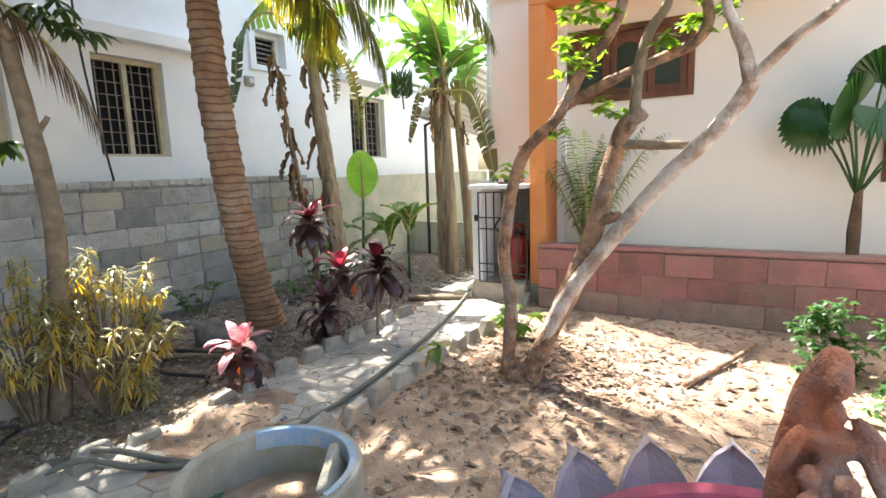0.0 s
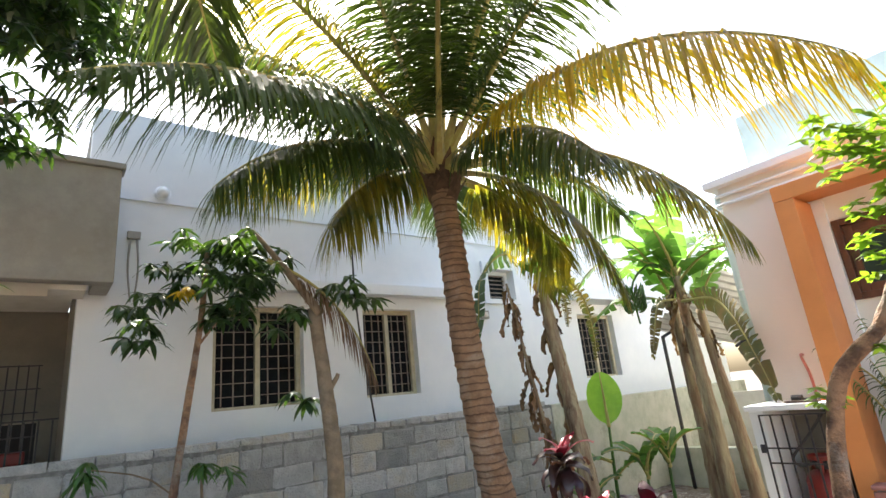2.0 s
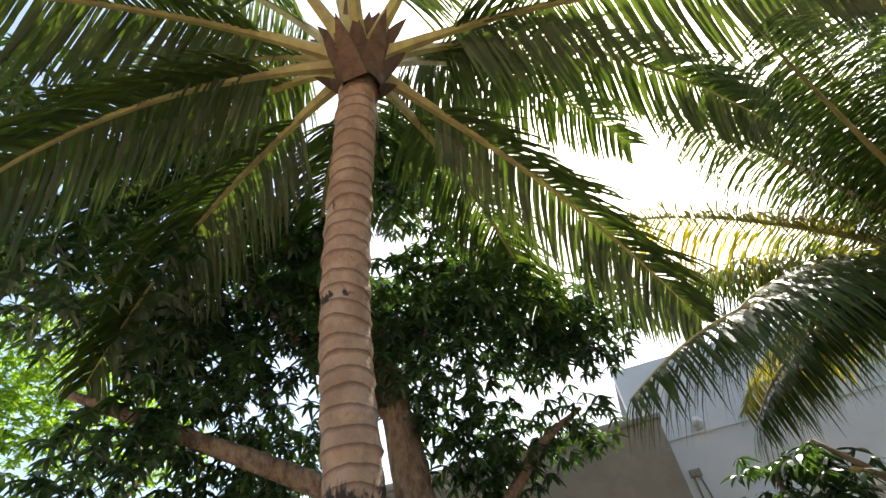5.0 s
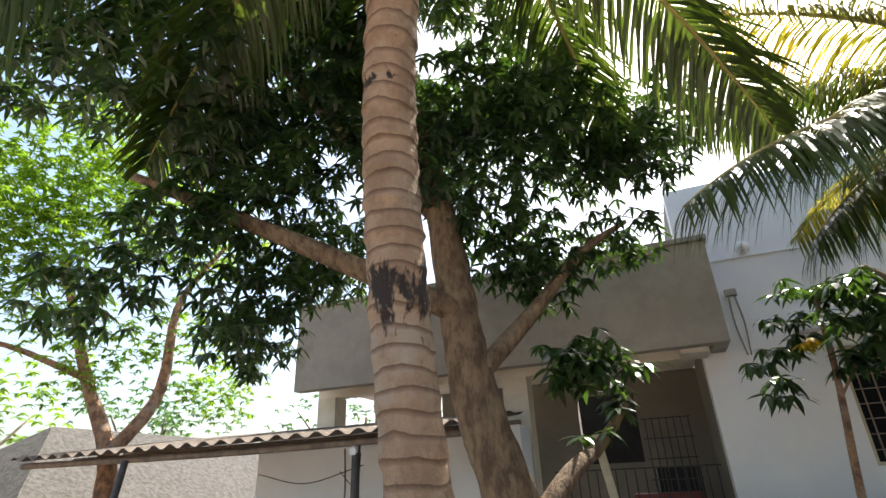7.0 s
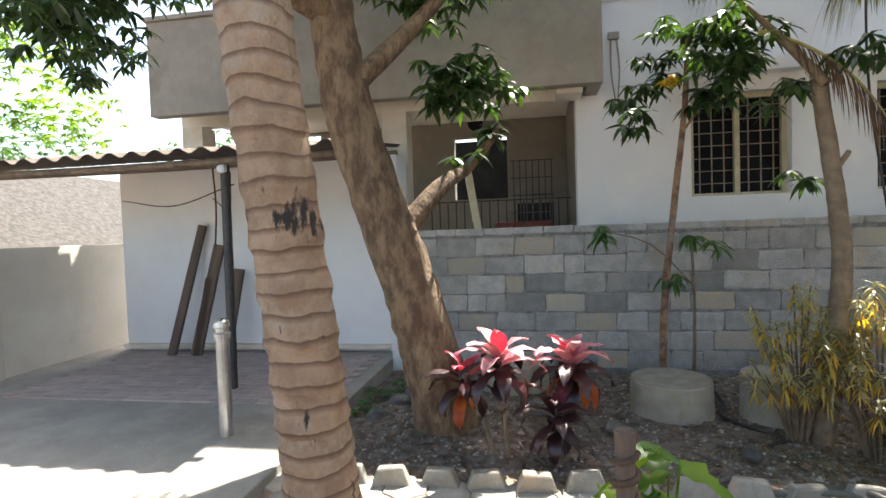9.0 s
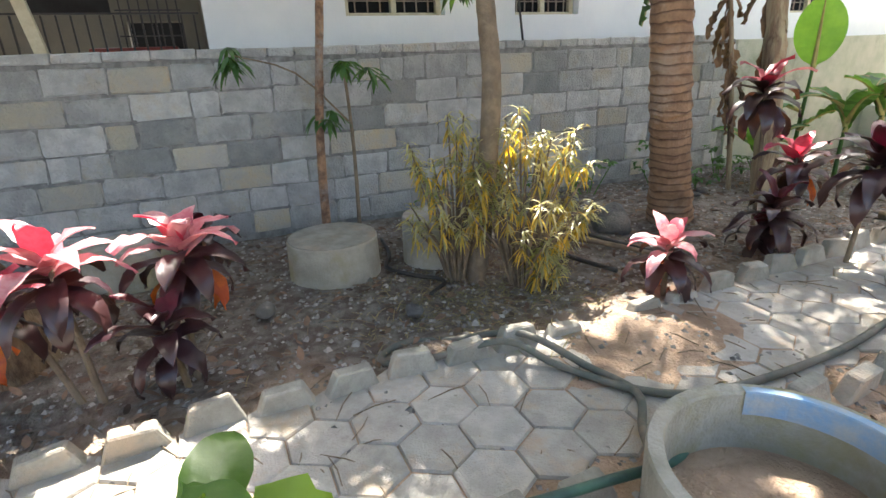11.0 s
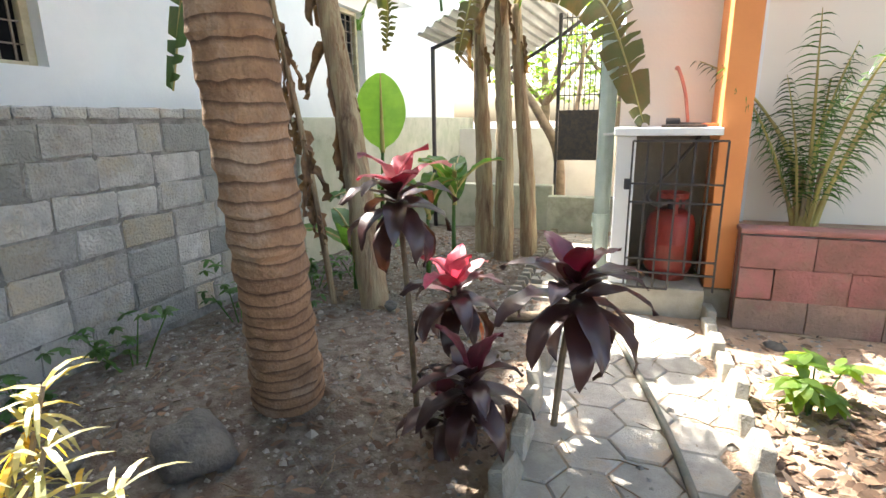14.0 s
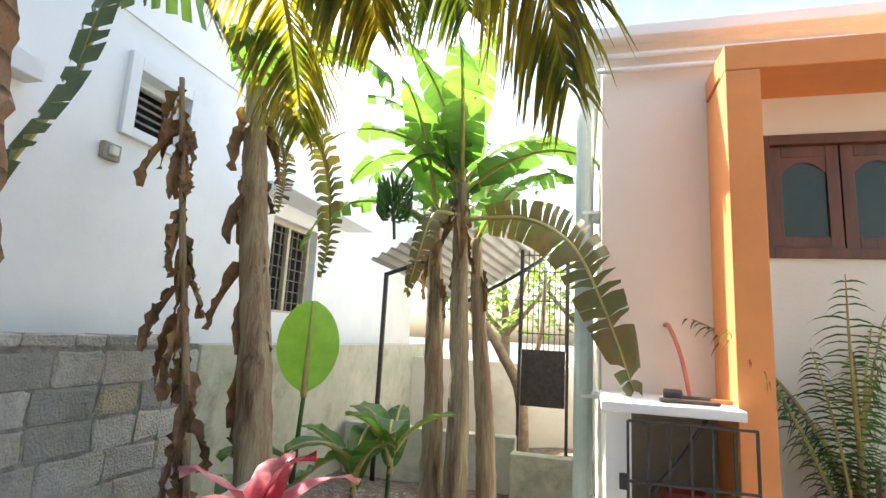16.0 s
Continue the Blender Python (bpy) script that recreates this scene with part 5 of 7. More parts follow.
for fx, fy, fr, fh in ((-1.47, 3.97, 0.085, 0.16), (-1.37, 3.98, 0.10, 0.15), (-1.42, 3.92, 0.09, 0.10), (-1.55, 4.02, 0.05, 0.06), (-1.30, 3.93, 0.055, 0.07)):
    got = bmesh.ops.create_icosphere(flare, subdivisions=3, radius=1.0)
    for q in got["verts"]:
        k = 1 + 0.35 * noise.noise(q.co * 2.3 + Vector((fx * 9, fy * 7, 0))) + 0.12 * noise.noise(q.co * 6)
        q.co = Vector((q.co.x * fr * k + fx, q.co.y * fr * k + fy, q.co.z * fh * k + 0.02)) - gt
part("root_flare", flare, M_BARKR, gv_tree, "gnarled brown root flare")
GL = [(-1.46, 3.94, 1.42, 0.10), (-1.02, 3.9, 2.05, 0.17), (-0.92, 3.88, 2.25, 0.18), (-1.15, 3.9, 1.62, 0.07), (-0.55, 3.9, 2.08, 0.09), (-0.36, 3.9, 2.22, 0.16), (-0.78, 3.9, 1.72, 0.08),
      (-0.6, 3.85, 2.7, 0.3), (-0.25, 3.7, 2.9, 0.35), (-1.0, 3.8, 2.6, 0.25), (-0.9, 3.92, 1.78, 0.08)]
leaf_cloud("leaves", gv_tree, [(x - gt.x, y - gt.y, z - gt.z, r) for x, y, z, r in GL], 1900, 0.075, 0.032, 0.25, M_LIGHTLEAF, 41, 7)

# canopy over the camera's right: bougainvillea-like dark leaves seen at the top
over = thing("overhanging_tree", (1.9, 4.4, 0), "leafy tree reaching over the garden from the side", "tree")
tube("trunk", [(0, 0, -0.1), (-0.1, 0, 1.5), (-0.4, -0.1, 3.0), (-0.9, -0.3, 4.0)], 0.12, 0.05, M_BARKP, over, 12, 12, 0.05, 5)
tube("limb", [(-0.4, -0.1, 3.0), (-1.2, -0.6, 3.6), (-2.0, -1.0, 3.8)], 0.05, 0.02, M_BARKP, over, 8, 8, 0.05, 6)
leaf_cloud("crown", over, [(-1.3, -0.5, 3.7, 0.45), (-2.0, -0.9, 3.9, 0.45), (-0.9, 0.2, 3.9, 0.6), (-1.9, -0.1, 4.4, 0.5), (-0.6, -1.2, 4.2, 0.7), (0.2, -0.6, 4.6, 0.9), (-1.5, -1.6, 4.6, 0.6)],
           4200, 0.10, 0.05, 0.4, M_GREENLEAF, 43, 7)

# thin young trees in the bed
t1 = thing("young_tree", (-4.2, 2.64, -0.05), "young tree with smooth grey-brown trunk and lopped stubs", "tree")
limb(t1, [(-3.90, 2.30, -0.1), (-3.88, 2.36, 0.4), (-3.88, 2.42, 1.1), (-3.93, 2.42, 1.5), (-3.98, 2.41, 1.8), (-4.08, 2.39, 2.35)], 0.062, 0.05, M_BARKT, 30, 12, 12, 0.06, "trunk")
limb(t1, [(-3.98, 2.42, 1.72), (-3.95, 2.47, 1.8), (-3.95, 2.5, 1.85)], 0.022, 0.015, M_BARKT, 4, 13, 8, 0.1, "stub")
limb(t1, [(-4.0, 2.4, 2.3), (-4.2, 2.2, 2.7), (-4.3, 2.0, 3.0)], 0.035, 0.015, M_BARKT, 6, 13, 8, 0.05)
tt = t1.matrix_basis.translation
leaf_cloud("leaves", t1, [(x - tt.x, y - tt.y, z - tt.z, r) for x, y, z, r in
           [(-4.35, 2.0, 2.8, 0.36), (-4.5, 1.9, 2.55, 0.32), (-4.1, 2.3, 1.75, 0.14), (-4.0, 2.65, 2.45, 0.24), (-4.2, 2.2, 2.3, 0.2), (-4.6, 1.4, 2.3, 0.2)]], 620, 0.18, 0.042, 1.1, M_MANGO, 44, 8)
frond("dry_frond", t1, Vector((-4.25, 2.1, 2.75)) - tt, 60, -25, 1.3, 1.6, M_DRY, 811, 60, 0.4, 0.014, True)
leaf_cloud("young_leaves", t1, [(-4.72 - tt.x, 1.62 - tt.y, 2.62 - tt.z, 0.06)], 22, 0.13, 0.03, 1.6, M_FRONDG, 812, 11, "cream-yellow young leaves")
t2 = thing("young_tree", (-5.0, 1.58, -0.05), "slender sapling with drooping dark green leaves by the block wall", "tree")
limb(t2, [(-5.0, 1.58, -0.1), (-5.0, 1.62, 0.8), (-5.0, 1.72, 1.7), (-4.98, 1.8, 2.4), (-5.0, 1.84, 3.0)], 0.035, 0.02, M_BARKR, 20, 14, 10, 0.08, "trunk")
limb(t2, [(-4.99, 1.78, 2.2), (-4.95, 2.0, 2.5), (-4.9, 2.2, 2.65)], 0.012, 0.006, M_BARKR, 6, 15, 6)
tt = t2.matrix_basis.translation
leaf_cloud("leaves", t2, [(x - tt.x, y - tt.y, z - tt.z, r) for x, y, z, r in
           [(-5.0, 1.85, 3.05, 0.3), (-5.0, 1.6, 2.75, 0.25), (-4.9, 2.1, 2.8, 0.3), (-5.0, 1.4, 2.55, 0.22), (-4.95, 1.95, 2.5, 0.2)]], 620, 0.17, 0.04, 1.0, M_MANGO, 45, 8)
t3 = thing("young_tree", (-5.0, 1.84, -0.05), "thin mango sapling with whorls of pale green leaves", "tree")
limb(t3, [(-5.0, 1.84, -0.1), (-5.0, 1.86, 0.7), (-5.0, 1.84, 1.3)], 0.018, 0.01, M_BARKT, 10, 16, 8, 0.08, "trunk")
limb(t3, [(-5.0, 1.84, 0.9), (-4.98, 1.5, 1.25), (-5.0, 1.1, 1.38)], 0.008, 0.005, M_BARKT, 6, 17, 6)
tt = t3.matrix_basis.translation
leaf_cloud("leaves", t3, [(x - tt.x, y - tt.y, z - tt.z, r) for x, y, z, r in
           [(-5.0, 1.84, 1.32, 0.08), (-5.0, 1.1, 1.38, 0.09), (-5.0, 1.7, 0.95, 0.08), (-5.0, 2.05, 1.25, 0.07)]], 120, 0.2, 0.035, 1.2, M_GREENLEAF, 46, 8)


# ---- broad-leaved plants ----
def plant_leaf(parent, name, base, az, length, width, droop, rise, material, seed, tears=0, petiole=0.06, fold=0.3, segs=8, label="", wave=0.012):
    v, f = broad_leaf(length, width, droop, rise, segs, fold, wave, tears, seed, petiole)
    m = Matrix.Translation(base) @ pose(0, 0, 0, 0, 0, az)
    return mesh_object(name, transformed(v, m), f, material, parent, label, smooth=True)


def ti_plant(place, stems, label, group="ti plants"):
    """Cordyline: canes topped with rosettes; top leaves bright, lower ones dark and hanging."""
    p = thing("ti_plant", place, label, "shrub", group)
    for (dx, dy, h, n, size, bright, seed) in stems:
        rnd = random.Random(seed)
        v, f = tube_data([(dx * 0.3, dy * 0.3, -0.05), (dx * 0.6, dy * 0.6, h * 0.5), (dx, dy, h)], [0.016, 0.014, 0.012], 8)
        mesh_object("cane", v, f, M_BARKT, p)
        for k in range(n):
            t = k / (n - 1)
            az = k * 137.5 + rnd.uniform(-12, 12)
            rise = radians(72 - 95 * (1 - t) ** 0.8 + rnd.uniform(-8, 8))
            droop = 1.3 + 1.3 * (1 - t)
            if t > 0.72:
                m = (M_REDL if t > 0.93 and k % 2 else M_PINKL) if bright == 2 else (M_PINKL if k % 4 == 0 else M_REDL) if bright else (M_DUSKL if t > 0.9 else M_MAROONL)
            elif t > 0.5 and bright == 2:
                m = M_PINKL if rnd.random() < 0.6 else M_MAROONL
            elif t < 0.18 and bright and rnd.random() < 0.4:
                m = M_TIORANGE
            else:
                m = M_MAROONL
            plant_leaf(p, "leaf", (dx, dy, h - 0.14 * (1 - t)), az, size * rnd.uniform(0.8, 1.1) * (1 if t < 0.8 else 0.75), size * 0.31, droop, rise, m, seed * 40 + k, fold=0.25, segs=7,
                       petiole=0.12)
    return p


M_DUSKL = mat("dusky_red_leaf", (0.12, 0.012, 0.03), (0.07, 0.015, 0.02), 0.4, 9, 0.05, glow=(1.3, 0.5, 0.5), leaf=0.15)
M_TIORANGE = mat("orange_old_leaf", (0.50, 0.13, 0.02), (0.35, 0.07, 0.03), 0.5, 8, 0.05, leaf=0.35)
ti_plant((-3.55, 4.45, -0.04), [(-0.05, -0.1, 1.10, 22, 0.34, 1, 1)], "tall ti plant with a scarlet top and dark hanging leaves")
ti_plant((-3.30, 4.25, -0.02), [(-0.08, 0.22, 0.62, 20, 0.32, 1, 2), (0.12, -0.22, 0.40, 18, 0.30, 0, 3), (-0.02, -0.12, 0.22, 12, 0.26, 0, 33)], "dark maroon ti plant clump with one scarlet tip")
ti_plant((-2.92, 4.35, 0.0), [(0.1, -0.03, 0.70, 24, 0.38, 0, 4)], "ti plant with broad almost black hanging leaves")
ti_plant((-3.10, 3.08, 0.0), [(0, 0, 0.32, 20, 0.30, 2, 5)], "small ti plant with pale pink upper leaves")
ti_plant((-3.42, 0.32, 0.0), [(0.05, -0.05, 0.66, 22, 0.32, 2, 6), (-0.1, -0.3, 0.5, 16, 0.28, 1, 66)], "ti plant with pink top leaves and maroon lower leaves")
ti_plant((-3.45, 0.64, 0.0), [(-0.1, 0.06, 0.60, 24, 0.34, 2, 7), (0.12, -0.05, 0.35, 16, 0.28, 0, 8)], "bushy ti plant with pink and maroon leaves")
ti_plant((-4.5, 0.75, 0.0), [(0, 0, 0.40, 14, 0.26, 0, 9)], "small dark ti plant near the block wall")


def banana_leaf(parent, base, az, length, width, rise, droop, material, seed, tears=0.25, name="leaf", oval=False):
    v, f = broad_leaf(length, width, droop, radians(rise), 16, 0.18, 0.012 if oval else 0.03, 0, seed, 0.14 if not oval else 0.05, oval)
    rnd = random.Random(seed)
    # split the blade between ribs and let the strips sag
    verts, faces = [], []
    for i in range(16):
        for side in (0, 1):
            sag = rnd.uniform(0, 0.10) if tears else 0
            idx = [i * 5 + 2, i * 5 + (0 if side == 0 else 4), (i + 1) * 5 + (0 if side == 0 else 4), (i + 1) * 5 + 2]
            mid = [i * 5 + (1 if side == 0 else 3), (i + 1) * 5 + (1 if side == 0 else 3)]
            q = [Vector(v[idx[0]]), Vector(v[mid[0]]), Vector(v[idx[1]]), Vector(v[idx[2]]), Vector(v[mid[1]]), Vector(v[idx[3]])]
            gap = (q[3] - q[2]) * (rnd.uniform(0.1, 0.3) if rnd.random() < tears else 0)
            q[3] = q[3] - gap
            for j, s in ((1, 0.4), (2, 1.0), (3, 1.0), (4, 0.4)):
                q[j] = q[j] - Vector((0, 0, sag * s))
            b = len(verts)
            verts += q
            faces += [(b, b + 1, b + 4, b + 5), (b + 1, b + 2, b + 3, b + 4)]
    rib = [Vector(v[i * 5 + 2]) for i in range(17)]
    rv, rf = tube_data(rib, [0.02 * (1 - i / 17) + 0.004 for i in range(17)], 6)
    b = len(verts)
    slots = [0] * len(faces)
    verts += rv
    faces += [tuple(k + b for k in q) for q in rf]
    slots += [1] * len(rf)
    m = Matrix.Translation(base) @ pose(0, 0, 0, 0, 0, az)
    return mesh_object(name, transformed(verts, m), faces, [material, M_RACHIS], parent, "", slots=slots, smooth=True)


def banana(place, top, r, leaves, label, seed, dry=()):
    p = thing("banana_plant", place, label, "banana plant", "banana plants")
    o = Vector(place)
    t = Vector(top) - o
    rnd = random.Random(seed)
    pts = smooth_path([(0, 0, -0.1), t * 0.35 + Vector((0.02, 0.0, 0)), t * 0.7, t], 40)
    v, f = tube_data(pts, [r * (1 - 0.45 * i / 40) * (1 + 0.06 * (i % 4 == 0)) for i in range(41)], 14, True, 0.06, rnd)
    mesh_object("stem", v, f, M_BANSTEM, p, smooth=True)
    for k, (az, ln, wd, rise, dr) in enumerate(leaves):
        banana_leaf(p, t - Vector((0, 0, 0.05 * (k % 3))), az, ln, wd, rise, dr, M_BANANA, seed * 50 + k)
    dry = list(dry) + [(h - 0.03, az + 75, ln * 0.8) for h, az, ln in dry]
    for k, (h, az, ln) in enumerate(dry):
        q = t * h
        v, f = broad_leaf(ln * 0.7, ln * 0.12, 0.5, radians(-70 + 16 * math.sin(k * 2)), 12, 1.3, 0.025, 0.06, seed * 9 + k, 0.12)
        m = Matrix.Translation(q) @ pose(0, 0, 0, 0, 0, az)
        mesh_object("dry_leaf", transformed(v, m), f, M_DRY, p, smooth=True)
    return p


banana((-4.42, 5.7, -0.05), (-4.95, 5.95, 3.15), 0.115, [(20, 1.1, 0.34, 45, 2.2), (130, 1.3, 0.36, 70, 1.6), (-60, 1.0, 0.3, 40, 2.4)],
       "banana plant with ragged brown stem and hanging dry leaves", 1,
       [(0.95, 200, 0.7), (0.9, 30, 0.6), (0.8, 190, 0.8), (0.7, 20, 0.5), (0.62, 200, 0.7), (0.5, 30, 0.45), (0.45, 190, 0.8), (0.85, 110, 0.5), (0.97, -40, 0.5), (0.75, 60, 0.45), (0.92, -90, 0.6), (0.82, -60, 0.5), (0.72, -100, 0.5), (0.64, -30, 0.5), (0.57, -80, 0.6), (0.88, -140, 0.6), (0.98, 90, 0.5), (1.0, -10, 0.5)])
banana((-4.75, 5.65, -0.05), (-5.12, 5.5, 2.95), 0.026, [], "thin dried banana stalk hung with brown shreds", 2,
       [(0.98, 200, 0.5), (0.9, -150, 0.6), (0.8, 30, 0.4), (0.7, 60, 0.5), (0.6, -100, 0.6), (0.5, 80, 0.5), (0.4, -40, 0.6), (0.3, 120, 0.5), (0.25, 0, 0.5), (0.95, 90, 0.6), (0.85, -60, 0.5), (0.75, 150, 0.6), (0.65, -20, 0.5), (0.55, 160, 0.7), (0.45, 0, 0.5), (0.35, 200, 0.5), (0.9, 10, 0.4)])
banana((-3.78, 7.35, -0.05), (-3.85, 7.40, 2.85), 0.10, [(-80, 1.5, 0.36, 60, 1.5), (-120, 1.4, 0.4, 75, 1.0), (-20, 1.7, 0.42, 35, 2.3), (40, 1.5, 0.4, 55, 1.8), (100, 1.5, 0.4, 60, 1.5), (160, 1.6, 0.4, 50, 1.9), (-150, 1.5, 0.36, 45, 2.1), (-50, 1.5, 0.4, 82, 0.6), (200, 1.3, 0.4, 70, 1.3)],
       "large banana plant with bright backlit leaves", 3, [(0.95, -70, 0.8), (0.9, 190, 0.7), (0.85, -30, 0.6), (0.8, 210, 0.5), (0.97, -110, 0.8)])
banana((-4.05, 7.6, -0.05), (-4.15, 7.7, 2.6), 0.10, [(150, 1.4, 0.38, 60, 1.6), (-160, 1.5, 0.36, 30, 2.3), (90, 1.4, 0.4, 70, 1.0), (-90, 1.5, 0.4, 60, 1.2)], "banana plant with pale peeling stem in the clump", 4,
       [(0.9, 170, 0.7), (0.8, -40, 0.6)])
banana((-3.55, 7.55, -0.05), (-3.75, 7.6, 2.4), 0.09, [(60, 1.4, 0.4, 75, 0.9), (-30, 1.2, 0.34, 60, 1.8)], "leaning banana plant beside the paved passage", 5, [(0.9, -20, 0.6)])
def torn_leaf(label, points, width, material, seed, tears=0.4):
    """Banana leaf hung along a bent rib: torn strips on both sides, each sagging by itself."""
    o = Vector(points[0])
    ob = thing("hanging_banana_leaf", points[0], label, "leaf")
    rnd = random.Random(seed)
    pts = smooth_path([Vector(p) - o for p in points], 30)
    n = len(pts) - 1
    verts, faces = [], []
    for i in range(n):
        d = (pts[i + 1] - pts[i]).normalized()
        side = d.cross(Vector((0.15, 1, 0.1))).normalized()
        t0, t1 = i / n, (i + 1) / n
        w0 = width * 0.5 * math.sin(math.pi * min(1.0, t0 * 0.9 + 0.08)) ** 0.6
        w1 = width * 0.5 * math.sin(math.pi * min(1.0, t1 * 0.9 + 0.08)) ** 0.6
        for sg in (-1, 1):
            if t0 < 0.10:
                continue
            sag = rnd.uniform(0.0, 0.05)
            cut = rnd.uniform(0.2, 0.7) if rnd.random() < tears else 0.0
            out = Vector((0, -0.25 * sg, -0.12))
            b = len(verts)
            for t, p, w in ((0, pts[i], w0), (1, pts[i + 1], w1)):
                e = p + side * sg * w + d * (-0.35 * w + (sag if t == 0 else sag * (1 - cut))) + out * w
                if t == 1 and cut:
                    e = e - d * cut * (pts[i + 1] - pts[i]).length
                verts += [p, p.lerp(e, 0.5) + Vector((0, -0.03, 0.01)), e]
            faces += [(b, b + 1, b + 4, b + 3), (b + 1, b + 2, b + 5, b + 4)]
    m = len(faces)
    rv, rf = tube_data(pts, [0.016 * (1 - i / (n + 1)) + 0.004 for i in range(n + 1)], 6)
    b = len(verts)
    verts += rv
    faces += [tuple(k + b for k in q) for q in rf]
    mesh_object("blade", verts, faces, [material, M_RACHIS], ob, "", slots=[0] * m + [1] * len(rf), smooth=True)
    return ob


torn_leaf("large torn olive banana leaf arching down beside the house corner", [(-3.78, 7.25, 2.5), (-3.25, 6.9, 2.42), (-2.90, 6.5, 2.15), (-2.70, 6.33, 1.72), (-2.56, 6.22, 1.30)], 0.34, M_BANANAD, 771, 0.3)
torn_leaf("long torn green banana leaf arching over behind the coconut trunk", [(-4.92, 5.75, 3.15), (-4.72, 5.1, 3.2), (-4.62, 4.62, 2.85), (-4.60, 4.48, 2.35), (-4.60, 4.30, 1.92), (-4.60, 4.17, 1.48)], 0.36, M_BANANAG, 775, 0.6)
torn_leaf("dark torn banana leaf hanging in front of the white wall", [(-4.85, 6.0, 2.95), (-4.66, 6.2, 2.9), (-4.55, 6.3, 2.6), (-4.50, 6.3, 2.2), (-4.53, 6.3, 1.88)], 0.28, M_BANANAD, 772, 0.8)
torn_leaf("short dark torn banana leaf hanging beside the tall stem", [(-4.92, 6.1, 2.95), (-4.98, 6.4, 2.8), (-5.02, 6.5, 2.6), (-5.04, 6.5, 2.38)], 0.26, M_BANANAD, 774, 0.8)
torn_leaf("folded brown and green banana leaf hanging against the stems", [(-3.85, 7.3, 2.55), (-3.98, 7.05, 2.5), (-4.05, 6.95, 2.2), (-4.12, 6.9, 1.85)], 0.22, M_BANANAD, 773, 0.2)
# young banana suckers with whole leaves
su = thing("banana_sucker", (-4.75, 6.55, -0.05), "young banana sucker with an upright oval leaf", "banana plant", "banana suckers")
tube("stem", [(0, 0, -0.05), (0.0, 0, 0.4), (0.02, 0.03, 1.13)], 0.03, 0.015, M_GREENLEAF, su, 8, 8)
banana_leaf(su, (0.02, 0.03, 1.11), -60, 0.68, 0.44, 88, 0.12, M_BACKLITLEAF, 91, 0, oval=True)
banana_leaf(su, (0, 0, 0.7), -150, 0.5, 0.2, 25, 1.3, M_GREENLEAF, 92, 0)
banana_leaf(su, (0, 0, 0.5), 20, 0.55, 0.2, 50, 1.2, M_GREENLEAF, 93, 0)
for (x, y, h, sd) in ((-4.3, 6.55, 0.75, 1), (-4.12, 6.75, 0.9, 2), (-4.75, 6.0, 0.35, 3)):
    q = thing("banana_sucker", (x, y, -0.05), "young banana sucker with broad green leaves", "banana plant", "banana suckers")
    tube("stem", [(0, 0, -0.05), (0, 0, h * 0.5), (0.01, 0, h)], 0.025, 0.012, M_GREENLEAF, q, 6, 8)
    for k in range(5):
        banana_leaf(q, (0.01, 0, h * (0.7 + 0.07 * k)), k * 137 + sd * 50, 0.56, 0.21, 78 - 10 * k, 1.3, M_BANANA if k % 2 else M_GREENLEAF, 100 + sd * 10 + k, 0, oval=True)
bunch = thing("banana_bunch", (-4.35, 7.1, 2.75), "hanging bunch of small green bananas", "fruit")
bv, bf = [], []
rb = random.Random(5)
for k in range(90):
    a, z = k * 2.4, -0.30 * (k / 90)
    p0 = Vector((math.cos(a) * 0.05, math.sin(a) * 0.05, z))
    d = Vector((math.cos(a), math.sin(a), 0.1))
    v, f = tube_data([p0, p0 + d * 0.05, p0 + d * 0.085 + Vector((0, 0, 0.04)), p0 + d * 0.10 + Vector((0, 0, 0.08))], [0.008, 0.014, 0.014, 0.005], 6)
    b = len(bv)
    bv += v
    bf += [tuple(i + b for i in q) for q in f]
mesh_object("fruit", bv, bf, M_GREENLEAF, bunch, kind="stuff")
tube("stalk", [(0.45, 0.2, 0.25), (0.2, 0.1, 0.3), (0.0, 0, 0.05), (0.02, 0, -0.45)], 0.02, 0.012, M_GREENLEAF, bunch, 10, 8)


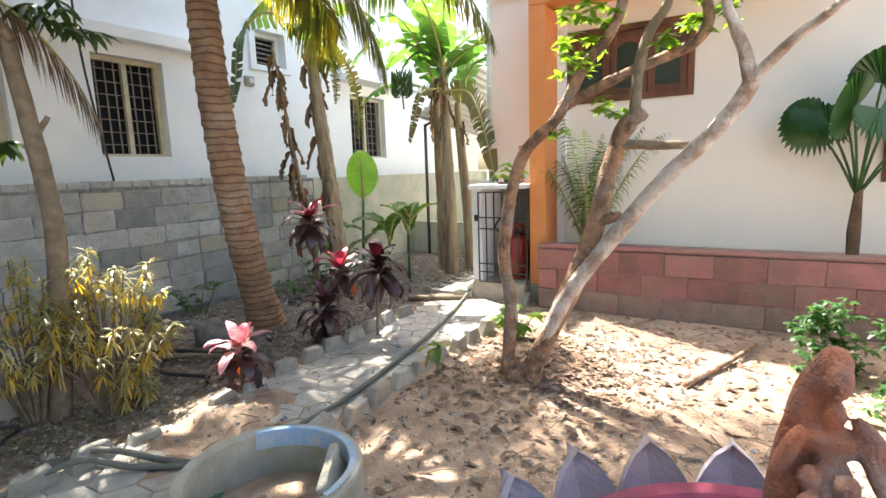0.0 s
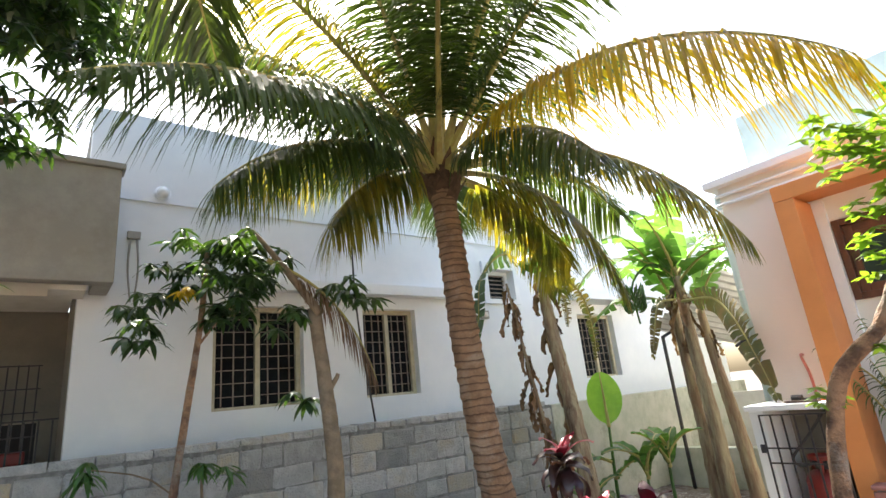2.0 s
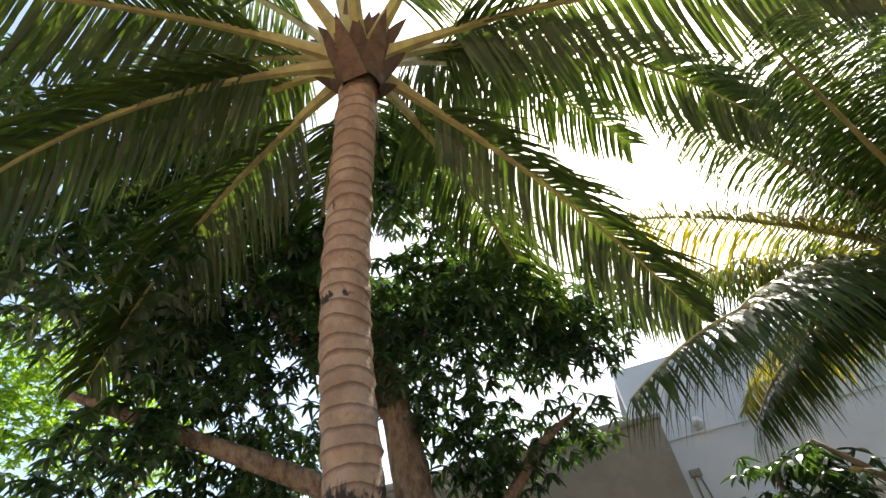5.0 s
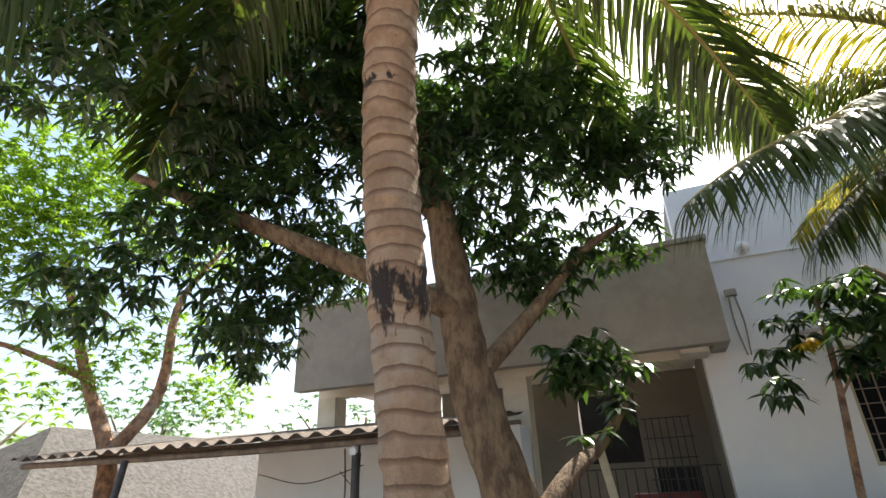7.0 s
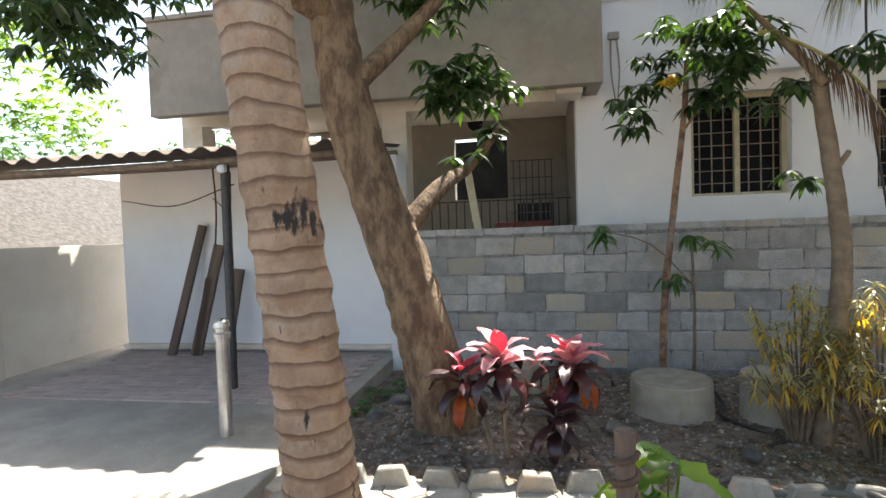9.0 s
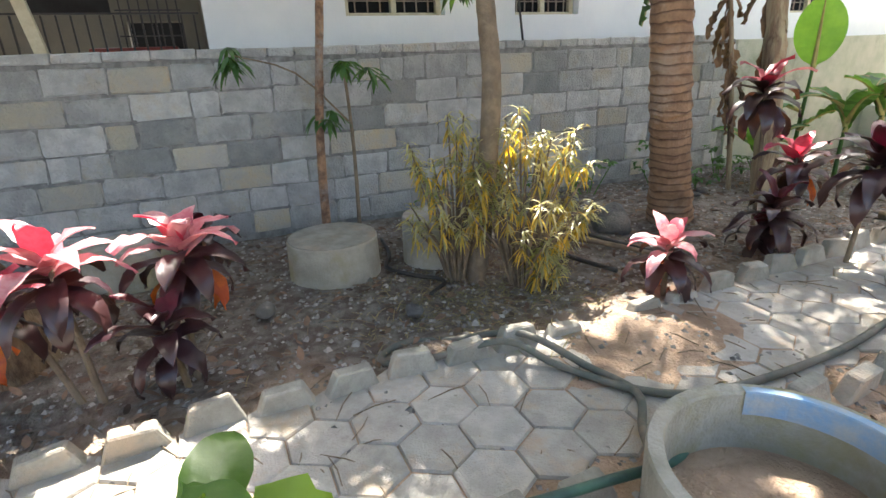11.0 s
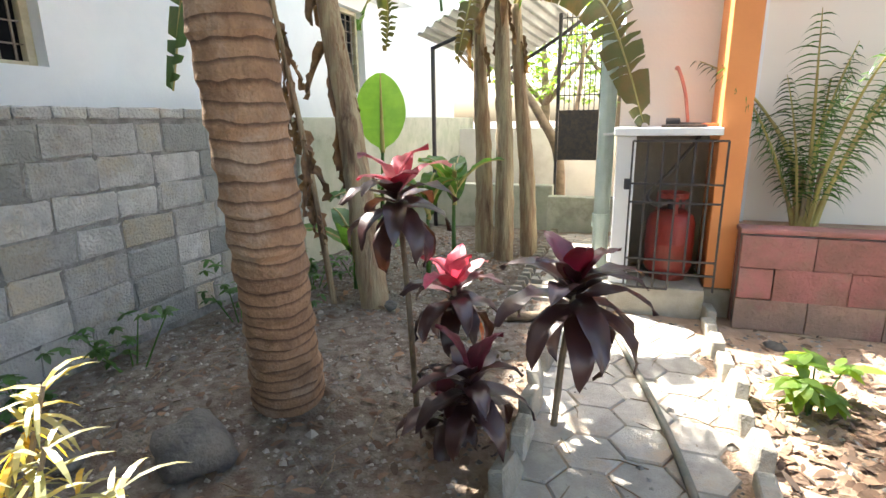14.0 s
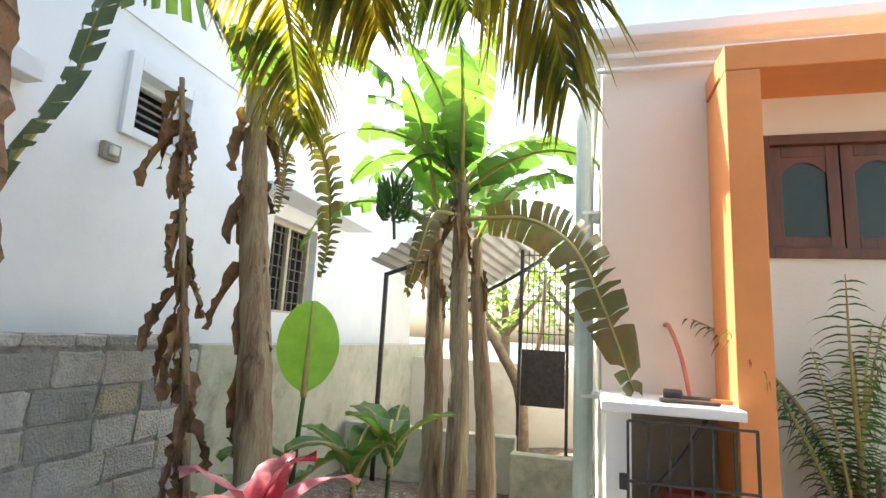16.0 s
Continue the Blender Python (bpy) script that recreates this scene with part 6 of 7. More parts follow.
def croton(place, rosettes, r, h, label, seed, extra=()):
    p = thing("croton_bush", place, label, "shrub", "croton bushes")
    rnd = random.Random(seed)
    vs, fs, sl = [], [], []
    cv, cf = [], []
    for k in range(rosettes):
        a = rnd.random() * 6.28
        rr = r * rnd.random() ** 0.5
        q = Vector((math.cos(a) * rr, math.sin(a) * rr, h * (0.5 + 0.55 * rnd.random()) * (1 - 0.3 * (rr / r) ** 2)))
        v, f = tube_data([(q.x * 0.15, q.y * 0.15, -0.05), (q.x * 0.4, q.y * 0.4, q.z * 0.45), (q.x * 0.8, q.y * 0.8, q.z * 0.8), q], [0.010, 0.008, 0.006, 0.004], 5)
        b = len(cv)
        cv += v
        cf += [tuple(i + b for i in g) for g in f]
        down = rnd.uniform(0.05, 0.22)
        for j in range(34):
            b2 = rnd.random() * 6.28
            t = j / 34
            old = t > 0.6
            d = Vector((math.cos(b2), math.sin(b2), rnd.uniform(-1.0, -0.1) if old else rnd.uniform(0.0, 1.2)))
            n0 = len(fs)
            leaf_strip(vs, fs, q - Vector((q.x * 0.2 * t, q.y * 0.2 * t, down * t)), d, rnd.uniform(0.07, 0.135), rnd.uniform(0.009, 0.014), rnd.uniform(0.8, 2.0), 4, shape=(0.4, 1, 1, 0.7, 0))
            sl += [1 if (old and rnd.random() < 0.7) or rnd.random() < 0.10 else 0] * (len(fs) - n0)
    mesh_object("leaves", vs, fs, [M_CROTON, M_CROTONY], p, "narrow yellow-green croton leaves", kind="stuff", slots=sl)
    mesh_object("branching", cv, cf, M_BARKT, p, kind="stuff")
    return p


croton((-3.70, 2.53, -0.05), 54, 0.42, 1.08, "croton bush with narrow green and golden leaves", 51)
croton((-4.0, 2.22, -0.05), 30, 0.34, 1.08, "croton bush with drooping olive and yellow leaves", 52)
croton((-3.62, 2.62, -0.05), 18, 0.14, 0.32, "small low croton with green leaves", 53)


def weed(place, n, r, h, size, material, label, seed, name="shrub", cat="plant", group="", whorl=6):
    p = thing(name, place, label, cat, group)
    rnd = random.Random(seed)
    cs = [(rnd.uniform(-r, r), rnd.uniform(-r, r), h * rnd.uniform(0.25, 1), r * 0.45) for _ in range(7)]
    leaf_cloud("leaves", p, cs, n, size, size * 0.45, 0.5, material, seed, whorl)
    for k in range(5):
        c = cs[k]
        v, f = tube_data([(c[0] * 0.2, c[1] * 0.2, -0.04), (c[0] * 0.7, c[1] * 0.7, c[2] * 0.6), c[:3]], [0.006, 0.005, 0.003], 5)
        mesh_object("stem", v, f, M_GREENLEAF, p)
    return p


weed((-1.78, 4.85, 0), 120, 0.16, 0.28, 0.12, M_LIGHTLEAF, "bright green leafy weed beside the path edging", 61, "green_weed")
weed((0.60, 5.0, 0), 1700, 0.38, 0.45, 0.06, M_GREENLEAF, "dense clipped shrub with small glossy leaves", 62)
weed((0.95, 4.5, 0), 1500, 0.38, 0.42, 0.06, M_GREENLEAF, "dense clipped shrub with small glossy leaves", 63)
for k, (x, y, n, h) in enumerate(((-5.2, 5.1, 160, 0.45), (-5.3, 4.3, 130, 0.35), (-5.1, 5.9, 170, 0.3), (-5.25, 3.7, 110, 0.3), (-4.9, 6.3, 90, 0.25), (-5.3, 2.6, 120, 0.28), (-4.7, -0.75, 140, 0.14), (-4.3, -0.85, 90, 0.12), (-4.95, 5.4, 90, 0.2))):
    weed((x, y, -0.05), n, 0.2, h, 0.07, M_GREENLEAF, "straggling green weed at the foot of the block wall", 70 + k, "green_weed", "plant", "wall weeds")
sap = thing("seedling", (-1.93, 3.72, 0), "thin seedling with a few large yellowing green leaves", "plant")
tube("stem", [(0, 0, -0.02), (0.01, 0.02, 0.15), (0.0, 0.03, 0.26)], 0.006, 0.004, M_BARKT, sap, 6, 6)
for k, (az, ln, rs) in enumerate(((190, 0.16, 0), (-60, 0.16, -20), (60, 0.15, 10), (130, 0.13, 10), (-110, 0.17, -30))):
    plant_leaf(sap, "leaf", (0, 0.03, 0.25), az, ln, ln * 0.4, 1.2, radians(rs), M_BANANA if k % 2 else M_CROTON, 80 + k)

# syngonium in a pot with a coir pole
pot = thing("plant_pot", (-1.74, 0.82, 0), "blue plastic pot with soil", "plant pot")
v, f = lathe_data([(0.0, 0.0), (0.10, 0.0), (0.13, 0.22), (0.14, 0.22), (0.14, 0.25), (0.125, 0.25), (0.12, 0.20), (0.0, 0.20)], 24)
mesh_object("body", v, f, M_BLUE, pot)
syn = thing("arrowhead_plant", (-1.74, 0.82, 0.2), "climbing plant with bright green arrow-shaped leaves", "plant")
rs = random.Random(9)
for k in range(34):
    az, h = k * 137.5, 0.02 + 0.52 * (k / 34) + 0.05 * rs.random()
    b = Vector((math.cos(az) * (0.14 - 0.15 * h), math.sin(az) * (0.14 - 0.15 * h), h))
    v, f = tube_data([(0, 0, 0), b * 0.6, b], [0.004, 0.004, 0.003], 5)
    mesh_object("stalk", v, f, M_LIGHTLEAF, syn)
    plant_leaf(syn, "leaf", b, az, rs.uniform(0.12, 0.18), rs.uniform(0.075, 0.11), 0.8, radians(rs.uniform(-35, 55)), M_LIGHTLEAF if k % 3 else M_BANANA, 200 + k, petiole=0.0, fold=0.15)
pole = thing("coir_pole", (-1.50, 0.69, 0), "brown pole wound with coir rope", "plant pole")
v, f = tube_data([(0, 0, -0.05), (0, 0, 0.86), (0, 0, 0.93)], [0.022, 0.024, 0.026], 12, True, 0.1, random.Random(2))
mesh_object("core", v, f, M_PLANK, pole)
hel = [(math.cos(a * 0.5) * 0.028, math.sin(a * 0.5) * 0.028, 0.02 + a * 0.0042) for a in range(0, 205)]
v, f = tube_data(hel, [0.009] * len(hel), 6)
mesh_object("rope", v, f, M_FIBRE, pole)

# palms in the planter
ar = thing("areca_palm", (-1.52, 6.24, 0.58), "clump of feathery areca palm in the planter", "palm")
ra = random.Random(12)
for k in range(14):
    az = k * 137.5
    frond("frond", ar, (math.cos(az) * 0.06, math.sin(az) * 0.06, 0.05), (k * 137.5) % 360, ra.uniform(70, 86), ra.uniform(0.95, 1.45), ra.uniform(0.8, 1.5), M_GREENLEAF if k % 3 else M_MANGO, 300 + k, 30, 0.21, 0.012)
for k in range(6):
    a = k * 1.05
    v, f = tube_data([(0.04 * math.cos(a), 0.04 * math.sin(a), -0.05), (0.07 * math.cos(a), 0.07 * math.sin(a), 0.45)], [0.018, 0.011], 8)
    mesh_object("cane", v, f, M_BANSTEM, ar)
fan = thing("fan_palm", (0.66, 6.18, 0.58), "small palm with large pleated fan leaves in the planter", "palm")
v, f = tube_data([(0, 0, -0.05), (0.0, 0, 0.25), (0.01, 0, 0.60)], [0.045, 0.045, 0.028], 12, True, 0.15, random.Random(4))
mesh_object("trunk", v, f, M_FIBRE, fan)
for k, (az, rise, ln, rad) in enumerate(((200, 66, 0.6, 0.30), (-30, 55, 0.55, 0.32), (178, 60, 0.62, 0.30), (250, 65, 0.7, 0.32), (20, 45, 0.5, 0.32), (-80, 66, 0.7, 0.32), (100, 60, 0.7, 0.32), (-60, 80, 0.85, 0.32), (-10, 75, 0.75, 0.32))):
    d = Vector((math.cos(radians(az)) * math.cos(radians(rise)), math.sin(radians(az)) * math.cos(radians(rise)), math.sin(radians(rise))))
    e = Vector((0, 0, 0.57)) + d * ln
    tube("stalk", [(0, 0, 0.54), Vector((0, 0, 0.57)) + d * ln * 0.5 + Vector((0, 0, 0.03)), e], 0.012, 0.008, M_GREENLEAF, fan, 5, 6)
    out = Vector((math.cos(radians(az)), -0.25 + 0.4 * math.sin(k * 1.7), 0.05 + 0.5 * math.sin(k * 2.1))).normalized()
    sd = out.cross(Vector((0.3 * math.sin(k * 3.0), -0.75, 0.25 + 0.5 * math.cos(k * 1.3)))).normalized()
    vv, ff = [e], []
    m = 44
    for j in range(m + 1):
        a = radians(-115 + 230 * j / m)
        rr = rad * (1.0 - 0.16 * (j % 2)) * (0.82 + 0.18 * math.cos(a))
        w = out * math.cos(a) * rr + sd * math.sin(a) * rr + Vector((0, 0, 1)) * ((0.026 if j % 2 else -0.026) - 0.12 * (1 - math.cos(a)) * rr + 0.06)
        vv.append(e + w)
    for j in range(m):
        ff.append((0, j + 1, j + 2))
    mesh_object("leaf", vv, ff, M_FANLEAF, fan)

# ---- garden objects ----
ring = thing("cement_ring", (-1.745, 2.12, 0), "broken cement well ring with a blue-painted rim", "cement ring")
v, f = lathe_data([(0.358, -0.04), (0.362, 0.29), (0.357, 0.30), (0.318, 0.30), (0.313, 0.29), (0.313, -0.04)], 48)
mesh_object("body", v, f, M_CONC, ring, "")
v, f = lathe_data([(0.309, 0.22), (0.309, 0.297), (0.311, 0.303), (0.338, 0.303)], 48)
keep = [q for q in f if -0.15 < math.atan2(v[q[0]][1], v[q[0]][0]) < 2.6]
mesh_object("painted_rim", v, keep, M_BLUE, ring, "faded blue paint band")
v, f = lathe_data([(0.0, 0.10), (0.2, 0.11), (0.315, 0.09)], 30)
mesh_object("soil", v, f, M_EARTH, ring)
slab = box("broken_slab", (-0.018, -0.18, 0.0), (0.018, 0.15, 0.22), M_CONC, None, bevel=0.006, label="broken grey cement slab leaning inside the ring", category="slab")
slab.matrix_world = pose(-1.51, 2.28, 0.09, 0, -16, 33)
for k, (x, y, r, h) in enumerate(((-4.50, 1.53, 0.31, 0.27), (-4.42, 2.28, 0.27, 0.33), (-5.08, 0.28, 0.33, 0.26))):
    d = thing("cement_drum", (x, y, -0.06), "round cement block with a flat grey top", "cement block", "cement drums")
    v, f = lathe_data([(0, -0.05), (r, -0.05), (r * 0.97, h - 0.012), (r * 0.955, h - 0.002), (0, h - 0.003)], 36)
    mesh_object("body", v, f, M_CONC, d)
    v, f = lathe_data([(r * 0.952, h - 0.001), (r * 0.94, h + 0.006), (r * 0.5, h + 0.003), (0, h + 0.007)], 36)
    mesh_object("top", v, f, M_STONE, d, "flat grey cement top")


def rock(name, place, s, seed, material, label, category="stone", group=""):
    rnd = random.Random(seed)
    bm = bmesh.new()
    bmesh.ops.create_icosphere(bm, subdivisions=3, radius=1)
    for q in bm.verts:
        n1 = noise.noise(q.co * 1.1 + Vector((seed * 3.1, 0, 0)))
        n2 = noise.noise(q.co * 3.5 + Vector((seed, 5, 0)))
        q.co *= 1 + 0.35 * n1 + 0.1 * n2
        q.co.x *= s[0]
        q.co.y *= s[1]
        q.co.z *= s[2]
    ob = part(name, bm, material, None)
    ob.location = place
    ob.rotation_euler.z = rnd.random() * 6
    for p in ob.data.polygons:
        p.use_smooth = True
    return tagged(ob, label, category, group)


rock("boulder", (-4.28, 3.72, 0.03), (0.15, 0.14, 0.14), 1, M_DARKSTONE, "rounded dark grey stone lying in the bed")
for k, (x, y, s) in enumerate(((-3.58, 1.76, 0.06), (-4.0, 1.02, 0.07), (-4.65, -0.55, 0.13), (-4.45, -0.65, 0.10), (-4.9, -0.5, 0.15), (-4.1, -0.75, 0.09), (-3.7, 0.6, 0.04), (-4.6, 3.3, 0.08),
                               (-4.75, 3.5, 0.07), (-4.6, 5.0, 0.05), (-4.25, 5.6, 0.06), (-4.7, 5.2, 0.05), (-1.75, 5.6, 0.06), (-1.9, 5.2, 0.05))):
    rock("broken_stone", (x, y, 0.0), (s, s * 0.8, s * 0.55), 10 + k, M_DARKSTONE, "broken dark lump of block lying on the soil", "stone", "loose stones")
lr = thing("fallen_branch", (-0.2, 4.8, 0.02), "fallen brown stick lying on the sand", "stick")
tube("stick", [(-0.22, -0.5, 0.015), (0, 0, 0.02), (0.2, 0.55, 0.015)], 0.022, 0.014, M_BARKR, lr, 12, 8, 0.15, 3)
lb = thing("fallen_frond_stalk", (-3.75, 3.35, 0), "dry grey frond stalk curved on the soil", "stick")
tube("stalk", [(-0.75, -0.55, 0.02), (-0.45, -0.2, 0.02), (-0.12, 0.0, 0.02), (0.35, 0.2, 0.02)], 0.035, 0.012, M_BARKT, lb, 14, 8, 0.1, 4)
lb2 = thing("fallen_frond_stalk", (-3.7, 3.45, 0), "dark dry frond stalk curved on the soil", "stick")
tube("stalk", [(-0.85, -0.45, 0.03), (-0.5, -0.15, 0.03), (-0.1, 0.0, 0.02), (0.3, 0.12, 0.02)], 0.02, 0.008, M_RUBBER, lb2, 14, 8, 0.1, 4)
tube("log", [(-3.35, 5.55, 0.03), (-3.05, 5.6, 0.05), (-2.75, 5.72, 0.05)], 0.035, 0.03, M_BARKT, n=8, sides=10, wob=0.08, label="short grey log lying across the path end", category="log")
box("path_step", (-2.95, 5.86, -0.02), (-2.72, 5.98, 0.08), M_STONE, bevel=0.01, label="pale cement step across the path", category="step", kind="structure")
HZ = 0.05
tube("garden_hose", [(-2.5, -0.9, HZ), (-2.40, -0.3, HZ), (-2.34, 0.3, HZ), (-2.25, 1.0, HZ), (-2.10, 1.45, 0.12), (-2.04, 1.8, 0.14), (-2.05, 2.05, 0.10), (-2.15, 2.3, HZ)], 0.016, 0.016, M_HOSE, n=60, sides=8,
     label="dark green garden hose along the path edge", category="hose")
tube("long_hose", [(-1.9, 1.85, 0.04), (-2.08, 1.98, 0.13), (-2.25, 2.12, 0.05), (-2.42, 2.25, HZ), (-2.65, 2.2, HZ), (-2.95, 2.05, 0.1), (-3.2, 1.82, 0.0), (-3.28, 1.6, 0.0), (-3.2, 1.45, 0.0), (-3.08, 1.5, 0.02),
                   (-3.0, 1.68, 0.06), (-2.9, 1.95, 0.11), (-2.7, 2.1, HZ), (-2.4, 2.3, HZ), (-2.28, 2.6, HZ), (-2.26, 3.2, HZ), (-2.32, 3.7, HZ), (-2.42, 4.4, HZ), (-2.6, 5.2, HZ), (-2.75, 5.75, HZ), (-2.78, 5.95, 0.1)],
     0.017, 0.017, M_HOSEG, n=130, sides=8, label="dusty black hose looped over the path", category="hose")
tube("bed_hose", [(-4.95, 2.0, -0.03), (-4.6, 1.95, -0.03), (-4.35, 1.85, -0.03), (-4.15, 1.95, -0.03), (-3.95, 2.1, -0.03), (-3.8, 1.95, -0.03)], 0.014, 0.014, M_RUBBER, n=30, sides=8,
     label="thin black hose lying in the bed", category="hose")
tube("short_hose", [(-3.5, 3.1, 0.0), (-3.9, 3.0, 0.0), (-4.15, 3.15, 0.0), (-4.2, 3.4, 0.0)], 0.016, 0.016, M_RUBBER, n=20, sides=8, label="piece of black hose on the stony soil", category="hose")

# lotus pond with a statue
pond = thing("lotus_pond", (0.0, 2.08, 0), "round pond basin with faded lilac concrete lotus petals", "pond")
v, f = lathe_data([(0.66, -0.05), (0.66, 0.33), (0.64, 0.35), (0.58, 0.35), (0.56, 0.33), (0.54, 0.05), (0.0, 0.04)], 48)
mesh_object("basin", v, f, M_MAROON, pond, "maroon painted basin")
for k in range(18):
    a = k * 20
    vs, fs = [], []
    n = 8
    for i in range(n + 1):
        t = i / n
        w = 0.15 * math.sin(math.pi * (0.28 + 0.72 * t)) ** 0.7 if t < 1 else 0.0
        for o in (0, 0.03):
            for s in (-1, -0.5, 0, 0.5, 1):
                vs.append((0.68 + 0.18 * t ** 0.8 + o + 0.05 * (1 - abs(s)), s * w, 0.02 + 0.36 * t))
    for i in range(n):
        p, q = i * 10, (i + 1) * 10
        for o in (0, 5):
            for j in range(4):
                fs.append((p + o + j, p + o + j + 1, q + o + j + 1, q + o + j))
        fs.append((p, q, q + 5, p + 5))
        fs.append((p + 4, p + 9, q + 9, q + 4))
    mesh_object("petal", transformed(vs, pose(0, 0, 0, 0, 0, a)), fs, M_LILAC, pond, smooth=False)
box("pedestal", (-0.13, 2.0, 0.0), (0.19, 2.32, 0.40), M_CONC, None, bevel=0.03, label="cement pedestal under the statue", category="pedestal")


def blob(bm, loc, s, rot=(0, 0, 0)):
    r = bmesh.ops.create_icosphere(bm, subdivisions=3, radius=1.0)
    bmesh.ops.transform(bm, verts=r["verts"], matrix=Matrix.Translation(loc) @ Euler([radians(a) for a in rot]).to_matrix().to_4x4() @ Matrix.Diagonal((*s, 1)))


bm = bmesh.new()
for loc, s, rot in (((0, 0, 0.07), (0.135, 0.10, 0.075), (0, 0, 0)), ((0, 0.0, 0.22), (0.070, 0.055, 0.15), (0, 0, 0)), ((0, 0.01, 0.365), (0.088, 0.042, 0.038), (0, 0, 0)),
                    ((0.005, -0.005, 0.49), (0.048, 0.055, 0.066), (0, 0, 0)), ((-0.008, 0.018, 0.515), (0.062, 0.058, 0.064), (0, 0, 0)), ((0.006, -0.045, 0.487), (0.007, 0.010, 0.014), (0, 0, 0)),
                    ((0.006, -0.038, 0.462), (0.014, 0.010, 0.007), (0, 0, 0)), ((-0.075, 0.035, 0.42), (0.032, 0.04, 0.11), (0, 14, 0)), ((-0.115, 0.03, 0.25), (0.028, 0.045, 0.17), (0, 4, 0)),
                    ((0.10, -0.01, 0.32), (0.024, 0.026, 0.085), (0, -28, 0)), ((0.155, -0.03, 0.25), (0.055, 0.022, 0.022), (0, 25, 20)), ((0.16, -0.08, 0.19), (0.035, 0.06, 0.032), (25, 0, 0)),
                    ((0.165, -0.14, 0.165), (0.017, 0.02, 0.017), (0, 0, 0)), ((-0.095, -0.03, 0.33), (0.024, 0.026, 0.085), (0, 22, 0)), ((-0.02, -0.10, 0.17), (0.070, 0.055, 0.075), (0, 0, 0)),
                    ((-0.02, -0.10, 0.25), (0.034, 0.034, 0.022), (0, 0, 0)), ((-0.02, -0.10, 0.272), (0.042, 0.042, 0.010), (0, 0, 0)), ((0.04, -0.05, 0.30), (0.030, 0.028, 0.030), (0, 0, 0)),
                    ((-0.04, -0.05, 0.30), (0.030, 0.028, 0.030), (0, 0, 0)), ((0, -0.0, 0.42), (0.026, 0.026, 0.04), (0, 0, 0)), ((0.09, -0.09, 0.06), (0.05, 0.11, 0.045), (0, 0, 15)), ((-0.1, -0.09, 0.06), (0.05, 0.11, 0.045), (0, 0, -15))):
    blob(bm, (loc[0], loc[1], loc[2] * 1.18), [q * (0.68 if 0.44 < loc[2] < 0.6 else 1.0) for q in s], rot)
blob(bm, (-0.02, 0.03, 0.575), (0.050, 0.045, 0.062), (0, 10, 0))
blob(bm, (-0.06, 0.04, 0.44), (0.055, 0.040, 0.15), (0, 22, 0))
blob(bm, (-0.10, 0.03, 0.26), (0.050, 0.045, 0.17), (0, 5, 0))
blob(bm, (0.10, 0.0, 0.42), (0.032, 0.028, 0.10), (0, -35, 0))
statue = part("statue", bm, M_TERRA, None)
rm = statue.modifiers.new("merge", "REMESH")
rm.mode, rm.voxel_size, rm.use_smooth_shade = "VOXEL", 0.0075, True
tagged(statue, "weathered terracotta statue of a seated figure with a pot", "statue")
statue.matrix_world = pose(0.03, 2.16, 0.40, 0, 0, -10) @ Matrix.Diagonal((0.84, 0.84, 0.98, 1))

# ---- pieces: wall blocks, edging, pavers, litter ----
def shared_box(name, s, material, bevel=0.008, jitter=0.0, seed=0):
    bm = box_bm((-s[0] / 2, -s[1] / 2, -s[2] / 2), (s[0] / 2, s[1] / 2, s[2] / 2), bevel)
    if jitter:
        r = random.Random(seed)
        for q in bm.verts:
            q.co += Vector((r.uniform(-jitter, jitter) * 0.4, r.uniform(-jitter, jitter), r.uniform(-jitter, jitter)))
    me = bpy.data.meshes.new(name)
    bm.to_mesh(me)
    bm.free()
    me.materials.append(material)
    return me


rb = random.Random(17)
blocks = {}
for L in (0.20, 0.30, 0.40):
    blocks[L] = [shared_box("block", (0.18, L - 0.016, 0.180), (M_BLOCK, M_BLOCK, M_BLOCK, M_BLOCKTAN, M_BLOCK, M_BLOCKDARK)[k], 0.017, 0.013, k) for k in range(6)]
capm = [shared_box("block", (0.2, L - 0.012, 0.065), M_BLOCK, 0.008, 0.006, k) for k, L in enumerate((0.2, 0.3))]
z = 0.0
row = 0
for row in range(7):
    y = -1.0
    first = True
    zc = -0.02 + 0.195 * row + 0.0975
    while y < 6.5 - 0.05:
        L = 0.20 if (first and row % 2) else rb.choice((0.40, 0.40, 0.40, 0.40, 0.30, 0.20))
        if y + L > 6.5:
            L = 0.20
        if y + L > 6.53:
            break
        ob = new("block", rb.choice(blocks[L]))
        ob.location = (WX - 0.09 + rb.uniform(-0.004, 0.006), y + L / 2, zc)
        ob.rotation_euler = (rb.choice((0, 180)) * math.pi / 180, 0, rb.uniform(-0.02, 0.02))
        ob.parent = wall1
        y += L
        first = False
y = -1.0
k = 0
while y < 6.4:
    L = (0.2, 0.3)[rb.random() < 0.5]
    ob = new("block", capm[0 if L < 0.25 else 1])
    ob.location = (WX - 0.095, y + L / 2, 1.385 + 0.02 + rb.uniform(-0.003, 0.003))
    ob.parent = wall1
    y += L

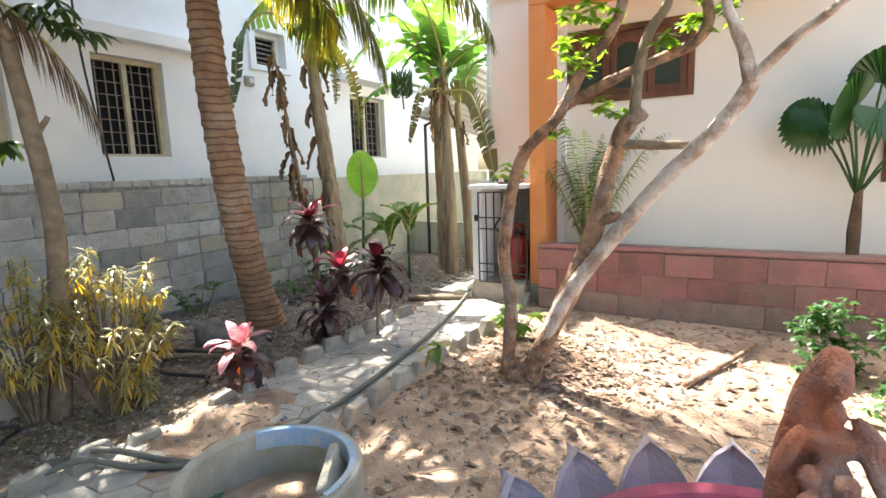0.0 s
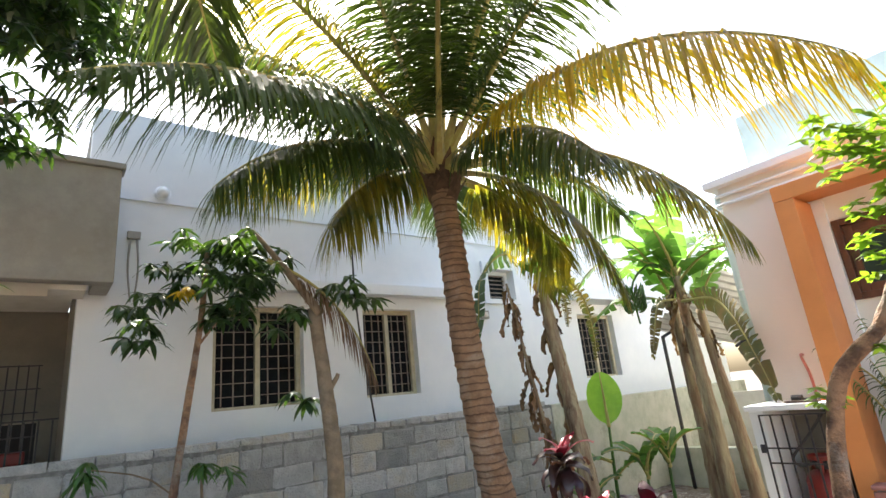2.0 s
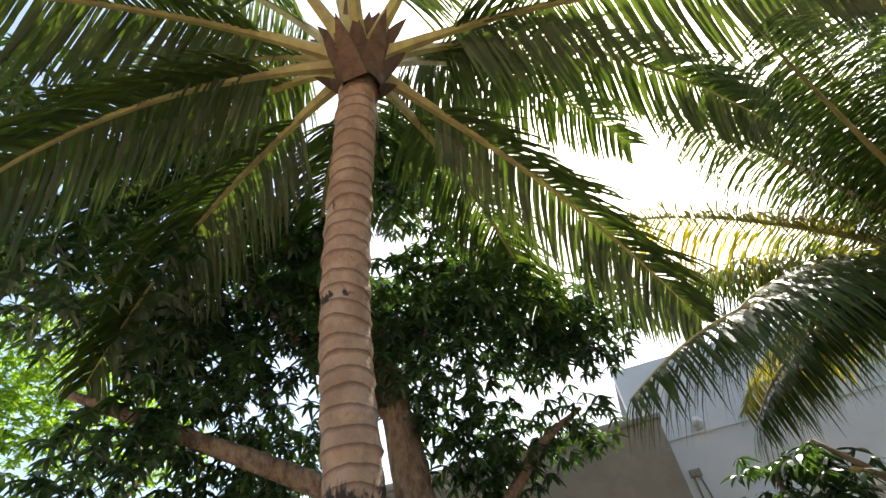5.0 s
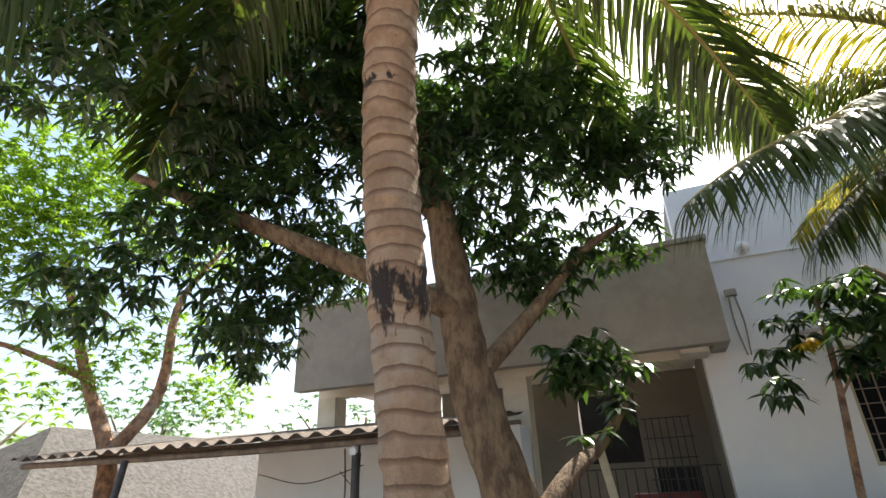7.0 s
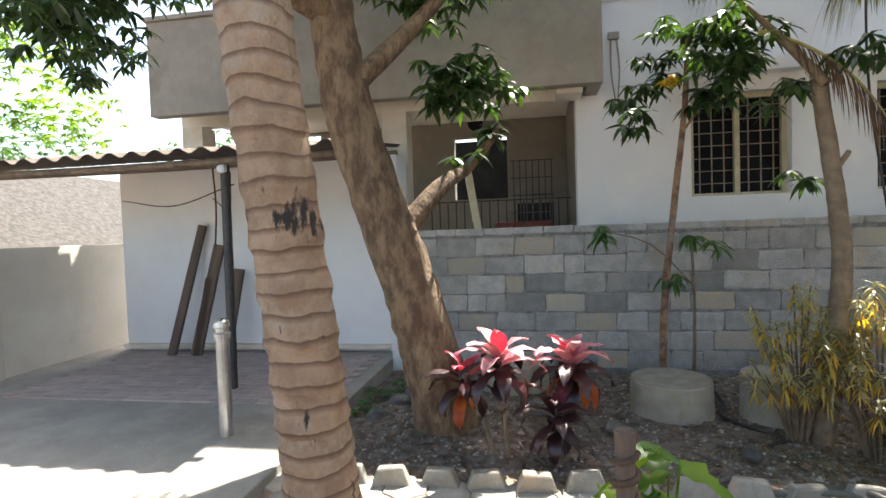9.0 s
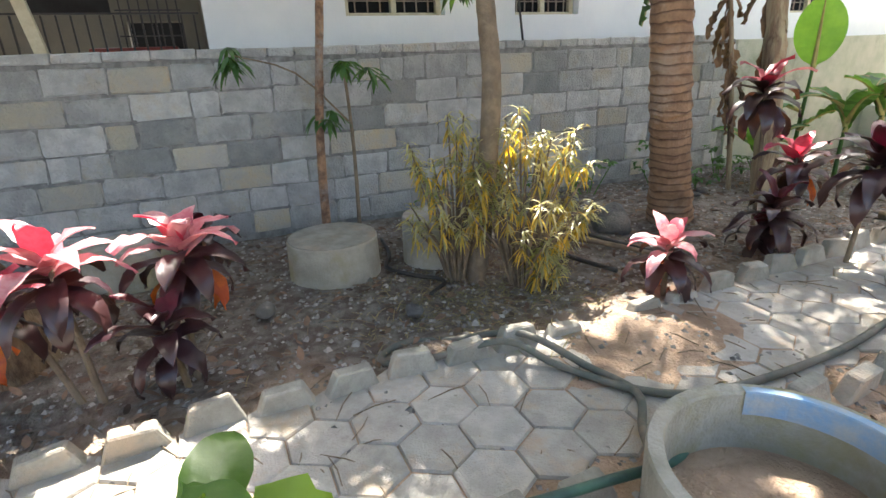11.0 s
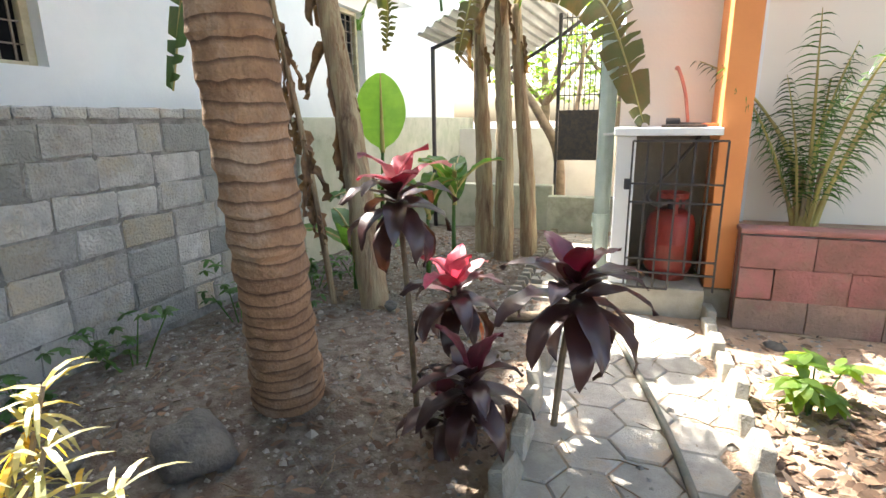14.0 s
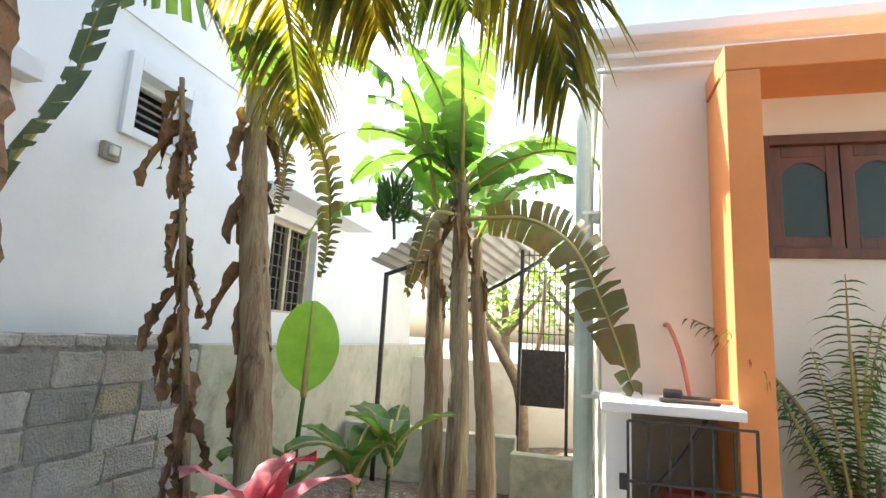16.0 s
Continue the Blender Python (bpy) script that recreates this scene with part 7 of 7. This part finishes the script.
pblocks = [shared_box("block", (0.397, 0.03, 0.203), M_PINK, 0.004, 0.003, k) for k in range(3)]
lblocks = [shared_box("block", (0.397, 0.03, 0.203), M_PLAINB, 0.004, 0.003, k) for k in range(3)]
for row in range(3):
    x = -1.94 - (0.2 if row % 2 else 0)
    while x < 3.0:
        if x > -1.95:
            ob = new("block", rb.choice(pblocks if row else lblocks))
            ob.location = (x + 0.2, 5.865, 0.115 + row * 0.205 - 0.01)
            rel(ob, planter_wall)
        x += 0.4
for row in range(3):
    if row % 2:
        me = shared_box("block", (0.19, 0.03, 0.195), M_PINK, 0.008, 0.004, 9)
        ob = new("block", me)
        ob.location = (-1.84, 5.865, 0.115 + row * 0.205 - 0.01)
        rel(ob, planter_wall)


def trapezoid(seed):
    r = random.Random(seed)
    bw, tw, h, t = 0.125, 0.072, 0.125, 0.032
    vs = []
    for s in (-t, t):
        vs += [(s, -bw, -0.06), (s, bw, -0.06), (s, bw, 0.0), (s, tw, h), (s, -tw, h), (s, -bw, 0.0)]
    bm = bmesh.new()
    q = [bm.verts.new((a + r.uniform(-0.003, 0.003), b + r.uniform(-0.007, 0.007), c + r.uniform(-0.006, 0.006))) for a, b, c in vs]
    bm.faces.new(q[:6][::-1])
    bm.faces.new(q[6:])
    for i in range(6):
        j = (i + 1) % 6
        bm.faces.new((q[i], q[j], q[j + 6], q[i + 6]))
    bmesh.ops.bevel(bm, geom=bm.edges[:], offset=0.007, segments=1, affect="EDGES")
    me = bpy.data.meshes.new("edging_stone")
    bm.to_mesh(me)
    bm.free()
    me.materials.append(M_STONE)
    return me


path_left = thing("path_edging", (-2.97, 2.5, 0), "row of upright half-hexagon cement edging stones by the bed", "edging", "path edgings")
path_right = thing("path_edging", (-2.11, 2.5, 0), "row of upright half-hexagon cement edging stones by the sandy yard", "edging", "path edgings")
bpy.context.view_layer.update()
traps = [trapezoid(k) for k in range(6)]
y = -0.85
while y < 5.2:
    if not 2.55 < y < 2.75:
        low = 0.05 if 2.2 < y < 3.2 else 0.0
        ob = new("edging_stone", rb.choice(traps))
        ob.matrix_world = pose(-2.98 - 0.02 * (y > 4) + rb.uniform(-0.015, 0.015), y, 0.0 - low + rb.uniform(-0.012, 0.01), rb.uniform(-5, 5), rb.uniform(-14, 6), rb.uniform(-7, 7))
        rel(ob, path_left)
    y += 0.262 + rb.uniform(-0.008, 0.012)
y = -0.85
while y < 6.0:
    if not 2.0 < y < 2.3:
        ob = new("edging_stone", rb.choice(traps))
        ob.matrix_world = pose(-2.10 + rb.uniform(-0.012, 0.012), y, rb.uniform(-0.02, 0.008), rb.uniform(-4, 4), rb.uniform(-8, 10), rb.uniform(-6, 6))
        rel(ob, path_right)
    y += 0.258 + rb.uniform(-0.008, 0.012)

pave = thing("path", (-2.5, 2.5, 0), "", "")
pave["kind"] = "structure"
pave["label"] = "garden path of grey hexagonal cement pavers"
bpy.context.view_layer.update()


def hex_mesh(r, seed):
    q = random.Random(seed)
    bm = bmesh.new()
    top = [bm.verts.new((math.cos(radians(60 * k)) * (r - 0.006), math.sin(radians(60 * k)) * (r - 0.006), 0.028)) for k in range(6)]
    mid = [bm.verts.new((math.cos(radians(60 * k)) * r, math.sin(radians(60 * k)) * r, 0.020)) for k in range(6)]
    bot = [bm.verts.new((math.cos(radians(60 * k)) * r, math.sin(radians(60 * k)) * r, -0.03)) for k in range(6)]
    for v in top:
        v.co.z += q.uniform(-0.002, 0.002)
    bm.faces.new(top)
    for k in range(6):
        j = (k + 1) % 6
        bm.faces.new((mid[k], mid[j], top[j], top[k]))
        bm.faces.new((bot[k], bot[j], mid[j], mid[k]))
    me = bpy.data.meshes.new("paver")
    bm.to_mesh(me)
    bm.free()
    me.materials.append(M_PAVER)
    return me


R = 0.138
hexes = [hex_mesh(R - 0.003, k) for k in range(4)]
col = 0
x = -2.93
while x < -2.14:
    y = -0.95 + (R * math.sqrt(3) / 2 if col % 2 else 0)
    while y < 5.85:
        ob = new("paver", rb.choice(hexes))
        ob.location = (x + rb.uniform(-0.003, 0.003), y, rb.uniform(-0.004, 0.004))
        ob.rotation_euler = (rb.uniform(-0.015, 0.015), rb.uniform(-0.015, 0.015), rb.choice((0, 1, 2, 3, 4, 5)) * math.pi / 3)
        rel(ob, pave)
        y += R * math.sqrt(3)
    x += R * 1.5
    col += 1
brick = [shared_box("paver", (0.2, 0.1, 0.05), M_PAVER, 0.006, 0.002, k) for k in range(3)]
for j in range(22):
    for i in range(3):
        ob = new("paver", rb.choice(brick))
        ob.location = (-3.22 + i * 0.205 + (0.1 if j % 2 else 0) - 0.02, 6.05 + j * 0.106, 0.012 + rb.uniform(-0.003, 0.003))
        rel(ob, pave)
for j in range(20):
    ob = new("edging_stone", traps[j % 6])
    ob.matrix_world = pose(-3.42, 6.1 + j * 0.13, -0.05, 0, 0, 90) @ Matrix.Diagonal((0.5, 0.5, 0.7, 1))
    rel(ob, pave)
tiles = [shared_box("tile", (0.195, 0.095, 0.02), M_TILE, 0.003, 0.001, k) for k in range(3)]
court = thing("court_paving", (-4.5, -2.8, 0.08), "herringbone courtyard tiles in dusty pink and grey", "paving")
bpy.context.view_layer.update()
n = 0
for j in range(15):
    for i in range(17):
        if n >= 290:
            break
        ob = new("tile", rb.choice(tiles))
        ob.location = (-5.72 + i * 0.10 + 0.05, -1.25 - j * 0.2 - (0.1 if i % 2 else 0), 0.088)
        ob.rotation_euler = (0, 0, math.pi / 2)
        rel(ob, court)
        n += 1


def scatter(name, n, area, maker, material, label, category, seed):
    r = random.Random(seed)
    vs, fs = [], []
    for _ in range(n):
        x, y = area(r)
        maker(r, x, y, ground_z(x, y), vs, fs)
    return mesh_object(name, vs, fs, material, None, label, category, "", "stuff")


def litter_leaf(r, x, y, z, vs, fs):
    a = r.random() * 6.28
    L = r.uniform(0.03, 0.10)
    leaf_strip(vs, fs, (x, y, z + r.uniform(0.004, 0.02)), (math.cos(a), math.sin(a), r.uniform(-0.1, 0.5)), L, L * r.uniform(0.25, 0.5), r.uniform(0.2, 1.2), 3,
               normal=(r.uniform(-0.6, 0.6), r.uniform(-0.6, 0.6), 1))


def pebble(r, x, y, z, vs, fs):
    s = r.uniform(0.004, 0.02) * (1.8 if r.random() < 0.06 else 1)
    b = len(vs)
    a = r.random() * 6
    for k in range(4):
        vs.append((x + math.cos(a + k * 1.57) * s, y + math.sin(a + k * 1.57) * s * r.uniform(0.6, 1), z + s * 0.1))
    vs.append((x + r.uniform(-0.3, 0.3) * s, y, z + s * r.uniform(0.5, 0.9)))
    vs.append((x + r.uniform(-0.5, 0.5) * s, y + s * 0.4, z + s * r.uniform(0.4, 0.8)))
    fs += [(b, b + 1, b + 4), (b + 1, b + 2, b + 5, b + 4), (b + 2, b + 3, b + 5), (b + 3, b, b + 4, b + 5)]


def twig(r, x, y, z, vs, fs):
    a = r.random() * 6.28
    L = r.uniform(0.05, 0.22)
    d = Vector((math.cos(a), math.sin(a), 0))
    p = Vector((x, y, z + 0.008))
    v, f = tube_data([p, p + d * L * 0.5 + Vector((0, 0, 0.006)), p + d * L + Vector((d.y, -d.x, 0)) * L * r.uniform(-0.15, 0.15)], [0.003, 0.003, 0.002], 4)
    b = len(vs)
    vs += v
    fs += [tuple(i + b for i in q) for q in f]


def right_area(r):
    if r.random() < 0.62:
        a, d = r.random() * 6.28, abs(r.gauss(0, 0.55))
        x, y = -1.3 + math.cos(a) * d, 4.3 + math.sin(a) * d
        return (max(-2.0, x), min(5.8, y))
    return (r.uniform(-2.02, 1.6), r.uniform(1.5, 5.82))


scatter("leaf_litter", 3200, right_area, litter_leaf, M_LITTER, "dry brown fallen leaves scattered on the sand", "leaf litter", 5)
scatter("leaf_litter", 2200, lambda r: (r.uniform(-5.4, -3.1), r.uniform(-0.8, 8.3)), litter_leaf, M_LITTER, "dry brown fallen leaves lying in the shaded bed", "leaf litter", 6)
scatter("gravel", 9000, lambda r: (r.uniform(-5.5, -3.1), r.uniform(-0.8, 8.5)), pebble, M_GRAVEL, "small grey stones and rubble in the bed", "gravel", 7)
scatter("gravel", 5000, lambda r: (r.uniform(-3.0, 1.6), r.uniform(-0.9, 5.8)), pebble, M_GRAVEL, "fine pale grit on the sand", "gravel", 8)
scatter("twigs", 900, lambda r: (r.uniform(-5.3, 1.5), r.uniform(-0.8, 5.8)), twig, M_BARKT, "thin dry twigs scattered over the soil", "twigs", 9)
M_GRASS = mat("dry_grass", (0.34, 0.26, 0.12), (0.22, 0.20, 0.08), 0.8, 5, 0, island=True, vary=0.3)
scatter("dry_grass", 1500, lambda r: (-3.6 + r.gauss(0, 0.33), 2.25 + r.gauss(0, 0.38)), lambda r, x, y, z, vs, fs: leaf_strip(
    vs, fs, (x, y, z + 0.003), (r.uniform(-1, 1), r.uniform(-1, 1), r.uniform(0.0, 0.5)), r.uniform(0.04, 0.13), 0.004, 0.7, 2, shape=(1, 1, 0)), M_GRASS, "thin dry straw under the croton", "grass", 10)
